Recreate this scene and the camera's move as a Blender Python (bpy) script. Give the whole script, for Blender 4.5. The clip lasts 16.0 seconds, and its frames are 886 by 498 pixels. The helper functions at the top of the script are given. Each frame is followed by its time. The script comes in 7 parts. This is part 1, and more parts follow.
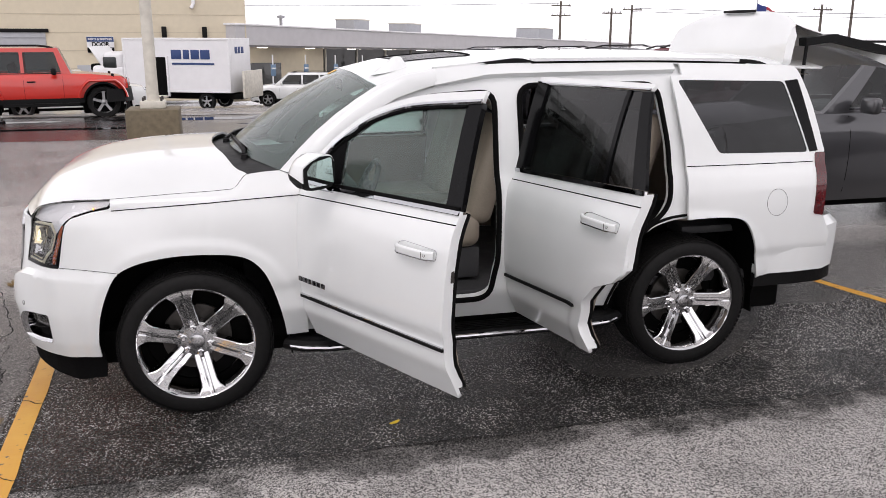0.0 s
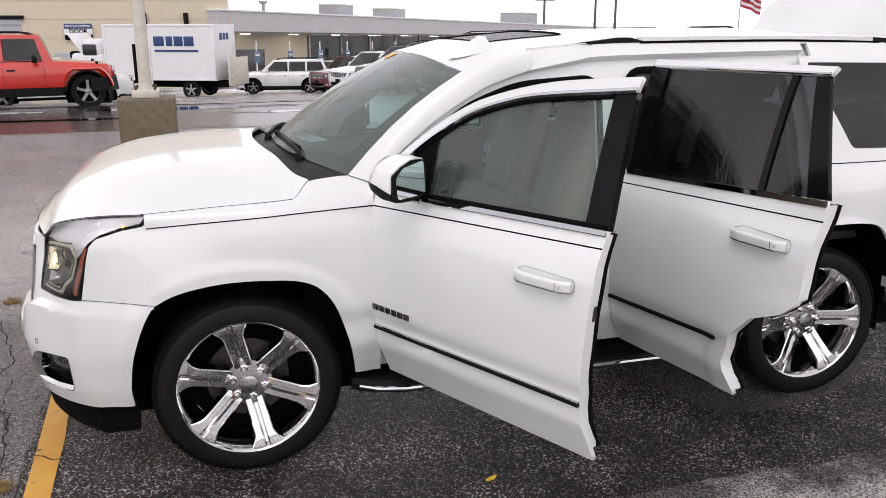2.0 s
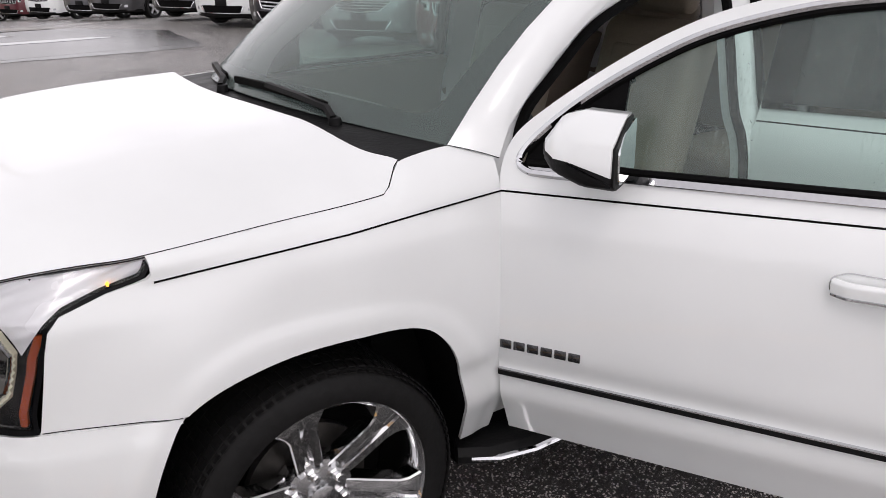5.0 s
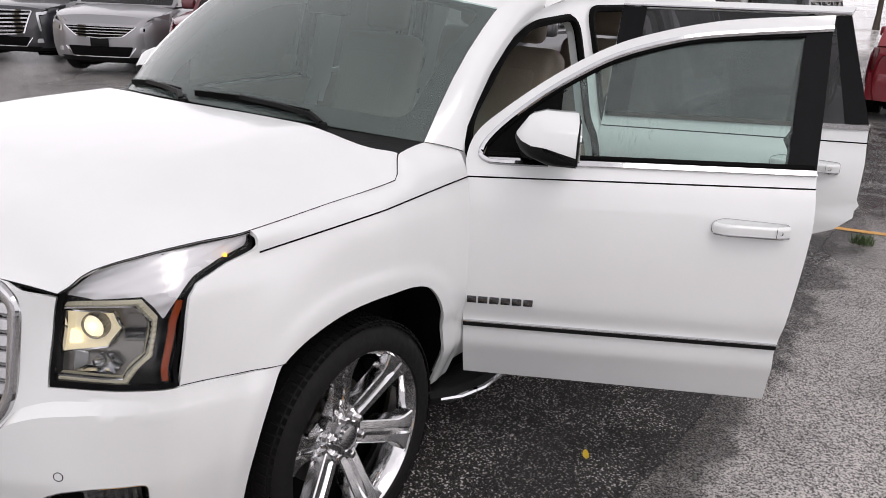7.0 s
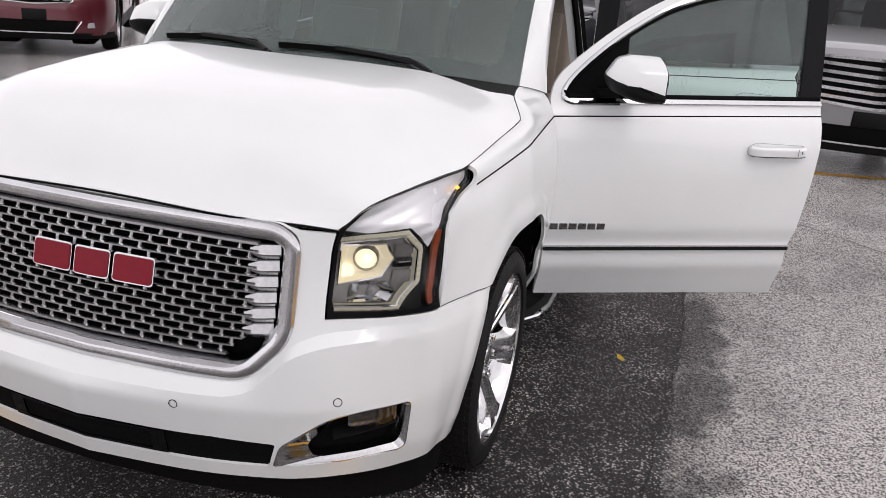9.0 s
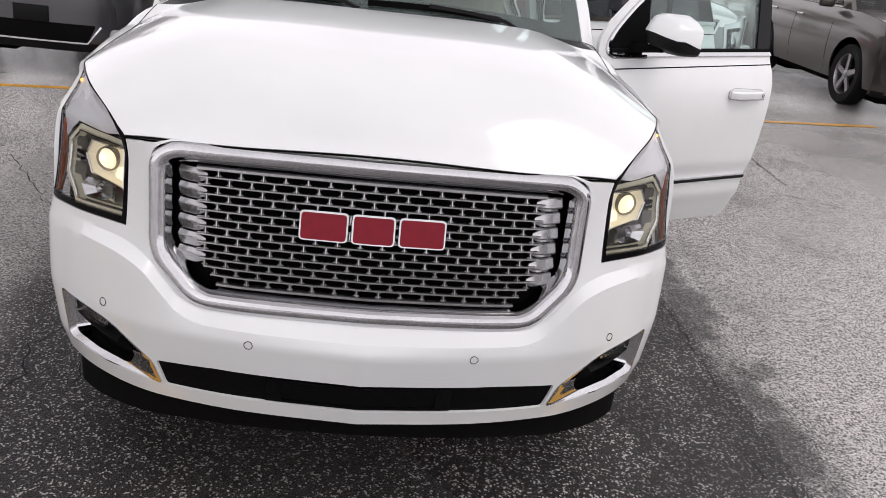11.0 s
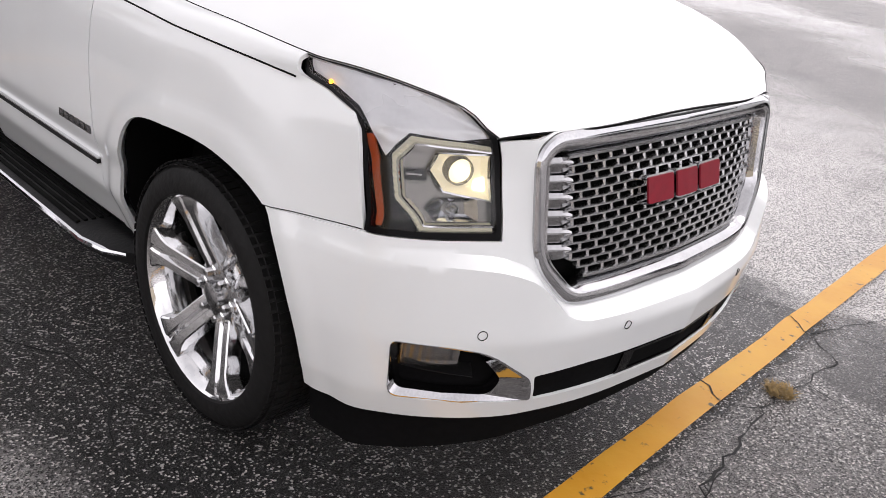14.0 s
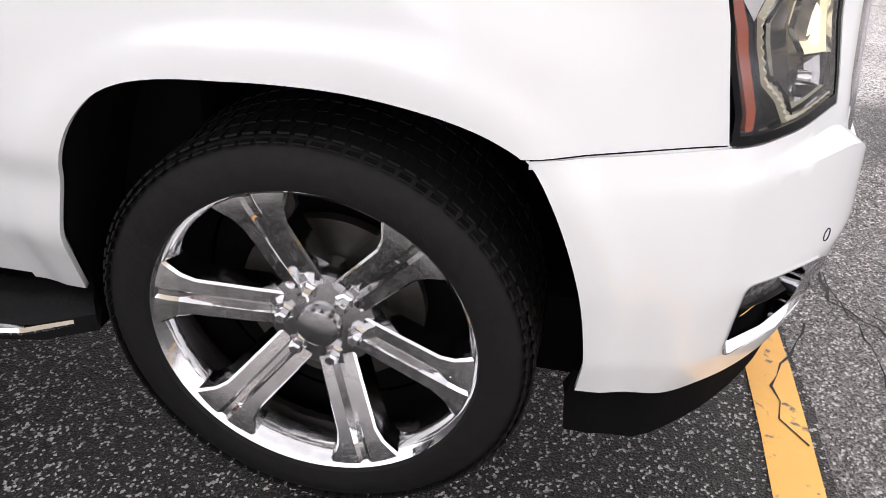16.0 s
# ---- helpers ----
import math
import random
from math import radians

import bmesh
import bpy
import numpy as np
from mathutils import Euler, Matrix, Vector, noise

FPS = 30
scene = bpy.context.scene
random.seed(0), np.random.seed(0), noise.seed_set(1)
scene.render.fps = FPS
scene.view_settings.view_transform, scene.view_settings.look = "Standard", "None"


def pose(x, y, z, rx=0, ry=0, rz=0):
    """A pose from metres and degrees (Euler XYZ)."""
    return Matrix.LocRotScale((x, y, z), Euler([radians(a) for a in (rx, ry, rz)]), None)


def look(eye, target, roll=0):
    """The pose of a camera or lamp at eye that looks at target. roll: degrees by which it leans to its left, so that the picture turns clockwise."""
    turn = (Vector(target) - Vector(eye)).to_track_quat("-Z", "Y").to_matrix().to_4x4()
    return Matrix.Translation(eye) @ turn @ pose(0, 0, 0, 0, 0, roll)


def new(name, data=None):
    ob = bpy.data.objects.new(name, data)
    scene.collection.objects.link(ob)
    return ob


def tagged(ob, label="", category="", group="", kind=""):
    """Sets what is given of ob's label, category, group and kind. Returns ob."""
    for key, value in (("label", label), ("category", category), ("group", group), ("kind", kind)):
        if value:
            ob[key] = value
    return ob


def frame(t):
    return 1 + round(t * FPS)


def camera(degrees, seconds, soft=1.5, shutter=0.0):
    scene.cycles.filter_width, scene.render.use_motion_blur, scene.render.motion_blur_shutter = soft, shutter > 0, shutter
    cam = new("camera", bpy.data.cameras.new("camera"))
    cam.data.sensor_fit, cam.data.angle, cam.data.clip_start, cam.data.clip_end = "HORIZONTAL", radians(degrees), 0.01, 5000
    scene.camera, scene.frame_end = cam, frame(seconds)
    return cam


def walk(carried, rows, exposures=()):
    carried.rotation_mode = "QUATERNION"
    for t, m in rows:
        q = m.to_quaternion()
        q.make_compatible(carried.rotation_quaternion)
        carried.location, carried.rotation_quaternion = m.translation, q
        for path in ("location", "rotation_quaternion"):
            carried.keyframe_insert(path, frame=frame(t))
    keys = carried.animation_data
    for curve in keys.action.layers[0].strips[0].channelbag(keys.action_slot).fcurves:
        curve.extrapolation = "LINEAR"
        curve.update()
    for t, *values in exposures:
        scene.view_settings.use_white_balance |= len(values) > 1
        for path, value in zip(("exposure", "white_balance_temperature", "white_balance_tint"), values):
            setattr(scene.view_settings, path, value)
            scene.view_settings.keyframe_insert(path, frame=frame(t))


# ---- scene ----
cam = camera(56.2, 16.0, 0.6)

PATH = [
    (0, (0.234, -5.364, 2.037), (0.718, -3.490, 1.533), 0.2),
    (0.5, (0.090, -5.173, 2.042), (0.596, -3.309, 1.524), 0.1),
    (1, (-0.014, -4.992, 2.023), (0.509, -3.134, 1.506), 0.0),
    (1.5, (-0.018, -4.700, 1.993), (0.503, -2.840, 1.476), -0.1),
    (2, (-0.095, -4.456, 1.986), (0.430, -2.602, 1.451), -0.1),
    (2.5, (-0.262, -4.170, 1.967), (0.269, -2.326, 1.405), 0.1),
    (3, (-0.369, -3.858, 1.919), (0.185, -2.029, 1.330), 0.1),
    (3.5, (-0.378, -3.471, 1.900), (0.209, -1.668, 1.262), -0.4),
    (3.7, (-0.408, -3.346, 1.885), (0.211, -1.559, 1.233), -0.6),
    (6, (-1.298, -2.454, 1.868), (0.111, -1.221, 1.163), 1.3),
    (6.5, (-1.560, -2.514, 1.893), (-0.061, -1.374, 1.219), 2.2),
    (7, (-1.834, -2.498, 1.884), (-0.260, -1.441, 1.249), 2.6),
    (7.5, (-2.170, -2.401, 1.881), (-0.537, -1.427, 1.260), 2.8),
    (8, (-2.362, -2.175, 1.824), (-0.667, -1.319, 1.197), 2.9),
    (8.2, (-2.442, -2.054, 1.819), (-0.723, -1.254, 1.185), 3.0),
    (10.3, (-2.978, -0.505, 1.799), (-1.133, -0.467, 1.028), 6.8),
    (10.5, (-3.027, -0.334, 1.812), (-1.182, -0.371, 1.041), 7.0),
    (11, (-3.02, 0.05, 1.712), (-1.169, -0.166, 0.987), 7.0),
    (11.5, (-2.938, 0.453, 1.73), (-1.114, 0.041, 1.02), 7.2),
    (12, (-2.872, 0.867, 1.714), (-1.105, 0.252, 1.007), 7.6),
    (12.5, (-2.695, 1.228, 1.611), (-1.012, 0.385, 0.935), 8.1),
    (13, (-2.438, 1.542, 1.623), (-0.872, 0.511, 0.926), 8.2),
    (13.5, (-2.198, 1.849, 1.62), (-0.783, 0.653, 0.867), 8.0),
    (14, (-1.957, 2.077, 1.599), (-0.718, 0.725, 0.800), 7.3),
    (14.5, (-1.644, 2.226, 1.592), (-0.607, 0.747, 0.732), 5.7),
    (15, (-1.311, 2.341, 1.543), (-0.520, 0.769, 0.593), 4.0),
    (15.5, (-0.927, 2.268, 1.441), (-0.383, 0.632, 0.427), 2.7),
    (16, (-0.446, 2.093, 1.366), (-0.139, 0.427, 0.303), 2.6),
]
walk(cam, [(t, look(eye, target, roll)) for t, eye, target, roll in PATH], exposures=[(0, 0.22, 6600, 18), (7, 0.1, 6600, 18), (12, 0.19, 6600, 18), (13.5, 0.33, 6600, 18), (14.5, 0.52, 6600, 18), (15.5, 0.68, 6600, 18), (16, 0.95, 6600, 18)])

# ---------- sky and sun: a bright, even overcast ----------
world = bpy.data.worlds.new("overcast_sky")
scene.world = world
world.use_nodes = True
wn, wl = world.node_tree.nodes, world.node_tree.links
wn.clear()
sky = wn.new("ShaderNodeTexSky")
sky.sky_type, sky.sun_disc = "NISHITA", False
sky.sun_elevation, sky.sun_rotation = radians(52), radians(200)
sky.air_density, sky.dust_density = 1.0, 4.0
grey = wn.new("ShaderNodeHueSaturation")
grey.inputs["Saturation"].default_value = 0.12
cloud = wn.new("ShaderNodeMix")
cloud.data_type = "RGBA"
cloud.inputs["Factor"].default_value = 0.8
cloud.inputs["B"].default_value = (8.6, 8.75, 9.0, 1)
back = wn.new("ShaderNodeBackground")
back.inputs["Strength"].default_value = 0.15
wout = wn.new("ShaderNodeOutputWorld")
cn = wn.new("ShaderNodeTexNoise")
cn.inputs["Scale"].default_value, cn.inputs["Detail"].default_value = 3.2, 5.0
cr = wn.new("ShaderNodeValToRGB")
cr.color_ramp.elements[0].position, cr.color_ramp.elements[1].position = 0.38, 0.66
cr.color_ramp.elements[0].color, cr.color_ramp.elements[1].color = (7.2, 7.35, 7.55, 1), (9.4, 9.5, 9.65, 1)
wl.new(cn.outputs[0], cr.inputs[0])
geo = wn.new("ShaderNodeTexCoord")
part_z = wn.new("ShaderNodeSeparateXYZ")
wl.new(geo.outputs["Generated"], part_z.inputs[0])
height = wn.new("ShaderNodeValToRGB")
height.color_ramp.elements[0].position, height.color_ramp.elements[1].position = 0.0, 0.95
height.color_ramp.elements[0].color, height.color_ramp.elements[1].color = (1.26, 1.26, 1.26, 1), (0.56, 0.56, 0.56, 1)
wl.new(part_z.outputs[2], height.inputs[0])
shade = wn.new("ShaderNodeMix")
shade.data_type, shade.blend_type = "RGBA", "MULTIPLY"
shade.inputs["Factor"].default_value = 1.0
wl.new(cr.outputs[0], shade.inputs["A"])
wl.new(height.outputs[0], shade.inputs["B"])
wl.new(shade.outputs["Result"], cloud.inputs["B"])
wl.new(sky.outputs[0], grey.inputs["Color"])
wl.new(grey.outputs[0], cloud.inputs["A"])
wl.new(cloud.outputs["Result"], back.inputs["Color"])
wl.new(back.outputs[0], wout.inputs["Surface"])
sun_data = bpy.data.lights.new("sun", "SUN")
sun_data.energy, sun_data.angle, sun_data.color = 0.5, radians(25), (1.0, 0.97, 0.93)
sun = new("sun", sun_data)
sun.matrix_world = look((-6, -12, 22), (1, 0, 0))

# ---------- materials ----------
def node_mat(name):
    m = bpy.data.materials.new(name)
    m.use_nodes = True
    nt = m.node_tree
    return m, nt, nt.nodes["Principled BSDF"]


def ramp(nt, fac, stops):
    r = nt.nodes.new("ShaderNodeValToRGB")
    while len(r.color_ramp.elements) < len(stops):
        r.color_ramp.elements.new(0.5)
    for e, (p, c) in zip(r.color_ramp.elements, stops):
        e.position, e.color = p, (*c, 1) if len(c) == 3 else c
    nt.links.new(fac, r.inputs[0])
    return r.outputs[0]


def tex(nt, kind, scale, detail=3.0, coord="Object", **more):
    c = nt.nodes.new("ShaderNodeTexCoord")
    n = nt.nodes.new("ShaderNodeTexNoise" if kind == "noise" else "ShaderNodeTexVoronoi")
    n.inputs["Scale"].default_value = scale
    if kind == "noise":
        n.inputs["Detail"].default_value = detail
    nt.links.new(c.outputs[coord], n.inputs["Vector"])
    return n


def mixc(nt, fac, a, b, mode="MIX"):
    m = nt.nodes.new("ShaderNodeMix")
    m.data_type, m.blend_type = "RGBA", mode
    for sock, v in ((m.inputs["Factor"], fac), (m.inputs["A"], a), (m.inputs["B"], b)):
        if isinstance(v, (int, float)):
            sock.default_value = v
        elif isinstance(v, tuple):
            sock.default_value = (*v, 1)
        else:
            nt.links.new(v, sock)
    return m.outputs["Result"]


def bump(nt, p, height, strength, dist=0.01):
    b = nt.nodes.new("ShaderNodeBump")
    b.inputs["Strength"].default_value, b.inputs["Distance"].default_value = strength, dist
    nt.links.new(height, b.inputs["Height"])
    nt.links.new(b.outputs[0], p.inputs["Normal"])


def solid(name, color, rough=0.5, metal=0.0, vary=0.12, scale=30.0, bumps=0.0, coat=0.0, spec=0.5):
    """A material with two scales of variation in colour and gloss."""
    m, nt, p = node_mat(name)
    n1, n2 = tex(nt, "noise", scale), tex(nt, "noise", scale / 12, 2)
    lo, hi = tuple(c * (1 - vary) for c in color), tuple(min(1, c * (1 + vary)) for c in color)
    a = ramp(nt, n1.outputs[0], [(0.3, lo), (0.7, hi)])
    b = ramp(nt, n2.outputs[0], [(0.3, lo), (0.7, hi)])
    nt.links.new(mixc(nt, 0.5, a, b), p.inputs["Base Color"])
    r = ramp(nt, n2.outputs[0], [(0.3, (rough * 0.85,) * 3), (0.7, (min(1, rough * 1.15),) * 3)])
    nt.links.new(r, p.inputs["Roughness"])
    p.inputs["Metallic"].default_value = metal
    p.inputs["Coat Weight"].default_value = coat
    p.inputs["Coat Roughness"].default_value = 0.04
    p.inputs["Specular IOR Level"].default_value = spec
    if bumps:
        bump(nt, p, n1.outputs[0], bumps)
    return m


def paint(name, color, flake=0.0):
    """Car paint under clear coat, wet, with faint dirt and water marks."""
    m, nt, p = node_mat(name)
    big, fine = tex(nt, "noise", 1.6, 4), tex(nt, "noise", 90, 2)
    dirty = tuple(c * 0.93 for c in color)
    nt.links.new(mixc(nt, ramp(nt, big.outputs[0], [(0.42, (0, 0, 0)), (0.7, (1, 1, 1))]), color, dirty), p.inputs["Base Color"])
    p.inputs["Roughness"].default_value = 0.32
    p.inputs["Metallic"].default_value = flake
    p.inputs["Coat Weight"].default_value = 1.0
    nt.links.new(ramp(nt, fine.outputs[0], [(0.35, (0.03,) * 3), (0.75, (0.11,) * 3)]), p.inputs["Coat Roughness"])
    return m


def glass(name, tint, gloss=1.0, droplets=True, haze=0.0, rain=0.32):
    """Thin clear glass with water drops: tinted see-through, mirror-like by Fresnel."""
    m, nt, p = node_mat(name)
    nt.nodes.remove(p)
    out = nt.nodes["Material Output"]
    tr = nt.nodes.new("ShaderNodeBsdfTransparent")
    tr.inputs[0].default_value = (*tint, 1)
    gl = nt.nodes.new("ShaderNodeBsdfGlossy")
    gl.inputs["Roughness"].default_value = 0.02
    fr = nt.nodes.new("ShaderNodeFresnel")
    fr.inputs["IOR"].default_value = 1.5
    mx = nt.nodes.new("ShaderNodeMixShader")
    nt.links.new(fr.outputs[0], mx.inputs[0])
    nt.links.new(tr.outputs[0], mx.inputs[1])
    nt.links.new(gl.outputs[0], mx.inputs[2])
    last = mx.outputs[0]
    if droplets:
        v, v2 = tex(nt, "voronoi", 125), tex(nt, "voronoi", 300)
        c = nt.nodes.new("ShaderNodeTexCoord")
        mp = nt.nodes.new("ShaderNodeMapping")
        mp.inputs["Scale"].default_value = (150, 150, 4)
        nt.links.new(c.outputs["Object"], mp.inputs[0])
        streak = nt.nodes.new("ShaderNodeTexNoise")
        streak.inputs["Scale"].default_value = 1.0
        nt.links.new(mp.outputs[0], streak.inputs["Vector"])
        patch, patch2 = tex(nt, "noise", 4.5, 3), tex(nt, "noise", 7.0, 3)

        def beads(cells, size, few):
            dot = ramp(nt, cells.outputs["Distance"], [(size * 0.7, (1, 1, 1)), (size, (0, 0, 0))])
            return mixc(nt, 1.0, dot, ramp(nt, cells.outputs["Color"], [(few, (0, 0, 0)), (few + 0.2, (1, 1, 1))]), "MULTIPLY")

        drops = mixc(nt, 1.0, beads(v, 0.30, 0.5), beads(v2, 0.34, 0.45), "ADD")
        runs = ramp(nt, streak.outputs[0], [(0.50, (0, 0, 0)), (0.72, (0.75, 0.75, 0.75))])
        where = ramp(nt, patch.outputs[0], [(0.40, (0.12, 0.12, 0.12)), (0.62, (1, 1, 1))])
        where2 = ramp(nt, patch2.outputs[0], [(0.42, (0, 0, 0)), (0.66, (1, 1, 1))])
        amount = mixc(nt, 1.0, mixc(nt, 1.0, drops, where, "MULTIPLY"), mixc(nt, 1.0, runs, where2, "MULTIPLY"), "ADD")
        b = nt.nodes.new("ShaderNodeBump")
        b.inputs["Strength"].default_value, b.inputs["Distance"].default_value = 0.2, 0.002
        nt.links.new(amount, b.inputs["Height"])
        nt.links.new(b.outputs[0], gl.inputs["Normal"])
        film = nt.nodes.new("ShaderNodeBsdfDiffuse")
        film.inputs[0].default_value = (0.50, 0.62, 0.585, 1)
        mx2 = nt.nodes.new("ShaderNodeMixShader")
        half = nt.nodes.new("ShaderNodeMath")
        half.operation = "MULTIPLY"
        half.inputs[1].default_value = rain
        nt.links.new(amount, half.inputs[0])
        mist = nt.nodes.new("ShaderNodeMath")
        mist.operation = "ADD"
        mist.inputs[1].default_value = haze
        nt.links.new(half.outputs[0], mist.inputs[0])
        nt.links.new(mist.outputs[0], mx2.inputs[0])
        nt.links.new(last, mx2.inputs[1])
        nt.links.new(film.outputs[0], mx2.inputs[2])
        last = mx2.outputs[0]
    nt.links.new(last, out.inputs["Surface"])
    return m


def lamp_mat(name, color, strength):
    m, nt, p = node_mat(name)
    p.inputs["Base Color"].default_value = (*color, 1)
    p.inputs["Emission Color"].default_value = (*color, 1)
    p.inputs["Emission Strength"].default_value = strength
    return m


def wet_asphalt(name="wet_asphalt", pale=0.0, tone_up=1.0):
    """Old, coarse asphalt: pale worn stones in dark binder, damp, so that single stones glint in the light of the sky."""
    m, nt, p = node_mat(name)
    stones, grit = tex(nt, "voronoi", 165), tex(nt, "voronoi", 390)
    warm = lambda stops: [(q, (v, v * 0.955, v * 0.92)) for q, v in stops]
    dark_stones = mixc(nt, 0.3, ramp(nt, stones.outputs["Color"], warm([(0.0, 0.003), (0.66, 0.004), (0.755, 0.03), (0.80, 0.75), (0.88, 1.0)])),
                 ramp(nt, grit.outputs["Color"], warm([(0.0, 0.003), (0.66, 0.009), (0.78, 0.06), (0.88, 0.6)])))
    pale_stones = mixc(nt, 0.34, ramp(nt, stones.outputs["Color"], warm([(0.20, 0.006), (0.33, 0.03), (0.40, 0.18), (0.49, 0.72), (0.64, 1.0)])),
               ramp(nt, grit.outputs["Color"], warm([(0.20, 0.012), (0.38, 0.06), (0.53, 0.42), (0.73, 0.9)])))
    # shade round the car painted along mid-stall with a ragged outline, paler stones beside
    where = nt.nodes.new("ShaderNodeTexCoord")
    axes = nt.nodes.new("ShaderNodeSeparateXYZ")
    nt.links.new(where.outputs["Object"], axes.inputs[0])

    def calc(op, a, b=0.0, c=0.0):
        n = nt.nodes.new("ShaderNodeMath")
        n.operation = op
        for k, q in enumerate((a, b, c)):
            if isinstance(q, (int, float)):
                n.inputs[k].default_value = q
            else:
                nt.links.new(q, n.inputs[k])
        return n.outputs[0]

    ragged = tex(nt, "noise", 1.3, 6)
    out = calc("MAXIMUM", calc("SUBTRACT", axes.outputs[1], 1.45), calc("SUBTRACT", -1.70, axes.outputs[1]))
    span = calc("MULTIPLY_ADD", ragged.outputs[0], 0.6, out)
    car_shade = ramp(nt, calc("DIVIDE", span, 6.0), [(0.035, (pale,) * 3), (0.085, (0.85 * tone_up,) * 3), (0.5, (tone_up,) * 3), (1.0, (0.5 * tone_up,) * 3)])
    base = mixc(nt, car_shade, dark_stones, pale_stones)
    wear, dark, brown = tex(nt, "noise", 0.35, 5), tex(nt, "noise", 1.3, 6), tex(nt, "noise", 0.8, 4)
    worn = mixc(nt, ramp(nt, wear.outputs[0], [(0.38, (0, 0, 0)), (0.68, (0.5, 0.5, 0.5))]), base, mixc(nt, 0.25, base, (0.15, 0.141, 0.134)))
    tan = mixc(nt, ramp(nt, brown.outputs[0], [(0.5, (0, 0, 0)), (0.75, (0.5, 0.5, 0.5))]), worn, mixc(nt, 0.22, worn, (0.11, 0.085, 0.06)))
    stained = mixc(nt, ramp(nt, dark.outputs[0], [(0.52, (0, 0, 0)), (0.66, (0.8, 0.8, 0.8))]), tan, mixc(nt, 0.3, tan, (0.012, 0.0115, 0.0115)))
    # a patchy darker strip along the seam between two stalls
    strip_noise = tex(nt, "noise", 2.6, 5)
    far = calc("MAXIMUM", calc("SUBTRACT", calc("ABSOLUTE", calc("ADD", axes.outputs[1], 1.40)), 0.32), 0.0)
    strip_span = calc("MULTIPLY_ADD", strip_noise.outputs[0], 1.3, calc("MULTIPLY", far, 1.5))
    seam_dark = mixc(nt, ramp(nt, strip_span, [(0.62, (0.85,) * 3), (0.80, (0, 0, 0))]), stained, mixc(nt, 0.75, stained, (0.008, 0.0075, 0.007)))
    nt.links.new(seam_dark, p.inputs["Base Color"])
    wet = tex(nt, "noise", 0.17, 3)
    # water stands between the stones in the hollow past the middle of the bay
    damp = calc("MULTIPLY_ADD", calc("SMOOTH_MIN", calc("MAXIMUM", calc("SUBTRACT", axes.outputs[1], 1.8), 0.0), 1.0, 0.2), 0.15, wet.outputs[0])
    nt.links.new(ramp(nt, damp, [(0.45, (0.36,) * 3), (0.62, (0.13,) * 3)]), p.inputs["Roughness"])
    p.inputs["Specular IOR Level"].default_value = 0.3
    b = nt.nodes.new("ShaderNodeBump")
    b.inputs["Distance"].default_value = 0.012
    nt.links.new(ramp(nt, damp, [(0.45, (1.0,) * 3), (0.62, (0.35,) * 3)]), b.inputs["Strength"])
    nt.links.new(stones.outputs["Distance"], b.inputs["Height"])
    b2 = nt.nodes.new("ShaderNodeBump")
    b2.inputs["Distance"].default_value, b2.inputs["Strength"].default_value = 0.004, 0.6
    nt.links.new(grit.outputs["Distance"], b2.inputs["Height"])
    nt.links.new(b.outputs[0], b2.inputs["Normal"])
    nt.links.new(b2.outputs[0], p.inputs["Normal"])
    return m


def worn_yellow():
    m, nt, p = node_mat("worn_yellow_paint")
    n, v = tex(nt, "noise", 26, 6), tex(nt, "noise", 3, 4)
    a = mixc(nt, ramp(nt, v.outputs[0], [(0.35, (0, 0, 0)), (0.7, (1, 1, 1))]), (0.60, 0.28, 0.018), (0.68, 0.36, 0.035))
    nt.links.new(mixc(nt, ramp(nt, n.outputs[0], [(0.63, (0, 0, 0)), (0.70, (1, 1, 1))]), a, (0.10, 0.07, 0.035)), p.inputs["Base Color"])
    p.inputs["Roughness"].default_value = 0.45
    bump(nt, p, n.outputs[0], 0.4, 0.004)
    return m


WHITE = paint("white_paint", (0.765, 0.785, 0.78))
CHROME = solid("chrome", (0.58, 0.585, 0.6), 0.06, 1.0, 0.06, 60)
GRILLECHROME = solid("wet_grille_chrome", (0.52, 0.52, 0.53), 0.04, 1.0, 0.10, 150, 0.015)
MESHCHROME = solid("satin_mesh", (0.46, 0.46, 0.465), 0.2, 1.0, 0.12, 90)
WHEELCHROME = solid("wheel_chrome", (0.70, 0.70, 0.705), 0.075, 1.0, 0.05, 60, 0.03)
BADGE = solid("dark_chrome", (0.13, 0.13, 0.135), 0.15, 1.0, 0.2, 60)
SATIN = solid("satin_chrome", (0.46, 0.46, 0.465), 0.2, 1.0, 0.1, 60)
BLACK = solid("black_plastic", (0.005, 0.005, 0.0053), 0.5, 0, 0.3, 80, 0.15, spec=0.16)
MATT = solid("matt_black_plastic", (0.004, 0.004, 0.0042), 0.85, 0, 0.3, 60, 0.1, spec=0.06)
GLOSSBLACK = solid("gloss_black", (0.004, 0.004, 0.0045), 0.12, 0, 0.2, 20, spec=0.11)
ROOFGLASS = solid("wet_roof_glass", (0.02, 0.02, 0.022), 0.3, 0, 0.3, 220, 0.6, spec=0.25)
SEAL = solid("black_rubber_seal", (0.003, 0.003, 0.003), 0.8, 0, 0.3, 60, spec=0.08)
TYRE = solid("tyre_rubber", (0.008, 0.0078, 0.0078), 0.65, 0, 0.35, 40, 0.25, spec=0.18)
DARKMETAL = solid("dark_metal", (0.07, 0.065, 0.06), 0.5, 0.7, 0.4, 25)
BEIGE = solid("beige_leather", (0.27, 0.228, 0.182), 0.5, 0, 0.12, 120, 0.1)
DASH = solid("dark_dashboard", (0.035, 0.035, 0.037), 0.6, 0, 0.3, 150, 0.1)
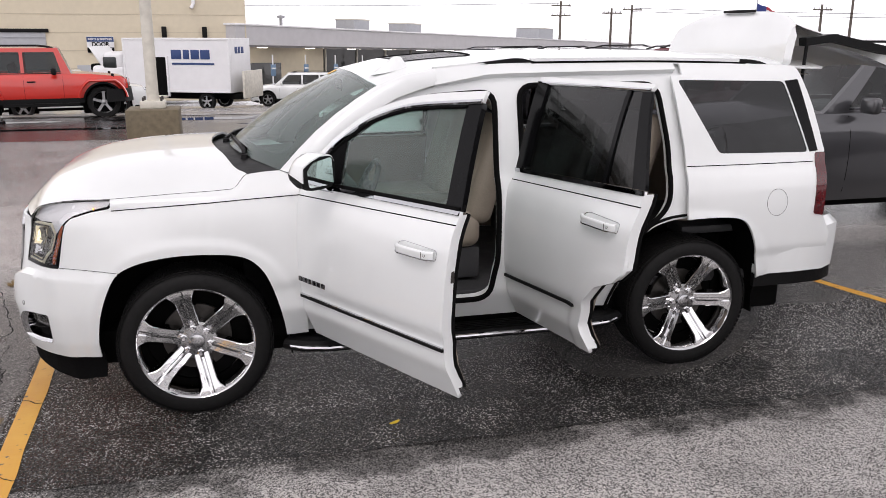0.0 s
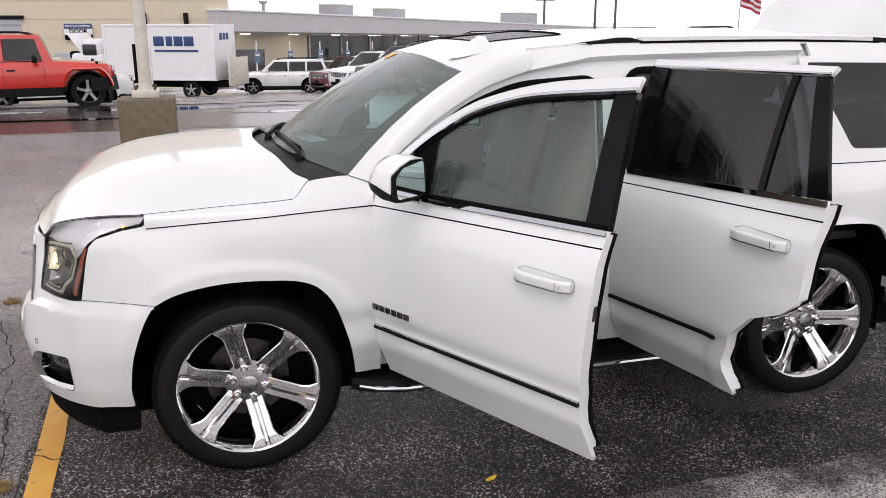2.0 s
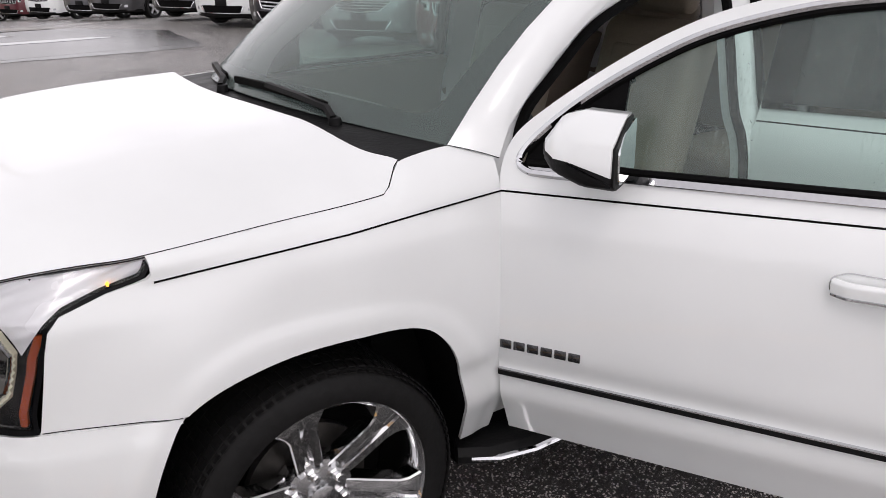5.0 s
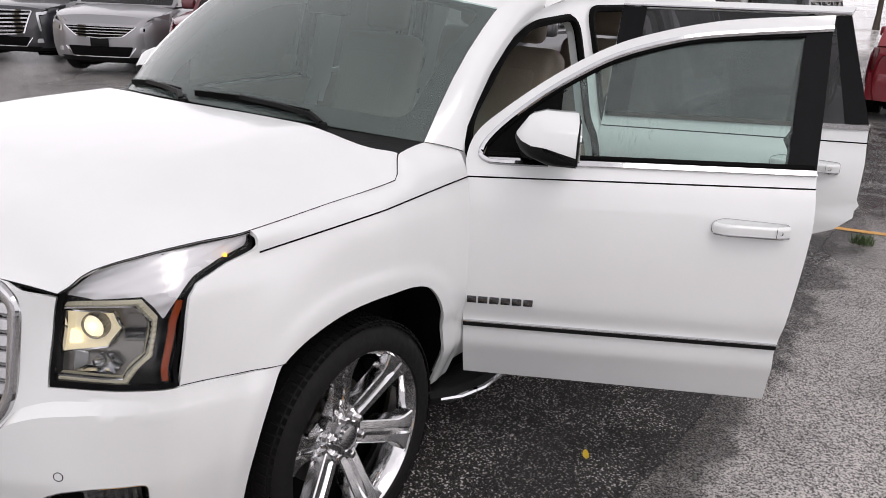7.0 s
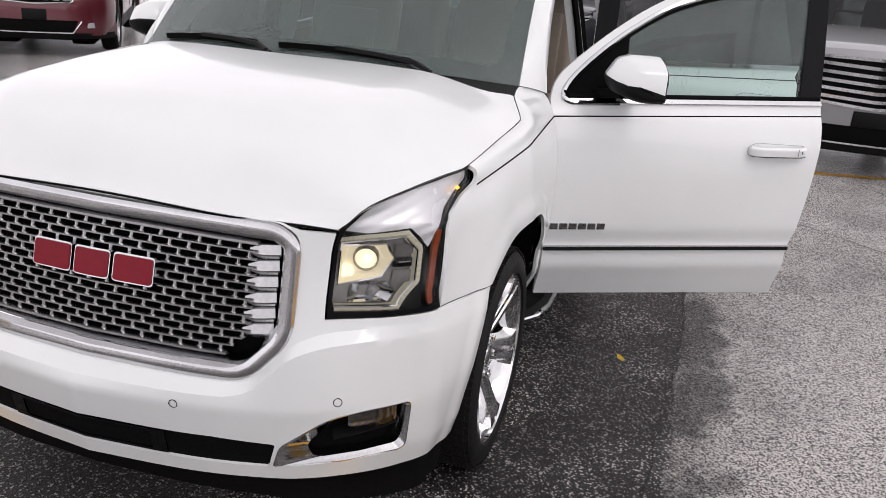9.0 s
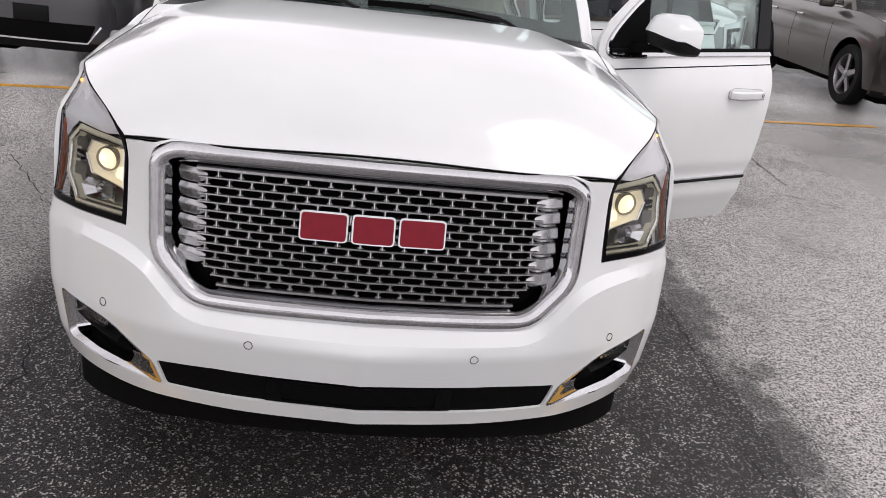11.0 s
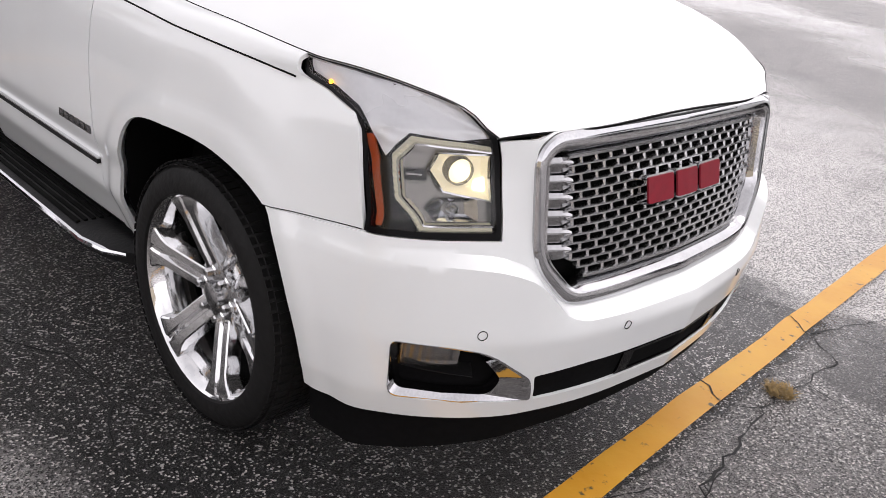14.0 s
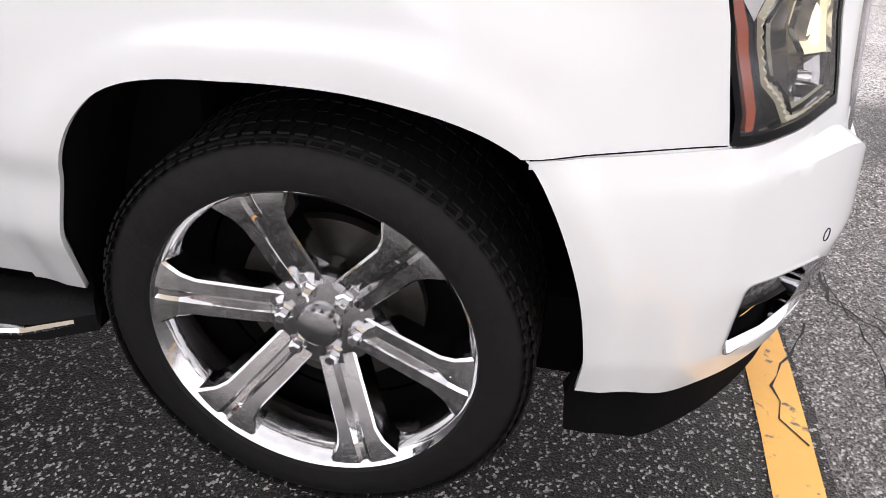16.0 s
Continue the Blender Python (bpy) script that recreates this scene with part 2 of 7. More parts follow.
HEADLINER = solid("pale_headliner", (0.45, 0.42, 0.38), 0.9, 0, 0.1, 90)
RED = solid("red_enamel", (0.20, 0.003, 0.014), 0.35, 0, 0.15, 40, spec=0.25)
AMBER = solid("amber_reflector", (0.45, 0.065, 0.006), 0.2, 0, 0.3, 120, coat=0.5)
REDLENS = solid("red_lens", (0.075, 0.003, 0.005), 0.15, 0, 0.3, 60, coat=0.6)
CLEAR = glass("front_glass", (0.60, 0.77, 0.72), 1, True, 0.08, 0.26)
SHIELD = glass("windshield_glass", (0.62, 0.79, 0.75), 1, True, 0.13, 0.07)
PRIVACY = glass("privacy_glass", (0.055, 0.055, 0.06), 1, True, 0.0, 0.07)
LENS = glass("lamp_lens", (0.93, 0.93, 0.93), 1, False)
MIRROR = solid("mirror_glass", (0.7, 0.74, 0.74), 0.03, 1.0, 0.03, 60)
HEADLAMP = lamp_mat("lit_headlamp", (1.0, 0.94, 0.68), 0.72)
LITBOWL = lamp_mat("lit_bowl", (0.82, 0.75, 0.54), 0.33)
DRL = lamp_mat("lit_light_strip", (0.68, 0.65, 0.50), 0.13)
PALE = solid("pale_reflector", (0.86, 0.865, 0.885), 0.26, 0.18, 0.05, 90, coat=0.3)
LAMPGREY = solid("lamp_grey", (0.22, 0.21, 0.195), 0.25, 0.6, 0.3, 60)
TURN = lamp_mat("lit_amber_marker", (1.0, 0.45, 0.03), 2.5)
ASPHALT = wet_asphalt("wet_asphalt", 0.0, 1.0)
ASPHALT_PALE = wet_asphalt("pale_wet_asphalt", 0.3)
TAR = solid("dark_crack", (0.006, 0.006, 0.006), 0.8, 0, 0.3, 60)
YELLOW = worn_yellow()

# ---------- building tools ----------
import collections
from mathutils.geometry import delaunay_2d_cdt

def mesh_from(name, bm, smooth=True):
    me = bpy.data.meshes.new(name)
    bm.to_mesh(me)
    bm.free()
    for poly in me.polygons:
        poly.use_smooth = smooth
    return me


def part(name, bm, material, parent, label="", smooth=True, thick=0.0, sharp=35):
    """One bmesh as ONE mesh object under a thing or under a part."""
    me = mesh_from(name, bm, smooth)
    for m in material if isinstance(material, (list, tuple)) else [material]:
        me.materials.append(m)
    if smooth and sharp:
        me.set_sharp_from_angle(angle=radians(sharp))
    if thick:
        rim = collections.Counter(e for poly in me.polygons for e in poly.edge_keys)
        for e in me.edges:
            if rim[e.key] == 1:
                e.use_edge_sharp = True
    ob = new(name, me)
    ob.parent = parent
    if thick:
        mod = ob.modifiers.new("thickness", "SOLIDIFY")
        mod.thickness, mod.offset, mod.use_even_offset = thick, -1, False
    if label:
        ob["label"] = label
    return ob


def thing(name, place, label, category, group="", kind=""):
    return tagged(put_at(new(name), place), label, category, group, kind)


def put_at(ob, m):
    ob.matrix_basis = m
    return ob


def curve(xs, ys):
    """A smooth monotone curve through stations."""
    xs, ys = np.array(xs, float), np.array(ys, float)
    d = np.diff(ys) / np.diff(xs)
    k = np.zeros(len(xs))
    k[0], k[-1] = d[0], d[-1]
    for i in range(1, len(xs) - 1):
        k[i] = 0 if d[i - 1] * d[i] <= 0 else 2 * d[i - 1] * d[i] / (d[i - 1] + d[i])

    def f(x):
        x = np.clip(np.asarray(x, float), xs[0], xs[-1])
        i = np.clip(np.searchsorted(xs, x) - 1, 0, len(xs) - 2)
        h = xs[i + 1] - xs[i]
        t = (x - xs[i]) / h
        return ys[i] * (1 + 2 * t) * (1 - t) ** 2 + k[i] * h * t * (1 - t) ** 2 + ys[i + 1] * t * t * (3 - 2 * t) + k[i + 1] * h * t * t * (t - 1)

    return f


def rounded(points, r, n=5):
    """A closed outline with its corners rounded."""
    out, m = [], len(points)
    for i in range(m):
        p, a, b = (np.array(points[j % m], float) for j in (i, i - 1, i + 1))
        rr = r[i] if isinstance(r, (list, tuple)) else r
        la, lb = np.linalg.norm(a - p), np.linalg.norm(b - p)
        rr = min(rr, la * 0.45, lb * 0.45)
        if rr < 1e-4:
            out.append(p)
            continue
        s, e = p + (a - p) / la * rr, p + (b - p) / lb * rr
        for k in range(n + 1):
            t = k / n
            out.append(s * (1 - t) ** 2 + 2 * p * t * (1 - t) + e * t * t)
    return np.array(out)


def inside(poly, pts):
    x, y = pts[:, 0], pts[:, 1]
    hit = np.zeros(len(pts), bool)
    a = np.asarray(poly)
    for (x0, y0), (x1, y1) in zip(a, np.roll(a, -1, 0)):
        if y0 == y1:
            continue
        hit ^= ((y0 > y) != (y1 > y)) & (x < (x1 - x0) * (y - y0) / (y1 - y0) + x0)
    return hit


def nearest(polys, pts):
    best, at = np.full(len(pts), 9e9), pts.copy()
    for poly in polys:
        a = np.asarray(poly)
        for p, q in zip(a, np.roll(a, -1, 0)):
            d = q - p
            t = np.clip(((pts - p) @ d) / max(d @ d, 1e-12), 0, 1)
            c = p + t[:, None] * d
            e = np.linalg.norm(pts - c, axis=1)
            w = e < best
            best[w], at[w] = e[w], c[w]
    return best, at


def panel(fn, outer, holes=(), step=0.02, away=None, creases=()):
    """A sheet on the surface fn(u, v) inside an outline and outside its holes, with clean edges. away: a point that its back faces."""
    loops = [dense(np.asarray(p, float), step) for p in (outer, *holes)]
    lo, hi = loops[0].min(0), loops[0].max(0)
    n = np.maximum(1, np.round((hi - lo) / step).astype(int))
    us, vs = np.linspace(lo[0], hi[0], n[0] + 1), np.linspace(lo[1], hi[1], n[1] + 1)
    grid = np.stack(np.meshgrid(us, vs, indexing="ij"), -1).reshape(-1, 2)
    ok = inside(loops[0], grid)
    for h in loops[1:]:
        ok &= ~inside(h, grid)
    grid = grid[ok]
    folds = [dense(np.asarray(p, float), step, False) for p in creases]
    if len(grid):
        grid = grid[nearest(loops + [np.vstack([q, q[::-1]]) for q in folds], grid)[0] > 0.55 * step]
    pts, edges, at = [], [], 0
    for loop in loops:
        k = len(loop)
        edges += [(at + a, at + (a + 1) % k) for a in range(k)]
        pts += loop.tolist()
        at += k
    for fold in folds:
        edges += [(at + k, at + k + 1) for k in range(len(fold) - 1)]
        pts += fold.tolist()
        at += len(fold)
    pts += grid.tolist()
    got = delaunay_2d_cdt([Vector(q) for q in pts], edges, [], 0, 1e-6)
    uv = np.array([tuple(q) for q in got[0]])
    tris = np.array(got[2])
    mid = uv[tris].mean(1)
    keep = inside(loops[0], mid)
    for h in loops[1:]:
        keep &= ~inside(h, mid)
    tris = tris[keep]
    used, back_index = np.unique(tris, return_inverse=True)
    tris = back_index.reshape(-1, 3)
    xyz = np.stack(np.broadcast_arrays(*fn(uv[used, 0], uv[used, 1])), -1)
    bm = bmesh.new()
    vsm = [bm.verts.new(q) for q in xyz.tolist()]
    for q in tris.tolist():
        bm.faces.new([vsm[k] for k in q])
    if away is not None:
        bm.normal_update()
        s = sum(f.calc_area() * f.normal.dot(f.calc_center_median() - Vector(away)) for f in bm.faces)
        if s < 0:
            bmesh.ops.reverse_faces(bm, faces=bm.faces)
    return bm


def even(loop, k=3):
    """Each side of a closed outline cut into k, so that two outlines match point for point."""
    a = np.asarray(loop, float)
    return np.array([p + (q - p) * t / k for p, q in zip(a, np.roll(a, -1, 0)) for t in range(k)])


def ribbon(lines, closed=True, away=None, flip_all=False):
    """Faces between neighbouring lines of equal length."""
    bm = bmesh.new()
    rows = [[bm.verts.new(p) for p in line] for line in lines]
    n = len(rows[0])
    for a, b in zip(rows, rows[1:]):
        for k in range(n if closed else n - 1):
            bm.faces.new([a[k], a[(k + 1) % n], b[(k + 1) % n], b[k]])
    bmesh.ops.recalc_face_normals(bm, faces=bm.faces)
    if away is not None:
        bm.normal_update()
        s = sum(f.calc_area() * f.normal.dot(f.calc_center_median() - Vector(away)) for f in bm.faces)
        if s < 0:
            bmesh.ops.reverse_faces(bm, faces=bm.faces)
    return bm


def flowing(points, n=6):
    """A smooth open line through points."""
    p = np.asarray(points, float)
    q = np.vstack([2 * p[0] - p[1], p, 2 * p[-1] - p[-2]])
    out = []
    for i in range(1, len(q) - 2):
        a, b, c, d = q[i - 1 : i + 3]
        for k in range(n):
            t = k / n
            out.append(0.5 * (2 * b + (c - a) * t + (2 * a - 5 * b + 4 * c - d) * t * t + (3 * b - a - 3 * c + d) * t ** 3))
    return [tuple(v) for v in out] + [tuple(p[-1])]


def sweep(points, section, closed=False, up=(0, 0, 1), bm=None, scale=None):
    """A section (a closed list of across, up) carried along a line of points."""
    bm = bm or bmesh.new()
    pts, rings, n = [Vector(p) for p in points], [], len(points)
    for i, p in enumerate(pts):
        a, b = pts[i - 1 if (closed or i) else i], pts[(i + 1) % n if (closed or i < n - 1) else i]
        d = (b - a).normalized()
        side = d.cross(Vector(up))
        side = side.normalized() if side.length > 1e-4 else Vector((1, 0, 0))
        top = side.cross(d)
        k = scale(i / max(1, n - 1)) if scale else 1
        rings.append([bm.verts.new(p + side * s * k + top * t * k) for s, t in section])
    m = len(section)
    for i in range(n if closed else n - 1):
        r, q = rings[i], rings[(i + 1) % n]
        for k in range(m):
            bm.faces.new([r[k], r[(k + 1) % m], q[(k + 1) % m], q[k]])
    if not closed:
        bm.faces.new(rings[0][::-1])
        bm.faces.new(rings[-1])
    bmesh.ops.recalc_face_normals(bm, faces=bm.faces)
    return bm


def ring(r, n=8):
    return [(r * math.cos(2 * math.pi * k / n), r * math.sin(2 * math.pi * k / n)) for k in range(n)]


def strip(w, h):
    return [(-w / 2, -h / 2), (w / 2, -h / 2), (w / 2, h / 2), (-w / 2, h / 2)]


def box(size, at=(0, 0, 0), bevel=0.0, rot=None, bm=None, seg=2):
    bm = bm or bmesh.new()
    r = bmesh.ops.create_cube(bm, size=1)
    vs = r["verts"]
    bmesh.ops.scale(bm, vec=size, verts=vs)
    if bevel:
        es = list({e for v in vs for e in v.link_edges})
        out = bmesh.ops.bevel(bm, geom=es, offset=bevel, segments=seg, affect="EDGES", profile=0.5)
        vs = list({v for f in out["faces"] for v in f.verts} | {v for v in vs if v.is_valid})
    m = Matrix.Translation(at) @ (rot.to_4x4() if rot else Matrix())
    bmesh.ops.transform(bm, matrix=m, verts=vs)
    return bm


def lathe(profile, n=48, axis="y", at=(0, 0, 0), bm=None, close=False):
    """A profile of (radius, along) turned about an axis."""
    bm = bm or bmesh.new()
    rings = []
    for r, h in profile:
        row = []
        for k in range(n):
            a = 2 * math.pi * k / n
            c, s = r * math.cos(a), r * math.sin(a)
            p = {"y": (c, h, s), "z": (c, s, h), "x": (h, c, s)}[axis]
            row.append(bm.verts.new(Vector(p) + Vector(at)))
        rings.append(row)
    for a, b in zip(rings, rings[1:] + (rings[:1] if close else [])):
        for k in range(n):
            bm.faces.new([a[k], a[(k + 1) % n], b[(k + 1) % n], b[k]])
    bmesh.ops.remove_doubles(bm, verts=bm.verts, dist=1e-5)
    bmesh.ops.recalc_face_normals(bm, faces=bm.faces)
    return bm


def prism(outline, lo, hi, place=None, bm=None, bevel=0.0):
    """A flat outline (x, y) given depth from lo to hi in z, then laid by a matrix."""
    bm = bm or bmesh.new()
    a = [bm.verts.new((x, y, lo)) for x, y in outline]
    b = [bm.verts.new((x, y, hi)) for x, y in outline]
    n = len(a)
    faces = [bm.faces.new(a[::-1]), bm.faces.new(b)]
    faces += [bm.faces.new([a[k], a[(k + 1) % n], b[(k + 1) % n], b[k]]) for k in range(n)]
    bmesh.ops.recalc_face_normals(bm, faces=faces)
    if bevel:
        bmesh.ops.bevel(bm, geom=list(faces[1].edges), offset=bevel, segments=2, affect="EDGES", profile=0.5)
    if place is not None:
        bmesh.ops.transform(bm, matrix=place, verts=bm.verts)
    return bm


def on_surface(fn, outline, lift=0.0, sg=None):
    """Points of an outline (u, v) laid on a surface."""
    a = np.asarray(outline, float)
    return [tuple(p) for p in np.stack(np.broadcast_arrays(*fn(a[:, 0], a[:, 1])), -1).tolist()]


def dense(outline, step=0.02, closed=True):
    """An outline with points at even small steps."""
    a = np.asarray(outline, float)
    out = []
    ends = np.roll(a, -1, 0) if closed else a[1:]
    for p, q in zip(a, ends):
        k = max(1, int(np.linalg.norm(q - p) / step))
        out += [p + (q - p) * t / k for t in range(k)]
    if not closed:
        out.append(a[-1])
    return np.array(out)

# ---------- the white sport utility vehicle: its surfaces ----------
W_OF_Z = curve([0.25, 0.36, 0.42, 0.50, 0.56, 0.575, 0.66, 0.685, 0.735, 0.76, 0.82, 0.95, 1.10, 1.19, 1.26, 1.50, 1.78, 1.84, 1.90],
               [0.86, 0.882, 0.907, 0.942, 0.970, 0.974, 0.981, 0.984, 1.000, 1.004, 1.007, 1.009, 0.998, 0.976, 0.940, 0.882, 0.800, 0.76, 0.70])
HOOD_Y = curve([-0.95, -0.82, -0.80, -0.75, -0.7, -0.65, -0.6, -0.5, -0.4, -0.1, 0.235, 0.318, 0.49, 0.62], [0.60, 0.66, 0.678, 0.735, 0.772, 0.803, 0.828, 0.868, 0.896, 0.905, 0.909, 0.858, 0.838, 0.90])
HOOD_Z = curve([-0.95, -0.80, -0.75, -0.7, -0.65, -0.6, -0.5, -0.4, -0.1, 0.235, 0.318, 0.49, 0.62], [1.06, 1.096, 1.152, 1.172, 1.184, 1.193, 1.203, 1.206, 1.221, 1.237, 1.307, 1.317, 1.30])
HOOD_C = curve([-0.95, -0.88, -0.80, -0.7, -0.5, -0.2, 0.0, 0.3], [1.105, 1.120, 1.205, 1.280, 1.345, 1.380, 1.388, 1.394])
CREASE = curve([-0.45, -0.1, 0.565, 0.8], [1.147, 1.170, 1.203, 1.21])
SIDE_TOP = curve([0.40, 0.50, 0.75, 1.04, 1.20, 1.32, 1.9, 2.6, 3.4, 3.95], [1.22, 1.285, 1.49, 1.72, 1.80, 1.838, 1.872, 1.876, 1.86, 1.83])
BELT = curve([0.5, 1.77, 2.87, 3.9], [1.262, 1.288, 1.345, 1.37])


def ease(t):
    t = np.clip(t, 0, 1)
    return t * t * (3 - 2 * t)


def flare(x, z):
    """How far the lip round each wheel opening stands out from the flank."""
    x, z = np.asarray(x, float), np.asarray(z, float)
    up = np.maximum(z - 0.405, 0)
    out = 0
    for cx in (0.0, 2.946):
        q = ((np.abs(x - cx) / 0.485) ** 2.6 + (up / 0.51) ** 2.6) ** (1 / 2.6)
        out = out + 0.011 * (1 - ease((q - 1.07) / 0.12))
        if cx == 0:
            out = out + 0.032 * (1 - ease((q - 1.05) / 0.5)) * ease((-0.02 - x) / 0.36) * ease((z - 0.36) / 0.4)
    return out


def wside(x, z):
    x, z = np.asarray(x, float), np.asarray(z, float)
    d, e = np.maximum(0, 0.1 - x), np.maximum(0, x - 3.0)
    return W_OF_Z(z) * (1 - 0.115 * d) * (1 - 0.058 * e * e) + flare(x, z)


def side(sg, inset=0.0):
    return lambda x, z: (x, sg * (wside(x, z) - inset), z)


def fender_fn(sg):
    def f(x, v):
        c = CREASE(x)
        s = np.clip((v - c) / 0.09, 0, 1)
        yw = wside(x, np.minimum(v, c))
        ahead = np.clip((-0.05 - np.asarray(x, float)) / 0.4, 0, 1)
        yw = yw - 0.010 * np.clip((np.minimum(v, c) - 1.08) / 0.06, 0, 1) * ahead * ahead * (3 - 2 * ahead)
        y = yw * (1 - s) + HOOD_Y(x) * s + 0.012 * np.sin(np.pi * s)
        z = np.where(v <= c, v, c + (HOOD_Z(x) - c) * s + 0.012 * np.sin(np.pi * s))
        return x, sg * y, z
    return f


KNOTS = [0, 0.30, 0.58, 0.72, 0.92, 1.06, 1.36]
BUMPER_LEVELS = [
    (0.36, [-1.00, -0.97, -0.905, -0.835, -0.71, -0.61, -0.33], [0, 0.30, 0.565, 0.70, 0.845, 0.91, 0.935]),
    (0.45, [-1.025, -0.995, -0.93, -0.86, -0.735, -0.63, -0.35], [0, 0.30, 0.57, 0.71, 0.86, 0.93, 0.955]),
    (0.61, [-1.055, -1.022, -0.955, -0.885, -0.752, -0.648, -0.35], [0, 0.303, 0.58, 0.72, 0.868, 0.94, 0.962]),
    (0.705, [-1.042, -1.015, -0.945, -0.875, -0.75, -0.65, -0.35], [0, 0.30, 0.575, 0.70, 0.86, 0.937, 0.96]),
]
LAMP_LEVELS = [
    (0.728, [-0.985, -0.965, -0.905, -0.840, -0.742, -0.65, -0.35], [0, 0.30, 0.57, 0.69, 0.85, 0.93, 0.955]),
    (0.86, [-0.955, -0.94, -0.885, -0.825, -0.74, -0.645, -0.35], [0, 0.30, 0.57, 0.685, 0.83, 0.915, 0.945]),
    (1.10, [-0.875, -0.868, -0.855, -0.785, -0.69, -0.597, -0.30], [0, 0.30, 0.575, 0.685, 0.825, 0.906, 0.935]),
    (1.21, [-0.83, -0.82, -0.79, -0.70, -0.60, -0.50, -0.28], [0, 0.30, 0.575, 0.70, 0.80, 0.86, 0.905]),
]
LEVELS = BUMPER_LEVELS + LAMP_LEVELS
LX = [curve(KNOTS, xs) for _, xs, _ in LEVELS]
LY = [curve(KNOTS, ys) for _, _, ys in LEVELS]
LZ = [z for z, _, _ in LEVELS]




def hood_rim():
    """Where the lamps meet the hood's edge: along s, the height and how far the nose leans in to it."""
    at, tops, lean = np.linspace(0.698, 1.245, 14), [], []
    for q in at:
        z = 1.1
        for _ in range(40):
            i = min(int(np.searchsorted(LZ, z)) - 1, len(LZ) - 2)
            t = (z - LZ[i]) / (LZ[i + 1] - LZ[i])
            x = float(LX[i](q) * (1 - t) + LX[i + 1](q) * t)
            z += 0.5 * (float(HOOD_Z(x)) - 0.003 - z)
        tops.append(z)
        lean.append(float(LY[i](q) * (1 - t) + LY[i + 1](q) * t) - float(HOOD_Y(x)))
    return curve([0.6, *at, 1.4], [tops[0] - 0.004, *tops, tops[-1] + 0.015]), curve([0.6, *at, 1.4], [0.0, *lean, lean[-1]])


TOP_Z, INWARD = hood_rim()
LEDGE = curve([0.0, 0.43, 0.50, 0.56, 0.62, 0.72, 0.9, 1.06, 1.4], [0.640, 0.642, 0.660, 0.715, 0.768, 0.796, 0.806, 0.800, 0.780])


def nose(s, z, back=0.0):
    """The nose of the car: s runs round it from the middle, left side negative. A ledge runs below the lamps and round under the grille."""
    s, level = np.broadcast_arrays(np.asarray(s, float), np.asarray(z, float))
    a = np.abs(s)
    edge = LEDGE(a)
    z = np.where(level <= 0.61, level, np.where(level <= edge, 0.61 + (level - 0.61) * 0.095 / (edge - 0.61),
        np.where(level <= edge + 0.026, 0.705 + (level - edge) * 0.023 / 0.026, 0.728 + (level - edge - 0.026) * 0.272 / (1.0 - edge - 0.026))))
    z = np.where(level > 1.0, level, z)
    X, Y = np.array([f(a) for f in LX]), np.array([f(a) for f in LY])
    zi = np.clip(np.searchsorted(LZ, z) - 1, 0, len(LZ) - 2)
    zl = np.array(LZ)
    t = np.clip((z - zl[zi]) / (zl[zi + 1] - zl[zi]), -0.5, 1.2)
    k = np.arange(X.reshape(len(LZ), -1).shape[1]).reshape(s.shape)
    pick = lambda A, i: A.reshape(len(LZ), -1)[i, k]
    x = pick(X, zi) * (1 - t) + pick(X, zi + 1) * t
    y = pick(Y, zi) * (1 - t) + pick(Y, zi + 1) * t
    z = level
    y = y - INWARD(a) * np.clip((z - TOP_Z(a) + 0.06) / 0.06, 0, 1.2) ** 1.3
    w = np.clip(a / 1.15, 0, 1) ** 2
    y = y + flare(x, z) * ease((a - 0.86) / 0.3)
    return x + back * (1 - w), np.sign(s) * (y - back * w), z


def nose_back(back):
    return lambda s, z: nose(s, z, back)


car = thing("suv", Matrix(), "white wet sport utility vehicle, two doors and tailgate open, headlamps lit", "car")
MID = (1.5, 0, 0.9)


def mirrored(outline):
    a = np.asarray(outline, float).copy()
    a[:, 0] *= -1
    return a[::-1]


def arch(cx, half):
    """A wheel opening from its front foot round to its rear foot, open to below."""
    pts = np.array(flowing([(cx + x, z) for x, z in half], 4))
    return np.array([(pts[0][0] - 0.01, 0.16)] + pts.tolist() + [(pts[-1][0] + 0.01, 0.16)])[::-1]


# ---- fenders, nose, hood ----
ARCH_F = arch(0.0, [(-0.511, 0.28), (-0.497, 0.42), (-0.466, 0.58), (-0.422, 0.72), (-0.372, 0.818), (-0.32, 0.858), (-0.24, 0.886), (-0.12, 0.906), (0.0, 0.914), (0.10, 0.914), (0.20, 0.906), (0.275, 0.887), (0.33, 0.852), (0.385, 0.78), (0.43, 0.66), (0.462, 0.54), (0.484, 0.41), (0.492, 0.28)])
ARCH_R = arch(2.946, [(-0.50, 0.28), (-0.49, 0.42), (-0.462, 0.56), (-0.42, 0.70), (-0.365, 0.82), (-0.29, 0.895), (-0.18, 0.938), (-0.06, 0.954), (0.06, 0.958), (0.17, 0.957), (0.26, 0.948), (0.325, 0.928), (0.372, 0.88), (0.412, 0.79), (0.447, 0.67), (0.478, 0.53), (0.502, 0.40), (0.51, 0.28)])
ARCH_NOSE = ARCH_F * (-1, 1) + (0, 0)
ARCH_NOSE[:, 0] = 1.706 - ARCH_NOSE[:, 0]
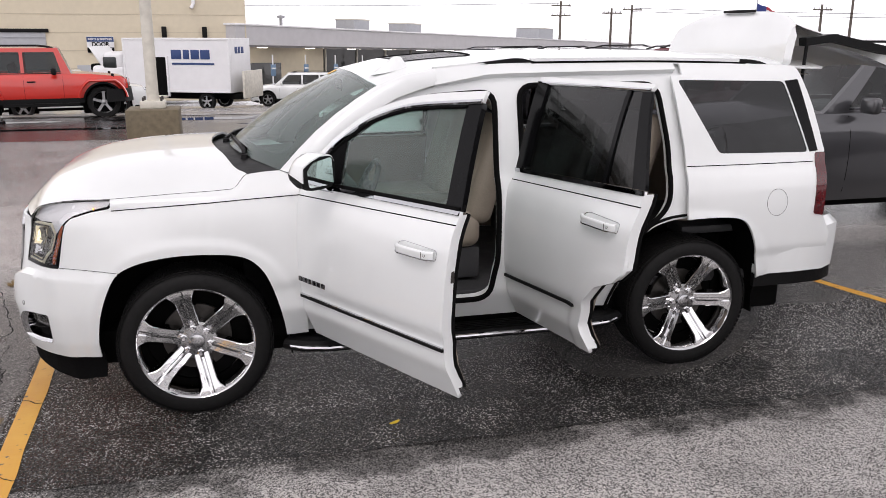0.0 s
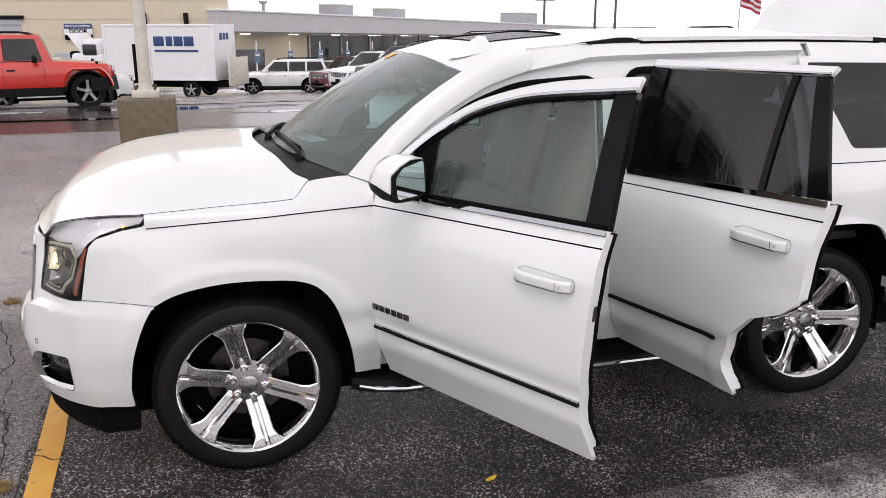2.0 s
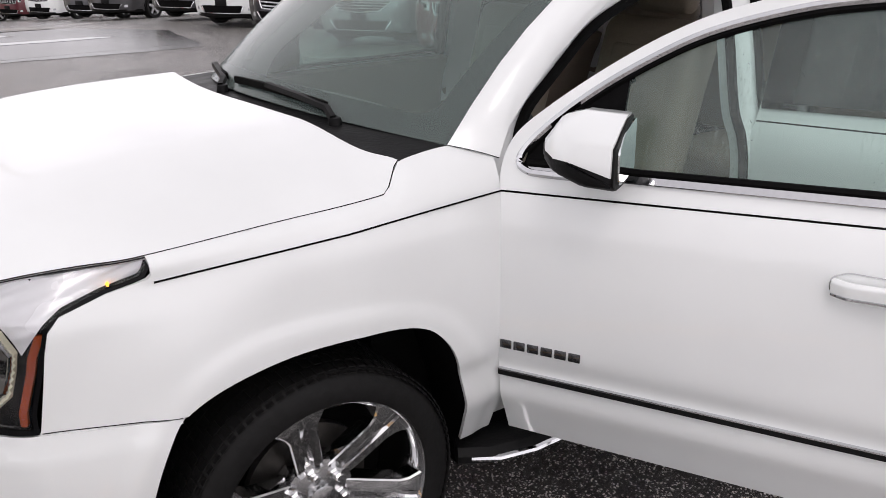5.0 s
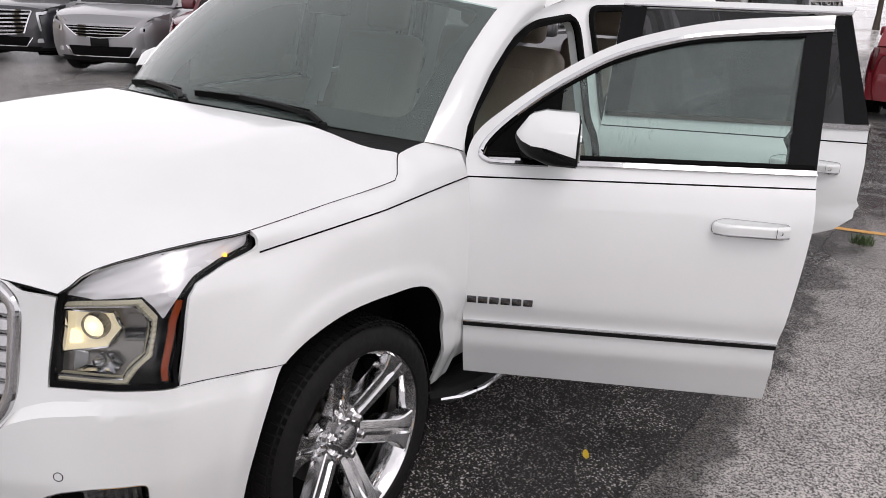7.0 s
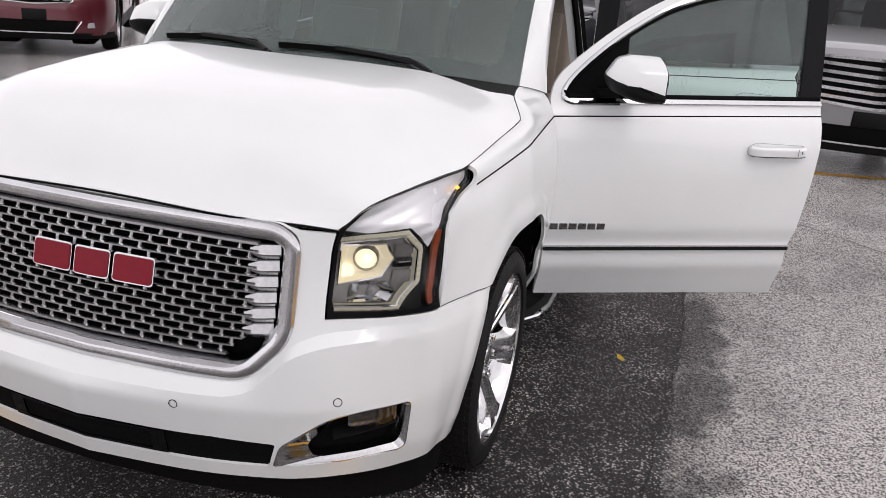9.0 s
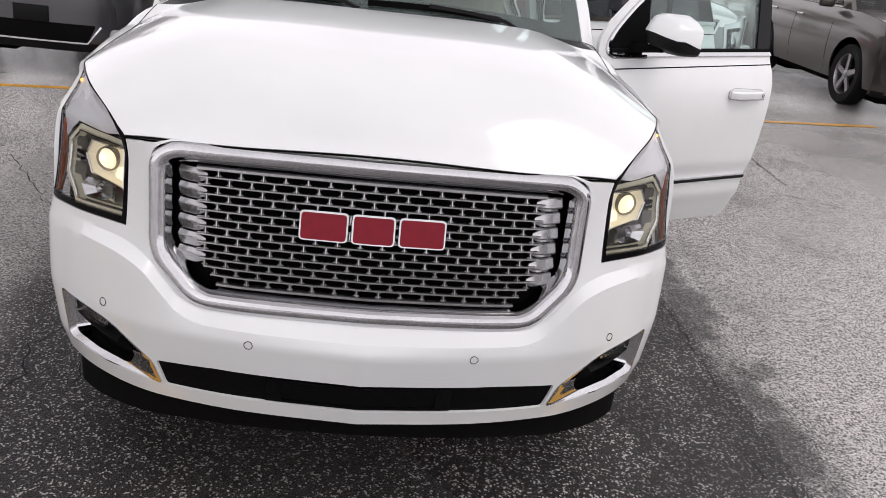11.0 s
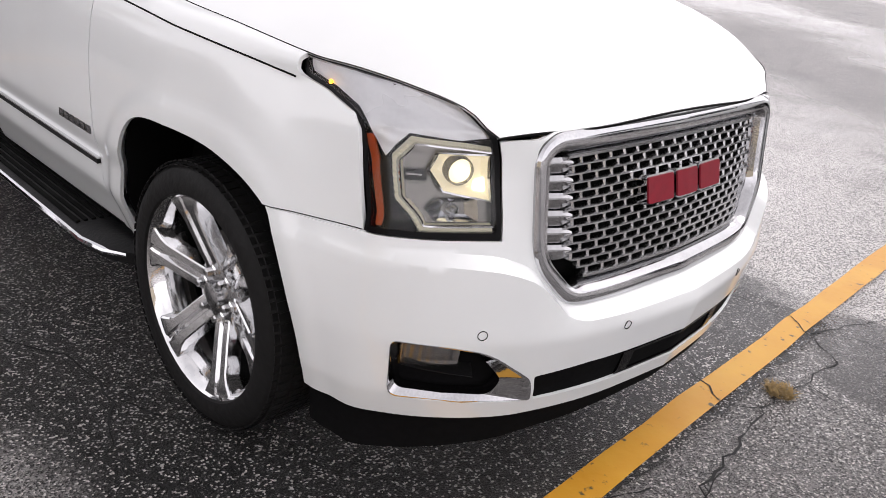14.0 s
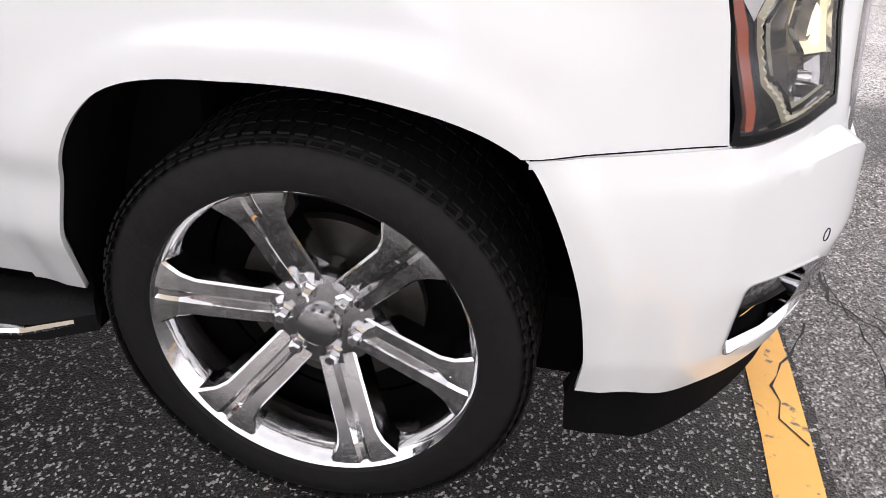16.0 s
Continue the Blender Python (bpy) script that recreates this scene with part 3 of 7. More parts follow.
for sg, where in ((-1, "left"), (1, "right")):
    out = [(-0.648, 0.864), (-0.630, 0.95), (-0.612, 1.04), (-0.598, 1.088), (-0.57, 1.117), (-0.47, 1.146), (-0.385, 1.160), (-0.374, 1.17), (-0.375, 1.242), (-0.1, 1.260), (0.235, 1.276), (0.49, 1.289), (0.60, 1.293), (0.585, 1.25),
           (0.576, 1.2), (0.583, 0.80), (0.605, 0.40), (0.30, 0.40), (-0.28, 0.60), (-0.30, 0.836), (-0.36, 0.8385), (-0.405, 0.8435)]
    part("fender", panel(fender_fn(sg), dense(out, 0.05), [ARCH_F], 0.018, MID), WHITE, car, thick=0.012)

GRILLE = rounded([(-0.605, 1.080), (-0.545, 1.108), (0.545, 1.108), (0.605, 1.080), (0.605, 0.80), (0.475, 0.672), (-0.475, 0.672), (-0.605, 0.80)], [0.05, 0.06, 0.06, 0.05, 0.05, 0.05, 0.05, 0.05])
LOWGRILLE = rounded([(-0.575, 0.498), (-0.40, 0.510), (0.40, 0.510), (0.575, 0.498), (0.555, 0.415), (-0.555, 0.415)], 0.01)
FOG = rounded([(0.585, 0.492), (0.70, 0.588), (0.80, 0.603), (0.945, 0.606), (0.935, 0.442), (0.565, 0.418)], [0.02, 0.05, 0.03, 0.02, 0.03, 0.01])
half = [(0.0, 1.110), (0.545, 1.110), (0.60, 1.096), (0.64, 1.092), (0.692, 1.086), (0.692, 0.856), (1.057, 0.862), (1.298, 0.840), (1.38, 0.833), (1.38, 0.60), (1.29, 0.372), (1.21, 0.372), (1.0, 0.372), (0.6, 0.368), (0.0, 0.366)]
fascia = half + [(-a, b) for a, b in half[::-1]][1:-1]
part("front_bumper", panel(nose, dense(fascia, 0.05), [GRILLE, LOWGRILLE, FOG, mirrored(FOG), ARCH_NOSE, mirrored(ARCH_NOSE)], 0.015, MID, [[(q, float(LEDGE(abs(q))) + h) for q in np.linspace(-1.24, 1.24, 90)] for h in (0.0, 0.026)]), WHITE, car, thick=0.012)
chin = [(-1.215, 0.39), (-0.9, 0.38), (0, 0.37), (0.9, 0.38), (1.215, 0.39), (1.20, 0.245), (1.05, 0.232), (0.85, 0.25), (0.5, 0.288), (0, 0.305), (-0.5, 0.288), (-0.85, 0.25), (-1.05, 0.232), (-1.20, 0.245)]
part("air_dam", panel(nose_back(0.02), dense(chin, 0.05), [], 0.03, MID), MATT, car, "black plastic lower air dam", thick=0.015)


def hood_fn(u, v):
    xf, xr = -0.878 + 0.078 * np.abs(v) ** 4, 0.13 + 0.185 * v * v
    x = xf + (xr - xf) * u
    y = v * HOOD_Y(x)
    e = HOOD_Z(x)
    dome = (1 - np.abs(v) ** (2.2 + 1.8 * np.clip(u * 6, 0, 1))) + 0.06 * np.exp(-((np.abs(v) - 0.62) / 0.09) ** 2) * np.clip((u - 0.1) * 3, 0, 1) * 0.5
    return x, y, e + (HOOD_C(x) - e) * dome


part("hood", panel(hood_fn, [(0, -1), (1, -1), (1, 1), (0, 1)], [], 0.02, (0, 0, 0)), WHITE, car, thick=0.015)

# ---- windshield, cowl, roof ----


def shield_fn(u, v, drop=0.0):
    """u from the base to the header, v across."""
    b = np.stack([0.235 + 0.255 * v * v, 0.838 * v, 1.372 - 0.056 * v * v])
    t = np.stack([0.955 + 0.085 * v * v, 0.772 * v, 1.815 - 0.058 * v * v])
    p = b + (t - b) * u
    bulge = 0.035 * np.sin(np.pi * np.clip(u, 0, 1))
    return p[0] - bulge * 0.5 + drop * 0.5, p[1], p[2] + bulge * 0.8 - drop


part("windshield", panel(shield_fn, [(0, -1), (1, -1), (1, 1), (0, 1)], [], 0.05, (2, 0, 0.5)), SHIELD, car, "windshield with rain drops and dark border")
part("sticker", panel(lambda u, v: shield_fn(u, v, -0.003), rounded([(0.90, 0.10), (0.97, 0.08), (0.97, 0.26), (0.90, 0.26)], 0.01), [], 0.03, (2, 0, 0.5)), solid("orange_sticker", (0.75, 0.40, 0.03), 0.5), car, "orange paper sticker on the glass")
part("windshield_border", panel(lambda u, v: shield_fn(u, v, 0.006), [(0, -1), (1, -1), (1, 1), (0, 1)], [rounded([(0.11, -0.9), (0.955, -0.93), (0.955, 0.93), (0.11, 0.9)], 0.08)], 0.025, (2, 0, 0.5)), BLACK, car)
part("cowl", panel(lambda u, v: (0.12 + 0.20 * v * v + (0.115 + 0.055 * v * v) * u, (0.857 - 0.017 * u) * v, 1.352 - 0.048 * v * v + 0.012 * u), [(0, -1), (1.15, -1), (1.15, 1), (0, 1)], [], 0.06, (0.2, 0, 0)), BLACK, car, "black plastic wiper cowl", thick=0.02)

ROOF_C = curve([0.94, 1.3, 1.9, 2.6, 3.4, 3.95], [1.812, 1.885, 1.925, 1.932, 1.915, 1.88])


def roof_fn(x, v):
    edge_y = 0.772 - 0.035 * np.clip((x - 1.0) / 0.4, 0, 1)
    ztop, zed = ROOF_C(x), np.maximum(SIDE_TOP(np.maximum(x, 1.03)), 1.757 + 0.29 * (np.minimum(x, 1.32) - 1.04))
    return x + 0.085 * v * v * np.clip((1.4 - x) / 0.45, 0, 1), v * edge_y, zed + (ztop - zed) * (1 - np.abs(v) ** 3)


SUNROOF = rounded([(1.24, -0.56), (1.68, -0.60), (1.68, 0.60), (1.24, 0.56)], 0.08)
part("roof", panel(roof_fn, [(0.955, -1), (3.92, -1), (3.92, 1), (0.955, 1)], [SUNROOF], 0.03, (2, 0, 0)), WHITE, car, thick=0.015)
part("sunroof", panel(lambda x, v: (roof_fn(x, v)[0], roof_fn(x, v)[1], roof_fn(x, v)[2] - 0.004), SUNROOF, [], 0.04, (2, 0, 0)), ROOFGLASS, car, "dark wet glass sunroof")
part("sunroof_seal", sweep(on_surface(roof_fn, dense(SUNROOF, 0.05)), ring(0.005, 5), True), SEAL, car)
part("headliner", panel(lambda x, v: (roof_fn(x, v)[0], 0.97 * roof_fn(x, v)[1], roof_fn(x, v)[2] - 0.05), [(1.0, -1), (3.85, -1), (3.85, 1), (1.0, 1)], [], 0.08, (2, 0, 3)), HEADLINER, car)

# ---- body sides behind the doors ----
AP_F = rounded([(0.70, 0.52), (1.66, 0.52), (1.70, 0.75), (1.705, 1.35), (1.715, 1.715), (1.30, 1.69), (1.05, 1.60), (0.74, 1.38), (0.68, 1.25)], 0.09)
AP_R = rounded([(1.86, 0.52), (2.38, 0.52), (2.47, 0.72), (2.62, 0.90), (2.78, 1.02), (2.80, 1.35), (2.74, 1.745), (1.865, 1.745)], 0.09)
QW = rounded([(2.858, 1.770), (3.60, 1.755), (3.762, 1.320), (3.115, 1.334)], 0.03)


def body_out(lo, hi):
    xs = np.linspace(lo, hi, 40)
    return [(x, float(SIDE_TOP(x))) for x in xs]


for sg in (-1, 1):
    frame_out = [(0.58, 1.27)] + body_out(0.60, 2.93)[1:] + [(2.93, 0.9), (2.5, 0.6), (2.46, 0.40), (0.57, 0.40)]
    part("door_frame", panel(side(sg, 0.05), dense(frame_out, 0.05), [AP_F, AP_R, ARCH_R], 0.022, MID), WHITE, car, thick=0.05)
    # the pillar beside the windshield and the roof edge, flush outside
    ap_top = flowing([(1.36, 1.757), (1.60, 1.797), (1.80, 1.815), (2.86, 1.83)])
    pil = ap_top + body_out(1.36, 2.86)[::-1]
    part("roof_side", panel(side(sg, 0.0), dense(pil, 0.05), [], 0.015, MID), WHITE, car, thick=0.04)
    shoulder = lambda u, v, sg=sg: (u, sg * (wside(u, SIDE_TOP(u)) * (1 - v) + v * 0.737), SIDE_TOP(u) + 0.0 * v)
    part("roof_edge", panel(shoulder, [(1.36, 0), (3.9, 0), (3.9, 1), (1.36, 1)], [], 0.05, MID), WHITE, car, thick=0.01)
    # the pillar beside the windshield, one smooth strip from the glass to the door opening
    inner_line = [tuple(float(c) for c in shield_fn(np.array(u), np.array(1.0))) for u in (0.0, 0.2, 0.4, 0.6, 0.8, 0.97)] + [(1.18, 0.765, 1.812), (1.375, 0.739, float(SIDE_TOP(1.375)))]
    outer_line = [(x, float(wside(x, z)) - 0.005, z) for x, z in ((0.603, 1.281), (0.655, 1.362), (0.745, 1.442), (0.86, 1.532), (1.0, 1.617), (1.14, 1.690), (1.27, 1.732), (1.375, 1.760))]
    rows = []
    for t in np.linspace(0, 1, 36):
        pick = lambda line: np.array([np.interp(t * 7, range(8), [p[i] for p in line]) for i in range(3)])
        a0, b0 = pick(flowing(inner_line, 1)), pick(flowing(outer_line, 1))
        q = (a0 + b0) / 2 + np.array([-0.006, 0.020 - 0.002 * t, 0.014 + 0.012 * t]) * (0.25 + 0.75 * float(ease(t * 4)))
        rows.append([tuple((a0 * (1 - v) ** 2 + 2 * (2 * q - (a0 + b0) / 2) * v * (1 - v) + b0 * v * v) * (1, sg, 1)) for v in np.linspace(0, 1, 9)])
    part("windshield_pillar", ribbon(rows, False, (1.2, 0, 1.2)), WHITE, car, thick=0.006)
    part("pillar_seam", sweep([(x, y + sg * 0.001, z + 0.001) for x, y, z in rows[0]], ring(0.0012, 5)), SEAL, car)
    quarter = [(2.895, 1.80), (2.82, 1.795), (2.885, 1.345), (2.88, 0.93), (2.75, 0.60), (3.30, 0.45), (3.44, 0.55), (3.93, 0.60), (3.935, 0.80), (3.865, 0.93), (3.888, 1.33), (3.81, 1.60), (3.72, 1.83)] + body_out(2.9, 3.7)[::-1]
    part("quarter_panel", panel(side(sg), dense(quarter, 0.05), [QW, ARCH_R], 0.02, MID), WHITE, car, thick=0.015)
    part("quarter_window", panel(side(sg, 0.006), QW, [], 0.06, MID), PRIVACY, car, "dark privacy glass")
    dpil = [(3.610, 1.757), (3.706, 1.765), (3.835, 1.328), (3.772, 1.322)]
    part("rear_pillar_cover", panel(side(sg, -0.003), dpil, [], 0.04, MID), GLOSSBLACK, car, thick=0.01)
    tail = rounded([(3.812, 1.318), (3.888, 1.318), (3.862, 0.925), (3.787, 0.940)], 0.015)
    part("tail_lamp", panel(side(sg, -0.006), tail, [], 0.03, MID), REDLENS, car, "tall red tail lamp", thick=0.03)
    fuel_ring = on_surface(side(sg, -0.001), [(3.505 + 0.075 * math.cos(a), 1.028 + 0.083 * math.sin(a)) for a in np.linspace(0, 6.283, 40)[:-1]])
    if sg < 0:
        part("fuel_door_gap", sweep(fuel_ring, ring(0.0010, 5), True, (0, 1, 0)), SEAL, car)
    for nm, ap, ins in (("front_door_seal", AP_F, 0.045), ("rear_door_seal", AP_R, 0.045)):
        part(nm, sweep(on_surface(side(sg, ins), dense(ap, 0.03)), [(a * 1.0, b * 1.0) for a, b in ring(0.017, 6)], True, (0, 1, 0)), SEAL, car, "black rubber door seal")
    part("pinstripe", sweep(on_surface(side(sg, -0.0005), dense([(2.89, 1.265), (3.79, 1.262)], 0.06, False)), strip(0.003, 0.005)), SEAL, car)
    # a low white rail between two black wedge-shaped feet, over a dark gap
    lie = lambda x, h: (x, sg * 0.715, float(SIDE_TOP(x)) + h)
    part("roof_rail", sweep([lie(x, 0.015) for x in np.linspace(1.95, 3.36, 16)], strip(0.040, 0.020)), WHITE, car, "white roof rail with black ends")
    # a black strip stands for the shade in the gap under the rail
    part("rail_gap_shade", sweep([lie(x, 0.001) for x in np.linspace(1.95, 3.36, 16)], strip(0.046, 0.012)), SEAL, car)
    for foot in ([(1.50, -0.03), (1.50, -0.004), (1.66, 0.012), (1.84, 0.026), (1.90, 0.025), (2.02, -0.006), (2.02, -0.03)], [(3.316, -0.03), (3.316, 0.026), (3.40, 0.024), (3.46, 0.016), (3.55, -0.010), (3.55, -0.03)]):
        line = [lie(x, h) for x, h in foot]
        part("rail_end", prism([(x, z) for x, y, z in line], -0.022, 0.022, Matrix(((1, 0, 0, 0), (0, 0, 1, sg * 0.715), (0, 1, 0, 0), (0, 0, 0, 1))), bevel=0.004), BLACK, car)
    step_path = [(0.50, sg * 0.86, 0.35), (0.58, sg * 0.905, 0.345), (0.70, sg * 0.93, 0.343), (2.25, sg * 0.93, 0.343), (2.40, sg * 0.905, 0.345), (2.48, sg * 0.86, 0.35)]
    part("running_board", sweep(step_path, [(-0.085, -0.03), (0.06, -0.035), (0.085, -0.015), (0.085, 0.008), (0.06, 0.026), (-0.06, 0.026), (-0.085, 0.01)]), BLACK, car, "black running board with chrome edge")
    part("running_board_trim", sweep([(x, sg * (abs(y) + 0.086), z - 0.004) for x, y, z in step_path], ring(0.0125, 8)), CHROME, car)
    for k in range(5):
        part("step_rib", sweep([(0.78, sg * (0.88 + 0.028 * k), 0.371), (2.2, sg * (0.88 + 0.028 * k), 0.371)], strip(0.014, 0.01)), SEAL, car)
    for cx, rim in ((0.0, ARCH_F), (2.946, ARCH_R)):
        liner = bmesh.new()
        arc = [(cx + (x - cx) * 1.03, 0.405 + (z - 0.405) * 1.03) for x, z in rim[1:-1]]
        prev = None
        for x, z in arc:
            now = [liner.verts.new((x, sg * y, z)) for y in (0.55, float(wside(x, min(max(z, 0.4), 1.1))) - 0.03)]
            if prev:
                liner.faces.new([prev[0], prev[1], now[1], now[0]])
            prev = now
        c = [liner.verts.new((x, sg * 0.56, z)) for x, z in arc]
        liner.faces.new(c)
        part("wheel_well_liner", liner, SEAL, car, thick=0.01)
part("seam_backing", panel(nose_back(0.006), dense([(1.04, 0.85), (1.30, 0.826), (1.345, 0.82), (1.345, 0.85), (1.30, 0.858), (1.07, 0.878)], 0.03), [], 0.02, MID), WHITE, car)
part("seam_backing", panel(nose_back(0.006), dense(mirrored([(1.04, 0.85), (1.30, 0.826), (1.345, 0.82), (1.345, 0.85), (1.30, 0.858), (1.07, 0.878)]), 0.03), [], 0.02, MID), WHITE, car)
shark = [[(x, -0.56 + w * q, z + h * (1 - abs(q) ** 1.6)) for q in np.linspace(-1, 1, 9)] for x, w, z, h in ((1.035, 0.004, 1.802, 0.004), (1.07, 0.024, 1.806, 0.022), (1.11, 0.032, 1.812, 0.046), (1.15, 0.035, 1.820, 0.068), (1.185, 0.034, 1.828, 0.080), (1.22, 0.030, 1.834, 0.070), (1.25, 0.022, 1.838, 0.025), (1.262, 0.012, 1.838, 0.003))]
part("antenna_fin", ribbon(shark, False, (1.15, -0.56, 1.7)), WHITE, car, "low white antenna fin")
part("underbody", box((4.3, 1.55, 0.2), (1.6, 0, 0.36), 0.03), SEAL, car)
part("firewall", box((0.3, 1.5, 0.62), (0.42, 0, 0.75), 0.03), SEAL, car)
part("engine_bay_block", box((0.85, 1.05, 0.5), (-0.22, 0, 0.75), 0.03), SEAL, car)


# ---- wheels ----


def make_wheel(sg, turn):
    """Six wide chrome spokes with a groove each, six nuts, a plain cap, in a low tyre; sg: the side that its face looks to."""
    hub = new("wheel")
    hub.parent = car
    t = lathe([(0.305, -0.13), (0.335, -0.142), (0.38, -0.135), (0.402, -0.115), (0.408, -0.09), (0.408, 0.09), (0.402, 0.115), (0.38, 0.136), (0.34, 0.146), (0.316, 0.14), (0.305, 0.12), (0.305, -0.12)], 96, close=True)
    part("tyre", t, TYRE, hub, "black low-profile tyre")
    tread = bmesh.new()
    for k in range(84):
        a = 2 * math.pi * k / 84
        for row, (y, w, sh) in enumerate(((-0.1, 0.036, 0), (-0.045, 0.045, 0.5), (0.005, 0.04, 0.2), (0.05, 0.045, 0.6), (0.1, 0.04, 0.1))):
            b = a + sh * 2 * math.pi / 84
            box((0.021, w, 0.004), Matrix.Rotation(-b, 3, "Y") @ Vector((0, y, 0.4085)), 0, Matrix.Rotation(-b, 3, "Y"), tread)
        for s2 in (-1, 1):
            box((0.021, 0.026, 0.003), Matrix.Rotation(-a, 3, "Y") @ Vector((0, s2 * 0.120, 0.3975)), 0, Matrix.Rotation(-a, 3, "Y"), tread)
    tagged(part("tread", tread, TYRE, hub, smooth=False), kind="stuff")
    rim = lathe([(0.272, -0.12), (0.275, 0.02), (0.286, 0.085), (0.299, 0.120), (0.311, 0.132), (0.316, 0.127), (0.314, 0.108), (0.302, -0.12)], 96, close=True)
    part("rim", rim, WHEELCHROME, hub, "polished chrome rim")
    part("brake_disc", lathe([(0.0, -0.03), (0.185, -0.03), (0.185, -0.005), (0.0, -0.005)], 48), DARKMETAL, hub)
    part("wheel_back", lathe([(0.0, -0.06), (0.27, -0.06), (0.27, -0.07), (0.0, -0.07)], 40), SEAL, hub)
    spoke = bmesh.new()
    rows = [(0.045, 0.038, 0.050), (0.085, 0.040, 0.066), (0.13, 0.041, 0.080), (0.19, 0.042, 0.097), (0.235, 0.043, 0.110), (0.262, 0.052, 0.117), (0.285, 0.070, 0.123), (0.304, 0.085, 0.126)]
    prev = None
    for r, w, h in rows:
        g = 0.016 if 0.06 < r < 0.25 else 0.004
        prof = [(-w - 0.010, h - 0.045), (-w, h - 0.004), (-w * 0.9, h), (-0.013, h), (-0.005, h - g), (0.005, h - g), (0.013, h), (w * 0.9, h), (w, h - 0.004), (w + 0.010, h - 0.045)]
        now = [spoke.verts.new((x, y, r)) for x, y in prof]
        if prev:
            for k in range(len(prof) - 1):
                spoke.faces.new([prev[k], prev[k + 1], now[k + 1], now[k]])
        prev = now
    bmesh.ops.recalc_face_normals(spoke, faces=spoke.faces)
    if sum(f.normal.y * f.calc_area() for f in spoke.faces) < 0:
        bmesh.ops.reverse_faces(spoke, faces=spoke.faces)
    one = part("spoke", spoke, WHEELCHROME, hub, "wide grooved chrome spoke", thick=0.008, sharp=22)
    nut = lathe([(0.0, 0.099), (0.010, 0.099), (0.0135, 0.094), (0.0135, 0.075), (0.02, 0.072), (0.02, 0.066), (0, 0.066)], 6)
    nut_ob = part("lug_nut", nut, WHEELCHROME, hub, smooth=False)
    for k in range(6):
        a = turn + k * math.pi / 3
        s = one if k == 0 else one.copy()
        n = nut_ob if k == 0 else nut_ob.copy()
        for o in (s, n):
            if k:
                scene.collection.objects.link(o)
        s.matrix_basis = Matrix.Rotation(a, 4, "Y")
        n.matrix_basis = Matrix.Rotation(a, 4, "Y") @ Matrix.Translation((0, -0.004, 0.072)) @ Matrix.Rotation(0.2, 4, "Y")
    part("hub_face", lathe([(0, 0.068), (0.06, 0.068), (0.105, 0.06), (0.112, 0.045), (0.112, 0.0), (0, 0)], 48), SATIN, hub)
    part("centre_cap", lathe([(0, 0.094), (0.03, 0.093), (0.04, 0.089), (0.043, 0.08), (0.043, 0.05)], 40), SATIN, hub, "plain satin centre cap")
    part("valve", sweep([(0.16, 0.075, -0.21), (0.168, 0.09, -0.222)], ring(0.005, 6)), BLACK, hub)
    return hub


for x, sg, turn in ((0.0, -1, 13), (2.946, -1, 30), (0.0, 1, 19.5), (2.946, 1, 15)):
    hub = make_wheel(sg, radians(turn))
    hub.matrix_basis = Matrix.Translation((x, sg * 0.84, 0.408)) @ Matrix.Rotation(0 if sg > 0 else math.pi, 4, "Z")

# ---- doors ----


def in_door(fn, hx, hy):
    return lambda u, v: tuple(a - b for a, b in zip(fn(u, v), (hx, hy, 0)))


FD_TOP = flowing([(0.580, 1.20), (0.572, 1.27), (0.605, 1.355), (0.70, 1.442), (0.84, 1.545), (0.99, 1.636), (1.15, 1.702), (1.42, 1.765), (1.785, 1.800)])
FD_TRIM = [(0.640, 1.325), (0.70, 1.390), (0.80, 1.474), (0.92, 1.555), (1.067, 1.634), (1.25, 1.692), (1.42, 1.722), (1.777, 1.757)]
FD_LOW = flowing([(x, z - 0.006) for x, z in FD_TRIM])
FD_OUT = [(0.60, 0.415), (0.59, 0.80)] + FD_TOP + FD_LOW[::-1] + [(0.617, 1.288), (0.634, 1.268), (1.77, 1.292), (1.768, 1.10), (1.745, 0.85), (1.722, 0.62), (1.738, 0.40)]
FD_GLASS = [(0.64, 1.268), (0.645, 1.32)] + flowing([(x, z - 0.005) for x, z in FD_TRIM[1:7]] + [(1.69, 1.740)]) + [(1.672, 1.292)]
RD_TOP = [(2.735, 1.815), (2.722, 1.782), (1.85, 1.765), (1.835, 1.302), (2.862, 1.348), (2.872, 1.20), (2.865, 0.97), (2.80, 0.91), (2.66, 0.85), (2.55, 0.74), (2.50, 0.60), (2.535, 0.45)]
RD_GLASS = [(1.835, 1.30), (1.85, 1.767), (2.722, 1.784), (2.862, 1.348)]


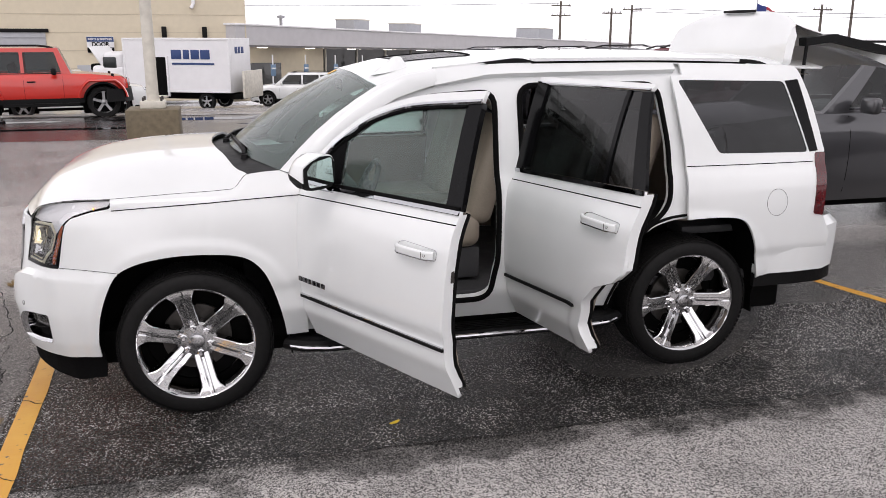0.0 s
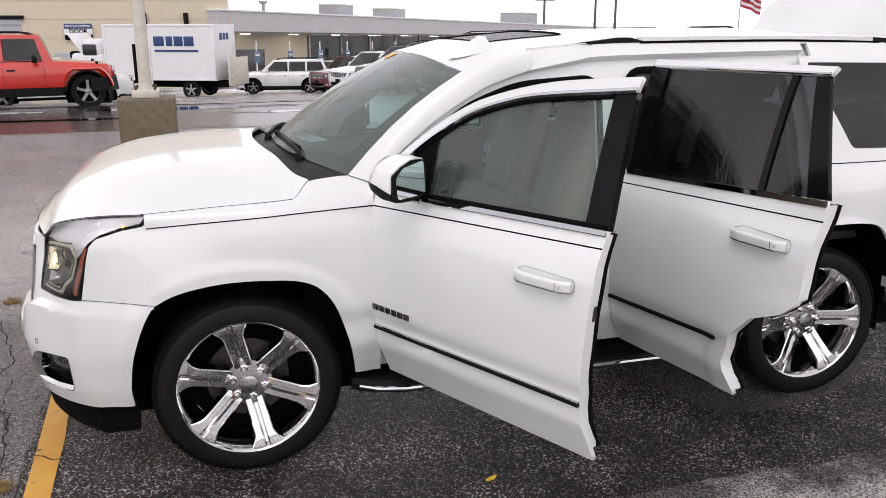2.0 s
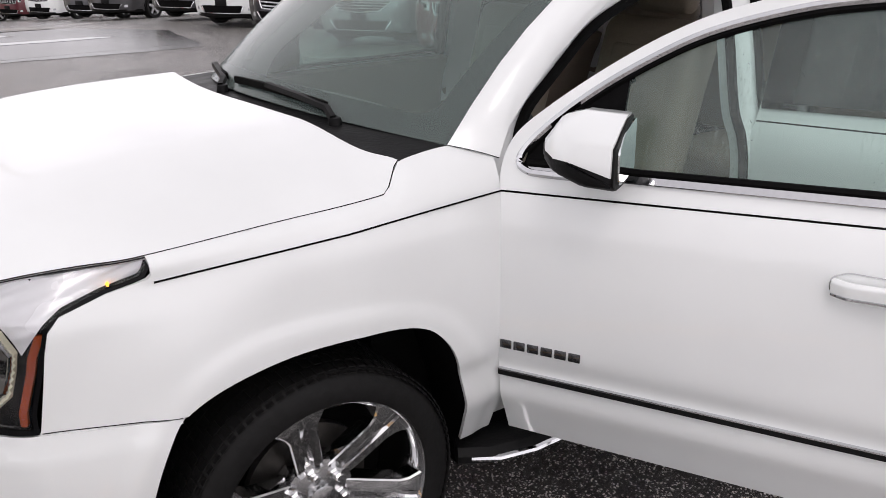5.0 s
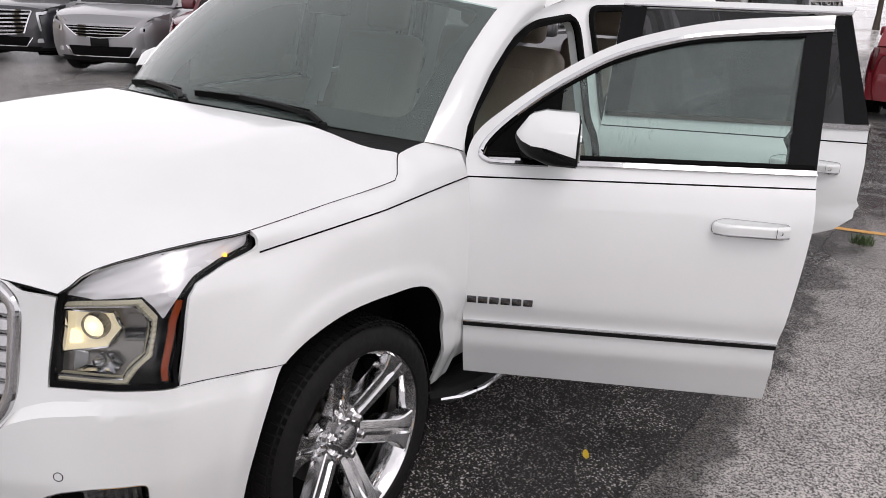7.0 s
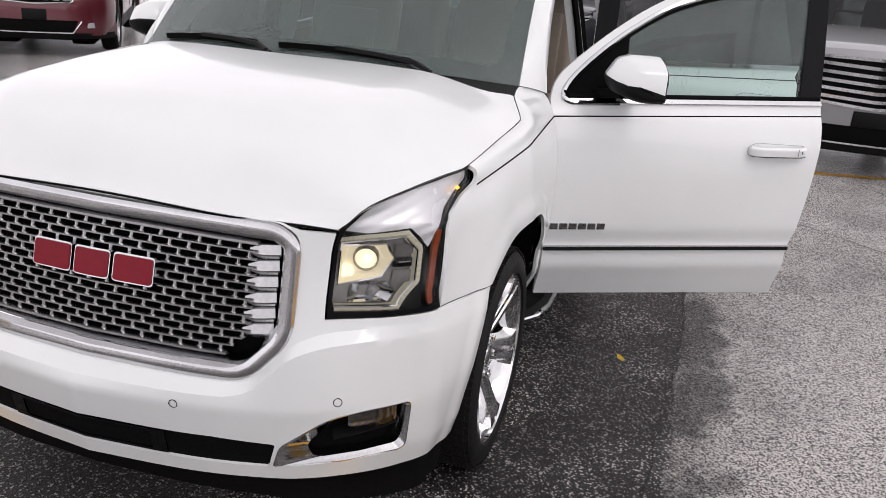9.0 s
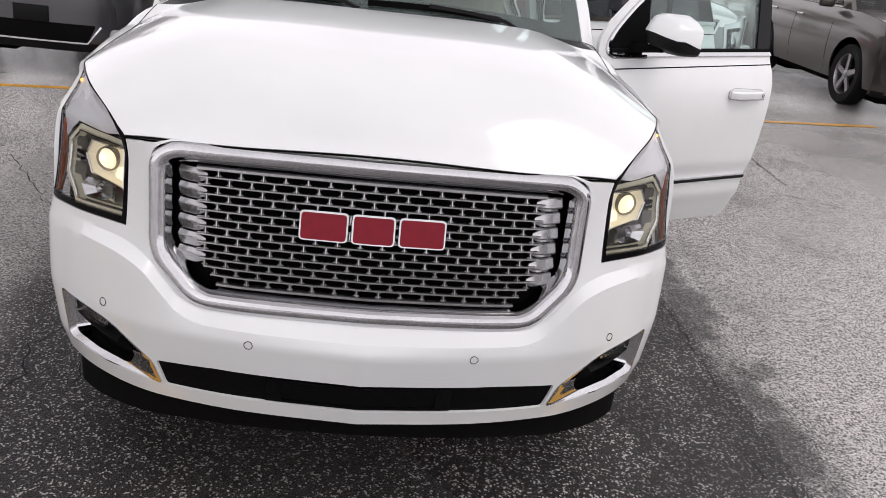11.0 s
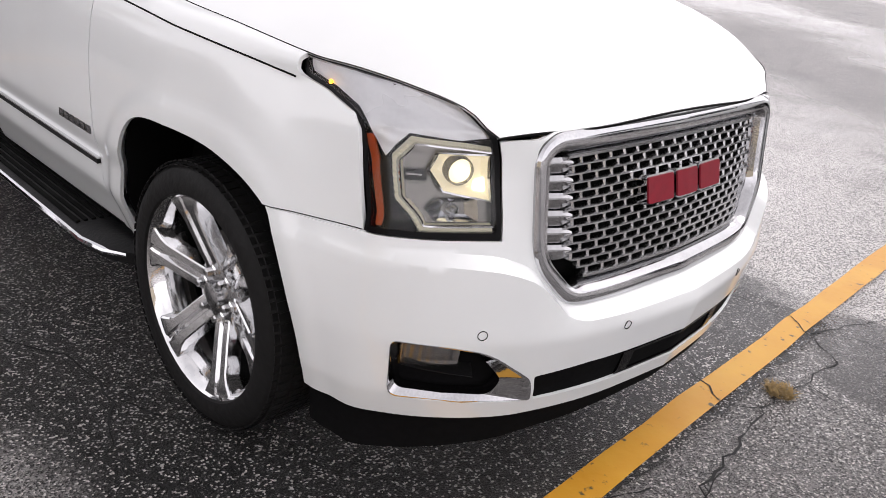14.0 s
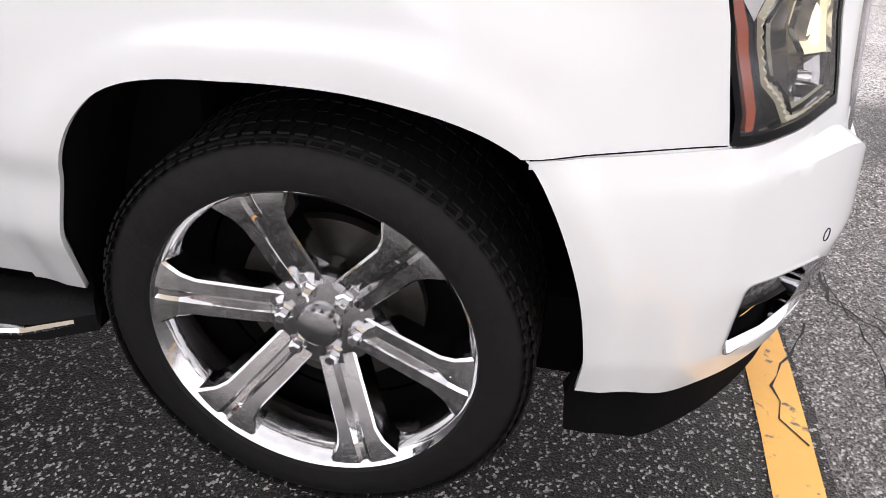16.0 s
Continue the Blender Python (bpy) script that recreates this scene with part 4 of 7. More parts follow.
def handle_on(parent, fn, x0, x1, z, away):
    """A strap handle over a cup, chrome along its lower edge, with a lock cover at its end."""
    cup = rounded([(x0 + 0.03, z - 0.028), (x1 - 0.06, z - 0.028), (x1 - 0.06, z + 0.030), (x0 + 0.03, z + 0.030)], 0.026, 5)
    part("handle_cup", panel(lambda u, v: (fn(u, v)[0], fn(u, v)[1] + away * 0.0015, fn(u, v)[2]), cup, [], 0.02, (fn(np.array([x0]), np.array([z]))[0][0], -away * 3, z)), WHITE, parent)
    rim = on_surface(lambda u, v: (fn(u, v)[0], fn(u, v)[1] + away * 0.002, fn(u, v)[2]), dense(rounded([(x0 - 0.008, z - 0.022), (x1 + 0.008, z - 0.026), (x1 + 0.008, z + 0.022), (x0 + 0.03, z + 0.030), (x0 - 0.008, z + 0.016)], 0.016, 4), 0.03))
    part("handle_gap", sweep(rim, ring(0.0016, 5), True, (0, 1, 0)), SATIN, parent)
    pts = []
    for k in range(17):
        t = k / 16
        x, y, zz = (float(a[0]) for a in fn(np.array([x0 + (x1 - x0) * t]), np.array([z])))
        pts.append((x, y + away * (0.012 + 0.020 * min(1, math.sin(math.pi * t) * 2.2) ** 0.8), zz))
    h = part("door_handle", sweep(pts, rounded([(-0.009, -0.017), (0.009, -0.019), (0.012, 0.012), (0.004, 0.020), (-0.009, 0.017)], 0.006, 3).tolist(), up=(0, 0, 1)), WHITE, parent, "white pull handle with chrome edge")
    part("handle_trim", sweep([(x, y + away * 0.006, zz - 0.019) for x, y, zz in pts], strip(0.016, 0.005)), CHROME, parent)
    part("handle_shadow_gap", sweep([(x, y + away * 0.0135, zz) for x, y, zz in (pts[13], pts[13])][:1] + [(pts[13][0] + 0.001, pts[13][1] + away * 0.0135, pts[13][2])], strip(0.002, 0.03)), SEAL, parent)
    x, y, zz = pts[-2]
    part("keyhole", lathe([(0, 0.003), (0.006, 0.003), (0.007, 0)], 16, at=(pts[-3][0], pts[-3][1] + away * 0.0125, zz)), SEAL, parent)
    return h


def make_mirror(parent, sg, at):
    """An angular cap that slopes outwards over a black lower half, on a short black arm; the mirror looks back."""
    shell = bmesh.new()
    section = [(1.0, 0.24), (1.0, 0.98), (0.46, 1.0), (0.22, 0.92), (0.0, 0.54), (0.0, 0.42), (0.10, 0.22), (0.5, 0.02), (1.0, 0.0)]
    rows = []
    for o, x0, x1, z0, z1 in ((0.0, 0.05, 0.19, 0.03, 0.13), (0.035, 0.012, 0.206, 0.008, 0.170), (0.10, 0.0, 0.210, 0.0, 0.172), (0.155, 0.018, 0.210, 0.0, 0.150), (0.188, 0.050, 0.208, 0.006, 0.128), (0.203, 0.095, 0.204, 0.018, 0.112)):
        rows.append([shell.verts.new((x0 + (x1 - x0) * u, sg * o, z0 + (z1 - z0) * v)) for u, v in section])
    n = len(section)
    for a, b in zip(rows, rows[1:]):
        for k in range(n):
            shell.faces.new([a[k], a[(k + 1) % n], b[(k + 1) % n], b[k]]).material_index = 0 if k in (1, 2, 3) else 1
    shell.faces.new(rows[0]).material_index = 1
    shell.faces.new(rows[-1][:5])
    shell.faces.new([rows[-1][0]] + rows[-1][4:]).material_index = 1
    bmesh.ops.recalc_face_normals(shell, faces=shell.faces)
    bmesh.ops.bevel(shell, geom=[e for e in shell.edges if e.calc_face_angle(0) > 0.35], offset=0.006, segments=2, affect="EDGES", clamp_overlap=True, material=-1)
    ob = part("mirror", shell, [WHITE, BLACK], parent, "door mirror with white cap and black base", sharp=50)
    ob.matrix_basis = Matrix.Translation(at)
    g = part("mirror_glass", prism(rounded([(0.030, 0.022), (0.176, 0.016), (0.186, 0.100), (0.150, 0.138), (0.040, 0.158)], 0.016), 0, 0.005), MIRROR, parent)
    g.matrix_basis = Matrix.Translation(at) @ Matrix(((0, 0, 1, 0.2095), (sg, 0, 0, 0), (0, 1, 0, 0), (0, 0, 0, 1)))
    arm = part("mirror_arm", sweep([(0.06, -sg * 0.07, 0.0), (0.07, -sg * 0.02, 0.004), (0.085, sg * 0.04, 0.016), (0.10, sg * 0.09, 0.022)], rounded([(-0.045, -0.016), (0.045, -0.016), (0.045, 0.018), (-0.045, 0.018)], 0.012, 3).tolist(), up=(0, 0, 1)), MATT, parent)
    arm.matrix_basis = Matrix.Translation(at)
    return ob


def plain_badge(parent, fn, x0, z, away, n=6, w=0.034, gap=0.007, h=0.026):
    """Unlettered chrome blocks where a name stands."""
    for k in range(n):
        x, y, zz = (float(a[0]) for a in fn(np.array([x0 + k * (w + gap)]), np.array([z])))
        part("badge_bar", box((w, 0.005, h), (x, y + away * 0.002, zz), 0.0015), BADGE, parent)


def make_front_door(sg, angle):
    hx, hy = 0.578, sg * 0.965
    fn = in_door(side(sg), hx, hy)
    ins = in_door(side(sg, 0.012), hx, hy)
    mid = (0.6, -sg * 1.0, 0.9)
    d = part("front_door", panel(fn, dense(FD_OUT, 0.06), [], 0.017, mid), WHITE, car, "white front door" + (" standing open" if angle else ""), thick=0.02)
    d.matrix_basis = Matrix.Translation((hx, hy, 0)) @ Matrix.Rotation(angle, 4, "Z")
    part("window_glass", panel(ins, FD_GLASS, [], 0.06, mid), CLEAR, d, "greenish side window with rain drops")
    part("pillar_cover", panel(in_door(side(sg, 0.004), hx, hy), [(1.672, 1.292), (1.69, 1.740), (1.777, 1.750), (1.77, 1.292)], [], 0.03, mid), GLOSSBLACK, d, thick=0.03)
    part("mirror_sail", panel(in_door(side(sg, 0.006), hx, hy), [(0.632, 1.272), (0.648, 1.325), (0.72, 1.402), (0.895, 1.532), (0.885, 1.278)], [], 0.02, mid), MATT, d, thick=0.02)
    lower = on_surface(in_door(side(sg, -0.004), hx, hy), dense([(0.65, 1.262), (1.768, 1.284)], 0.06, False))
    part("belt_trim", sweep(lower, [(-0.006, -0.009), (0.008, -0.009), (0.009, -0.006), (-0.004, 0.009), (-0.006, 0.009)], up=(0, 0, 1)), CHROME, d, "wet chrome strip")
    upper = on_surface(in_door(side(sg, -0.002), hx, hy), dense(flowing([(0.86, 1.258), (0.70, 1.256), (0.648, 1.260), (0.622, 1.282)] + FD_TRIM), 0.05, False))
    part("window_trim", sweep(upper, ring(0.011, 6)), CHROME, d)
    gasket = on_surface(in_door(side(sg, 0.006), hx, hy), dense(flowing([(x, z - 0.018) for x, z in FD_TRIM[:7]] + [(1.69, 1.729)]), 0.06, False))
    part("window_seal", sweep(gasket, ring(0.010, 6)), SEAL, d)
    part("glass_base_seal", sweep(on_surface(in_door(side(sg, 0.004), hx, hy), dense([(0.645, 1.279), (1.76, 1.300)], 0.06, False)), ring(0.010, 6)), SEAL, d)
    mol = on_surface(in_door(side(sg, -0.006), hx, hy), dense([(0.594, 0.652), (1.722, 0.652)], 0.06, False))
    part("side_moulding", sweep(mol, strip(0.014, 0.016)), BLACK, d, "dark moulding with chrome edge")
    part("moulding_edge", sweep([(x, y, z + 0.010) for x, y, z in mol], strip(0.014, 0.005)), CHROME, d)
    part("pinstripe", sweep(on_surface(in_door(side(sg, -0.0005), hx, hy), dense([(0.583, 1.203), (1.768, 1.233)], 0.06, False)), strip(0.003, 0.005)), SEAL, d)
    handle_on(d, fn, 1.44, 1.685, 1.092, sg)
    plain_badge(d, fn, 0.622, 0.755, sg)
    inner = [(0.62, 0.46), (0.60, 1.26), (1.74, 1.27), (1.73, 1.05), (1.70, 0.70), (1.70, 0.46)]
    trim = panel(in_door(side(sg, 0.10), hx, hy), inner, [], 0.06, (0.6, sg * 3.0, 0.9))
    part("door_trim", trim, BEIGE, d, "beige inner door panel", thick=0.03)
    edge = dense([(0.62, 0.45), (1.715, 0.44), (1.71, 0.62), (1.735, 0.85), (1.755, 1.1), (1.755, 1.27)], 0.05, False)
    wall = bmesh.new()
    a, b = on_surface(in_door(side(sg, 0.012), hx, hy), edge), on_surface(in_door(side(sg, 0.072), hx, hy), edge)
    va, vb = [wall.verts.new(p) for p in a], [wall.verts.new(p) for p in b]
    for k in range(len(va) - 1):
        wall.faces.new([va[k], va[k + 1], vb[k + 1], vb[k]])
    part("door_edge", wall, WHITE, d, thick=0.004)
    part("edge_seal", sweep(b, ring(0.012, 6)), SEAL, d)
    part("latch", box((0.006, 0.022, 0.06), (1.750 - hx, sg * 0.955 - hy, 1.0), 0.003), DARKMETAL, d)
    make_mirror(d, sg, (0.738 - hx, sg * 0.975 - hy, 1.292))
    return d


def make_rear_door(sg, angle):
    hx, hy = 1.782, sg * 0.965
    fn = in_door(side(sg), hx, hy)
    mid = (0.5, -sg * 1.0, 0.9)
    fx = 1.742 if angle else 1.785
    outline = [(fx + 0.015, 0.43), (fx + 0.005, 0.80), (fx, 1.20), (fx + 0.004, 1.30), (fx + 0.018, 1.802)] + RD_TOP
    d = part("rear_door", panel(fn, dense(outline, 0.06), [], 0.02, mid), WHITE, car, "white rear door" + (" standing open" if angle else ""), thick=0.02)
    d.matrix_basis = Matrix.Translation((hx, hy, 0)) @ Matrix.Rotation(angle, 4, "Z")
    part("window_glass", panel(in_door(side(sg, 0.012), hx, hy), RD_GLASS, [], 0.06, mid), PRIVACY, d, "dark tinted window with rain drops")
    for x0, x1, lift in ((fx + 0.006, 1.855, -0.003), (2.538, 2.568, 0.004), (2.77, 2.862, 0.006)):
        lean = -0.11 if x0 > 2.7 else 0.012
        part("window_bar", panel(in_door(side(sg, lift), hx, hy), [(x0, 1.302 + (x0 - 1.83) * 0.045), (x0 + lean, 1.774), (x1 + (lean if x0 < 2.7 else -0.14), 1.780), (x1, 1.304 + (x1 - 1.83) * 0.045)], [], 0.03, mid), GLOSSBLACK, d, thick=0.02)
    part("belt_trim", sweep(on_surface(in_door(side(sg, -0.004), hx, hy), dense([(fx + 0.01, 1.288), (2.866, 1.338)], 0.06, False)), strip(0.012, 0.022)), CHROME, d)
    part("window_trim", sweep(on_surface(in_door(side(sg, -0.001), hx, hy), dense([(fx + 0.02, 1.772), (2.722, 1.788)], 0.06, False)), ring(0.007, 6)), CHROME, d)
    mol = on_surface(in_door(side(sg, -0.006), hx, hy), dense([(fx + 0.01, 0.670), (2.47, 0.70)], 0.06, False))
    part("side_moulding", sweep(mol, strip(0.014, 0.016)), BLACK, d)
    part("pinstripe", sweep(on_surface(in_door(side(sg, -0.0005), hx, hy), dense([(fx + 0.005, 1.233), (2.872, 1.275)], 0.06, False)), strip(0.003, 0.005)), SEAL, d)
    handle_on(d, fn, 2.51, 2.775, 1.166, sg)
    inner = [(1.83, 0.47), (1.81, 1.27), (2.84, 1.32), (2.84, 1.0), (2.60, 0.84), (2.47, 0.62), (2.50, 0.47)]
    part("door_trim", panel(in_door(side(sg, 0.10), hx, hy), inner, [], 0.06, (0.6, sg * 3.0, 0.9)), BEIGE, d, thick=0.03)
    edge = dense([(1.83, 0.46), (2.52, 0.47), (2.49, 0.60), (2.54, 0.74), (2.65, 0.86), (2.79, 0.92), (2.855, 0.98), (2.862, 1.33)], 0.05, False)
    wall = bmesh.new()
    a, b = on_surface(in_door(side(sg, 0.012), hx, hy), edge), on_surface(in_door(side(sg, 0.072), hx, hy), edge)
    va, vb = [wall.verts.new(p) for p in a], [wall.verts.new(p) for p in b]
    for k in range(len(va) - 1):
        wall.faces.new([va[k], va[k + 1], vb[k + 1], vb[k]])
    part("door_edge", wall, WHITE, d, thick=0.004)
    part("edge_seal", sweep(b, ring(0.012, 6)), SEAL, d)
    return d


make_front_door(-1, radians(-61.3))
make_rear_door(-1, radians(-79))
make_front_door(1, 0)
make_rear_door(1, 0)

# ---- grille, lamps, bumper details ----
mid_line = rounded([(-0.577, 1.054), (-0.53, 1.078), (0.53, 1.078), (0.577, 1.054), (0.577, 0.808), (0.463, 0.694), (-0.463, 0.694), (-0.577, 0.808)], [0.05] * 8, 6)
part("grille_surround", sweep(on_surface(nose_back(0.004), dense(mid_line, 0.03)), [(0.030, -0.05), (0.030, 0.000), (0.026, 0.007), (0.017, 0.0105), (0.004, 0.0115), (-0.010, 0.008), (-0.020, -0.004), (-0.031, -0.034), (-0.032, -0.05)], True, (-1, 0, 0.1)), GRILLECHROME, car, "chrome grille surround with rain drops", sharp=28)
part("grille_back", panel(nose_back(0.085), GRILLE, [], 0.06, MID), SEAL, car)
ROWS = 15
zs = np.linspace(0.734, 1.038, ROWS)


def grille_half(z):
    return 0.478 if z > 0.80 else 0.410 + (z - 0.732) * 1.0


for z, h, w in ((1.040, 0.480, 0.007), (0.733, 0.415, 0.006)):
    part("grille_rim", sweep(on_surface(nose_back(0.028), [(q, z) for q in np.linspace(-h, h, 40)]), [(-w, -0.03), (w, -0.03), (w, 0.002), (w * 0.5, 0.009), (-w * 0.5, 0.009), (-w, 0.002)], False, (-1, 0, 0.1)), MESHCHROME, car)
for z in zs[1:-1]:
    h = grille_half(z)
    line = [(s, z) for s in np.linspace(-h, h, 40)]
    part("grille_bar", sweep(on_surface(nose_back(0.032), line), [(-0.0036, -0.016), (0.0036, -0.016), (0.0042, 0.002), (0.0018, 0.0065), (-0.0018, 0.0065), (-0.0042, 0.002)], False, (-1, 0, 0.1)), MESHCHROME, car)
webs = bmesh.new()
for k in range(ROWS - 1):
    z0, z1 = zs[k], zs[k + 1]
    h = grille_half((z0 + z1) / 2)
    off = 0.0 if k % 2 else 0.5
    for j in range(-9, 10):
        s = (j + off) * 0.0605
        if abs(s) > h - 0.012:
            continue
        a, b = on_surface(nose_back(0.033), [(s, z0), (s, z1)])
        sweep([a, b], [(-0.0042, -0.014), (0.0042, -0.014), (0.0048, 0.001), (0.0015, 0.0055), (-0.0015, 0.0055), (-0.0048, 0.001)], False, (-1, 0, 0), webs)
        # rounded corners where a web meets the bars
        for q, up in ((a, 1), (b, -1)):
            for sd in (-1, 1):
                o = Vector(q) + Vector((-0.001, 0, up * 0.003))
                tri = [o + Vector((d, sd * w, up * h)) for d in (0.0, 0.012) for w, h in ((0.003, 0.0), (0.0105, 0.0), (0.003, 0.0065))]
                tv = [webs.verts.new(p) for p in tri]
                for f in ((0, 1, 2), (3, 5, 4), (0, 3, 4, 1), (1, 4, 5, 2), (2, 5, 3, 0)):
                    webs.faces.new([tv[k] for k in f])
tagged(part("grille_web", webs, MESHCHROME, car, "satin chrome brick-pattern mesh"), kind="stuff")
for sgn in (-1, 1):
    for k in range(1, 7):
        z = float(zs[2 * k + 1])
        tip, end = grille_half(z) - 0.025, grille_half(z) + 0.064
        # a wedge that grows out of the mesh and dives back beside the surround
        a = [on_surface(nose_back(0.032 + 0.024 * t * t), [(sgn * (tip + (end - tip) * t), z)])[0] for t in np.linspace(0, 1, 9)]
        part("grille_fin", sweep(a, [(-0.0205, -0.020), (0.0205, -0.020), (0.0200, -0.004), (0.010, 0.0030), (0.006, 0.0035), (-0.0185, -0.003), (-0.0205, -0.008)], False, (-1, 0, 0), scale=lambda t: 0.45 + 0.58 * min(1.0, t * 3.0)), MESHCHROME, car, "satin side fin", sharp=20)
# three plain red enamel blocks with chrome rims where the maker's sign stands
for s0, s1 in ((-0.197, -0.070), (-0.060, 0.056), (0.066, 0.195)):
    shape = rounded([(s0, 0.891), (s1, 0.891), (s1, 0.969), (s0, 0.969)], 0.012, 3)
    part("badge_rim", panel(nose_back(-0.006), shape, [], 0.01, MID), GRILLECHROME, car, thick=0.03)
    inner = rounded([(s0 + 0.0045, 0.8955), (s1 - 0.0045, 0.8955), (s1 - 0.0045, 0.9645), (s0 + 0.0045, 0.9645)], 0.009, 3)
    part("badge_enamel", panel(nose_back(-0.0095), inner, [], 0.01, MID), RED, car, "deep red enamel", thick=0.004)

part("lower_grille", panel(nose_back(0.010), dense([(-0.6, 0.52), (0.6, 0.52), (0.6, 0.40), (-0.6, 0.40)], 0.05), [], 0.05, MID), MATT, car, "black lower grille", thick=0.01)
part("lower_grille_frame", panel(nose_back(0.004), dense([(-0.26, 0.500), (0.26, 0.500), (0.26, 0.42), (-0.26, 0.42)], 0.05), [rounded([(-0.215, 0.492), (0.215, 0.492), (0.215, 0.428), (-0.215, 0.428)], 0.008)], 0.01, MID), GLOSSBLACK, car, thick=0.01)


def flip(outline, sgn):
    return np.asarray(outline, float) if sgn > 0 else mirrored(outline)


RIM = np.linspace(0.698, 1.245, 13)
HL = [(0.698, 0.858)] + [(q, float(TOP_Z(q))) for q in RIM] + [(1.256, 1.178), (1.25, 1.160), (1.16, 1.143), (1.09, 1.118), (1.066, 1.09), (1.058, 1.04), (1.057, 0.95), (1.057, 0.866)]
HL_IN = rounded([(0.71, 0.876)] + [(max(0.71, q - 0.003), float(TOP_Z(q)) - 0.003) for q in RIM] + [(1.245, 1.178), (1.240, 1.166), (1.155, 1.149), (1.082, 1.123), (1.054, 1.093), (1.047, 1.04), (1.045, 0.95), (1.045, 0.878)], 0.004, 2)
WINDOW = rounded([(0.716, 0.880), (0.716, 1.060), (0.935, 1.072), (0.980, 1.035), (0.980, 0.945), (0.918, 0.880)], 0.012)
FIN = [(max(0.714, q - 0.006), float(TOP_Z(q)) - 0.004) for q in RIM] + [(1.240, 1.178), (1.236, 1.168), (1.152, 1.152), (1.076, 1.127), (1.04, 1.085), (1.004, 1.035), (0.978, 1.064), (0.945, 1.09), (0.8, 1.08)]
BAND_OUT = [(0.718, 1.068), (0.80, 1.075), (0.945, 1.082), (0.992, 1.04), (0.992, 0.942), (0.922, 0.871), (0.718, 0.871)]
BAND_IN = [(0.718, 1.056), (0.80, 1.062), (0.932, 1.068), (0.975, 1.03), (0.975, 0.95), (0.915, 0.888), (0.718, 0.888)]
for sgn in (-1, 1):
    lamp = part("headlamp", panel(nose_back(0.05), dense(flip(HL, sgn), 0.04), [], 0.025, MID), GLOSSBLACK, car, "headlamp with lit warm projector and amber side strip", thick=0.01)
    part("lamp_frame", panel(nose_back(0.0), dense(flip(HL, sgn), 0.04), [flip(HL_IN, sgn)], 0.008, MID), GLOSSBLACK, lamp, thick=0.012)
    part("lens", panel(nose_back(0.002), flip(HL_IN, sgn), [], 0.02, MID), LENS, lamp, "clear lens")
    part("upper_reflector", panel(lambda s, z: nose(s, z, 0.014 + 0.0011 * np.sin((z - 0.32 * np.abs(s)) * 190)), dense(flip(FIN, sgn), 0.03), [], 0.006, MID), PALE, lamp, "pale ribbed upper reflector")
    part("reflector", panel(lambda s, z: nose(s, z, 0.046), flip(WINDOW, sgn), [], 0.02, MID), LAMPGREY, lamp)

    def along(line, back, n=6):
        p = np.asarray(line, float) * (sgn, 1)
        q = np.array([a + (b - a) * t / n for a, b in zip(p, p[1:]) for t in range(n)] + [p[-1]])
        return on_surface(nose_back(back), q)
    mid = [((a + c) / 2, (b + d) / 2) for (a, b), (c, d) in zip(BAND_OUT, BAND_IN)]
    teeth = [tuple(np.array(q) + (0.005 * (j % 2), 0, 0)) for j, q in enumerate(along(mid, 0.007, 12))]
    part("light_strip", ribbon([along(BAND_OUT, 0.022, 12), teeth, along(BAND_IN, 0.022, 12), along(BAND_IN, 0.045, 12)], False, MID), DRL, lamp, "pale lit daytime strip", sharp=20)
    part("strip_edge", sweep(along(BAND_IN, 0.014), strip(0.004, 0.012), False, (-1, 0, 0.1)), CHROME, lamp)
    part("amber_strip", panel(nose_back(0.008), flip(rounded([(1.014, 0.882), (1.032, 0.882), (1.040, 1.03), (1.058, 1.078), (1.034, 1.080), (1.018, 1.03)], 0.006), sgn), [], 0.012, MID), AMBER, lamp, "dark amber reflector", thick=0.01)
    # the lit chamber: a faceted bowl with the projector in it
    bowl_out = [(0.722, 1.050), (0.868, 1.052), (0.898, 1.012), (0.862, 0.966), (0.722, 0.946)]
    bowl_in = [(0.742, 1.038), (0.852, 1.038), (0.874, 1.010), (0.846, 0.980), (0.742, 0.966)]
    bo, bi = (even(flip(q, sgn), 4) for q in (bowl_out, bowl_in))
    part("lit_reflector", ribbon([on_surface(nose_back(0.016), bo), on_surface(nose_back(0.042), bi)], True, (-3, 0, 1)), LITBOWL, lamp, "reflector lit warm yellow", sharp=15)
    part("bowl_floor", panel(nose_back(0.042), bi, [], 0.012, MID), LITBOWL, lamp)
    part("bowl_edge", sweep(on_surface(nose_back(0.015), bo), strip(0.004, 0.008), True, (-1, 0, 0.1)), CHROME, lamp)
    glow = rounded([(0.732, 0.962), (0.775, 0.966), (0.768, 0.992), (0.732, 1.0)], 0.010)
    part("lit_facet", panel(nose_back(0.030), flip(glow, sgn), [], 0.01, MID), HEADLAMP, lamp, thick=0.004)
    c = Vector(on_surface(nose_back(0.024), [(sgn * 0.806, 1.010)])[0])
    turn = Matrix.Translation(c) @ Matrix.Rotation(sgn * -0.35, 4, "Z")
    r = 0.029
    o = part("projector", lathe([(0.0, -0.016), (r * 0.5, -0.013), (r * 0.85, -0.005), (r, 0.004)], 28, "x"), HEADLAMP, lamp, "lit projector lens")
    o.matrix_basis = turn
    o = part("projector_ring", lathe([(r, 0.01), (r + 0.001, -0.004), (r + 0.003, -0.006), (r + 0.005, -0.002), (r + 0.007, 0.02)], 32, "x"), LAMPGREY, lamp)
    o.matrix_basis = turn
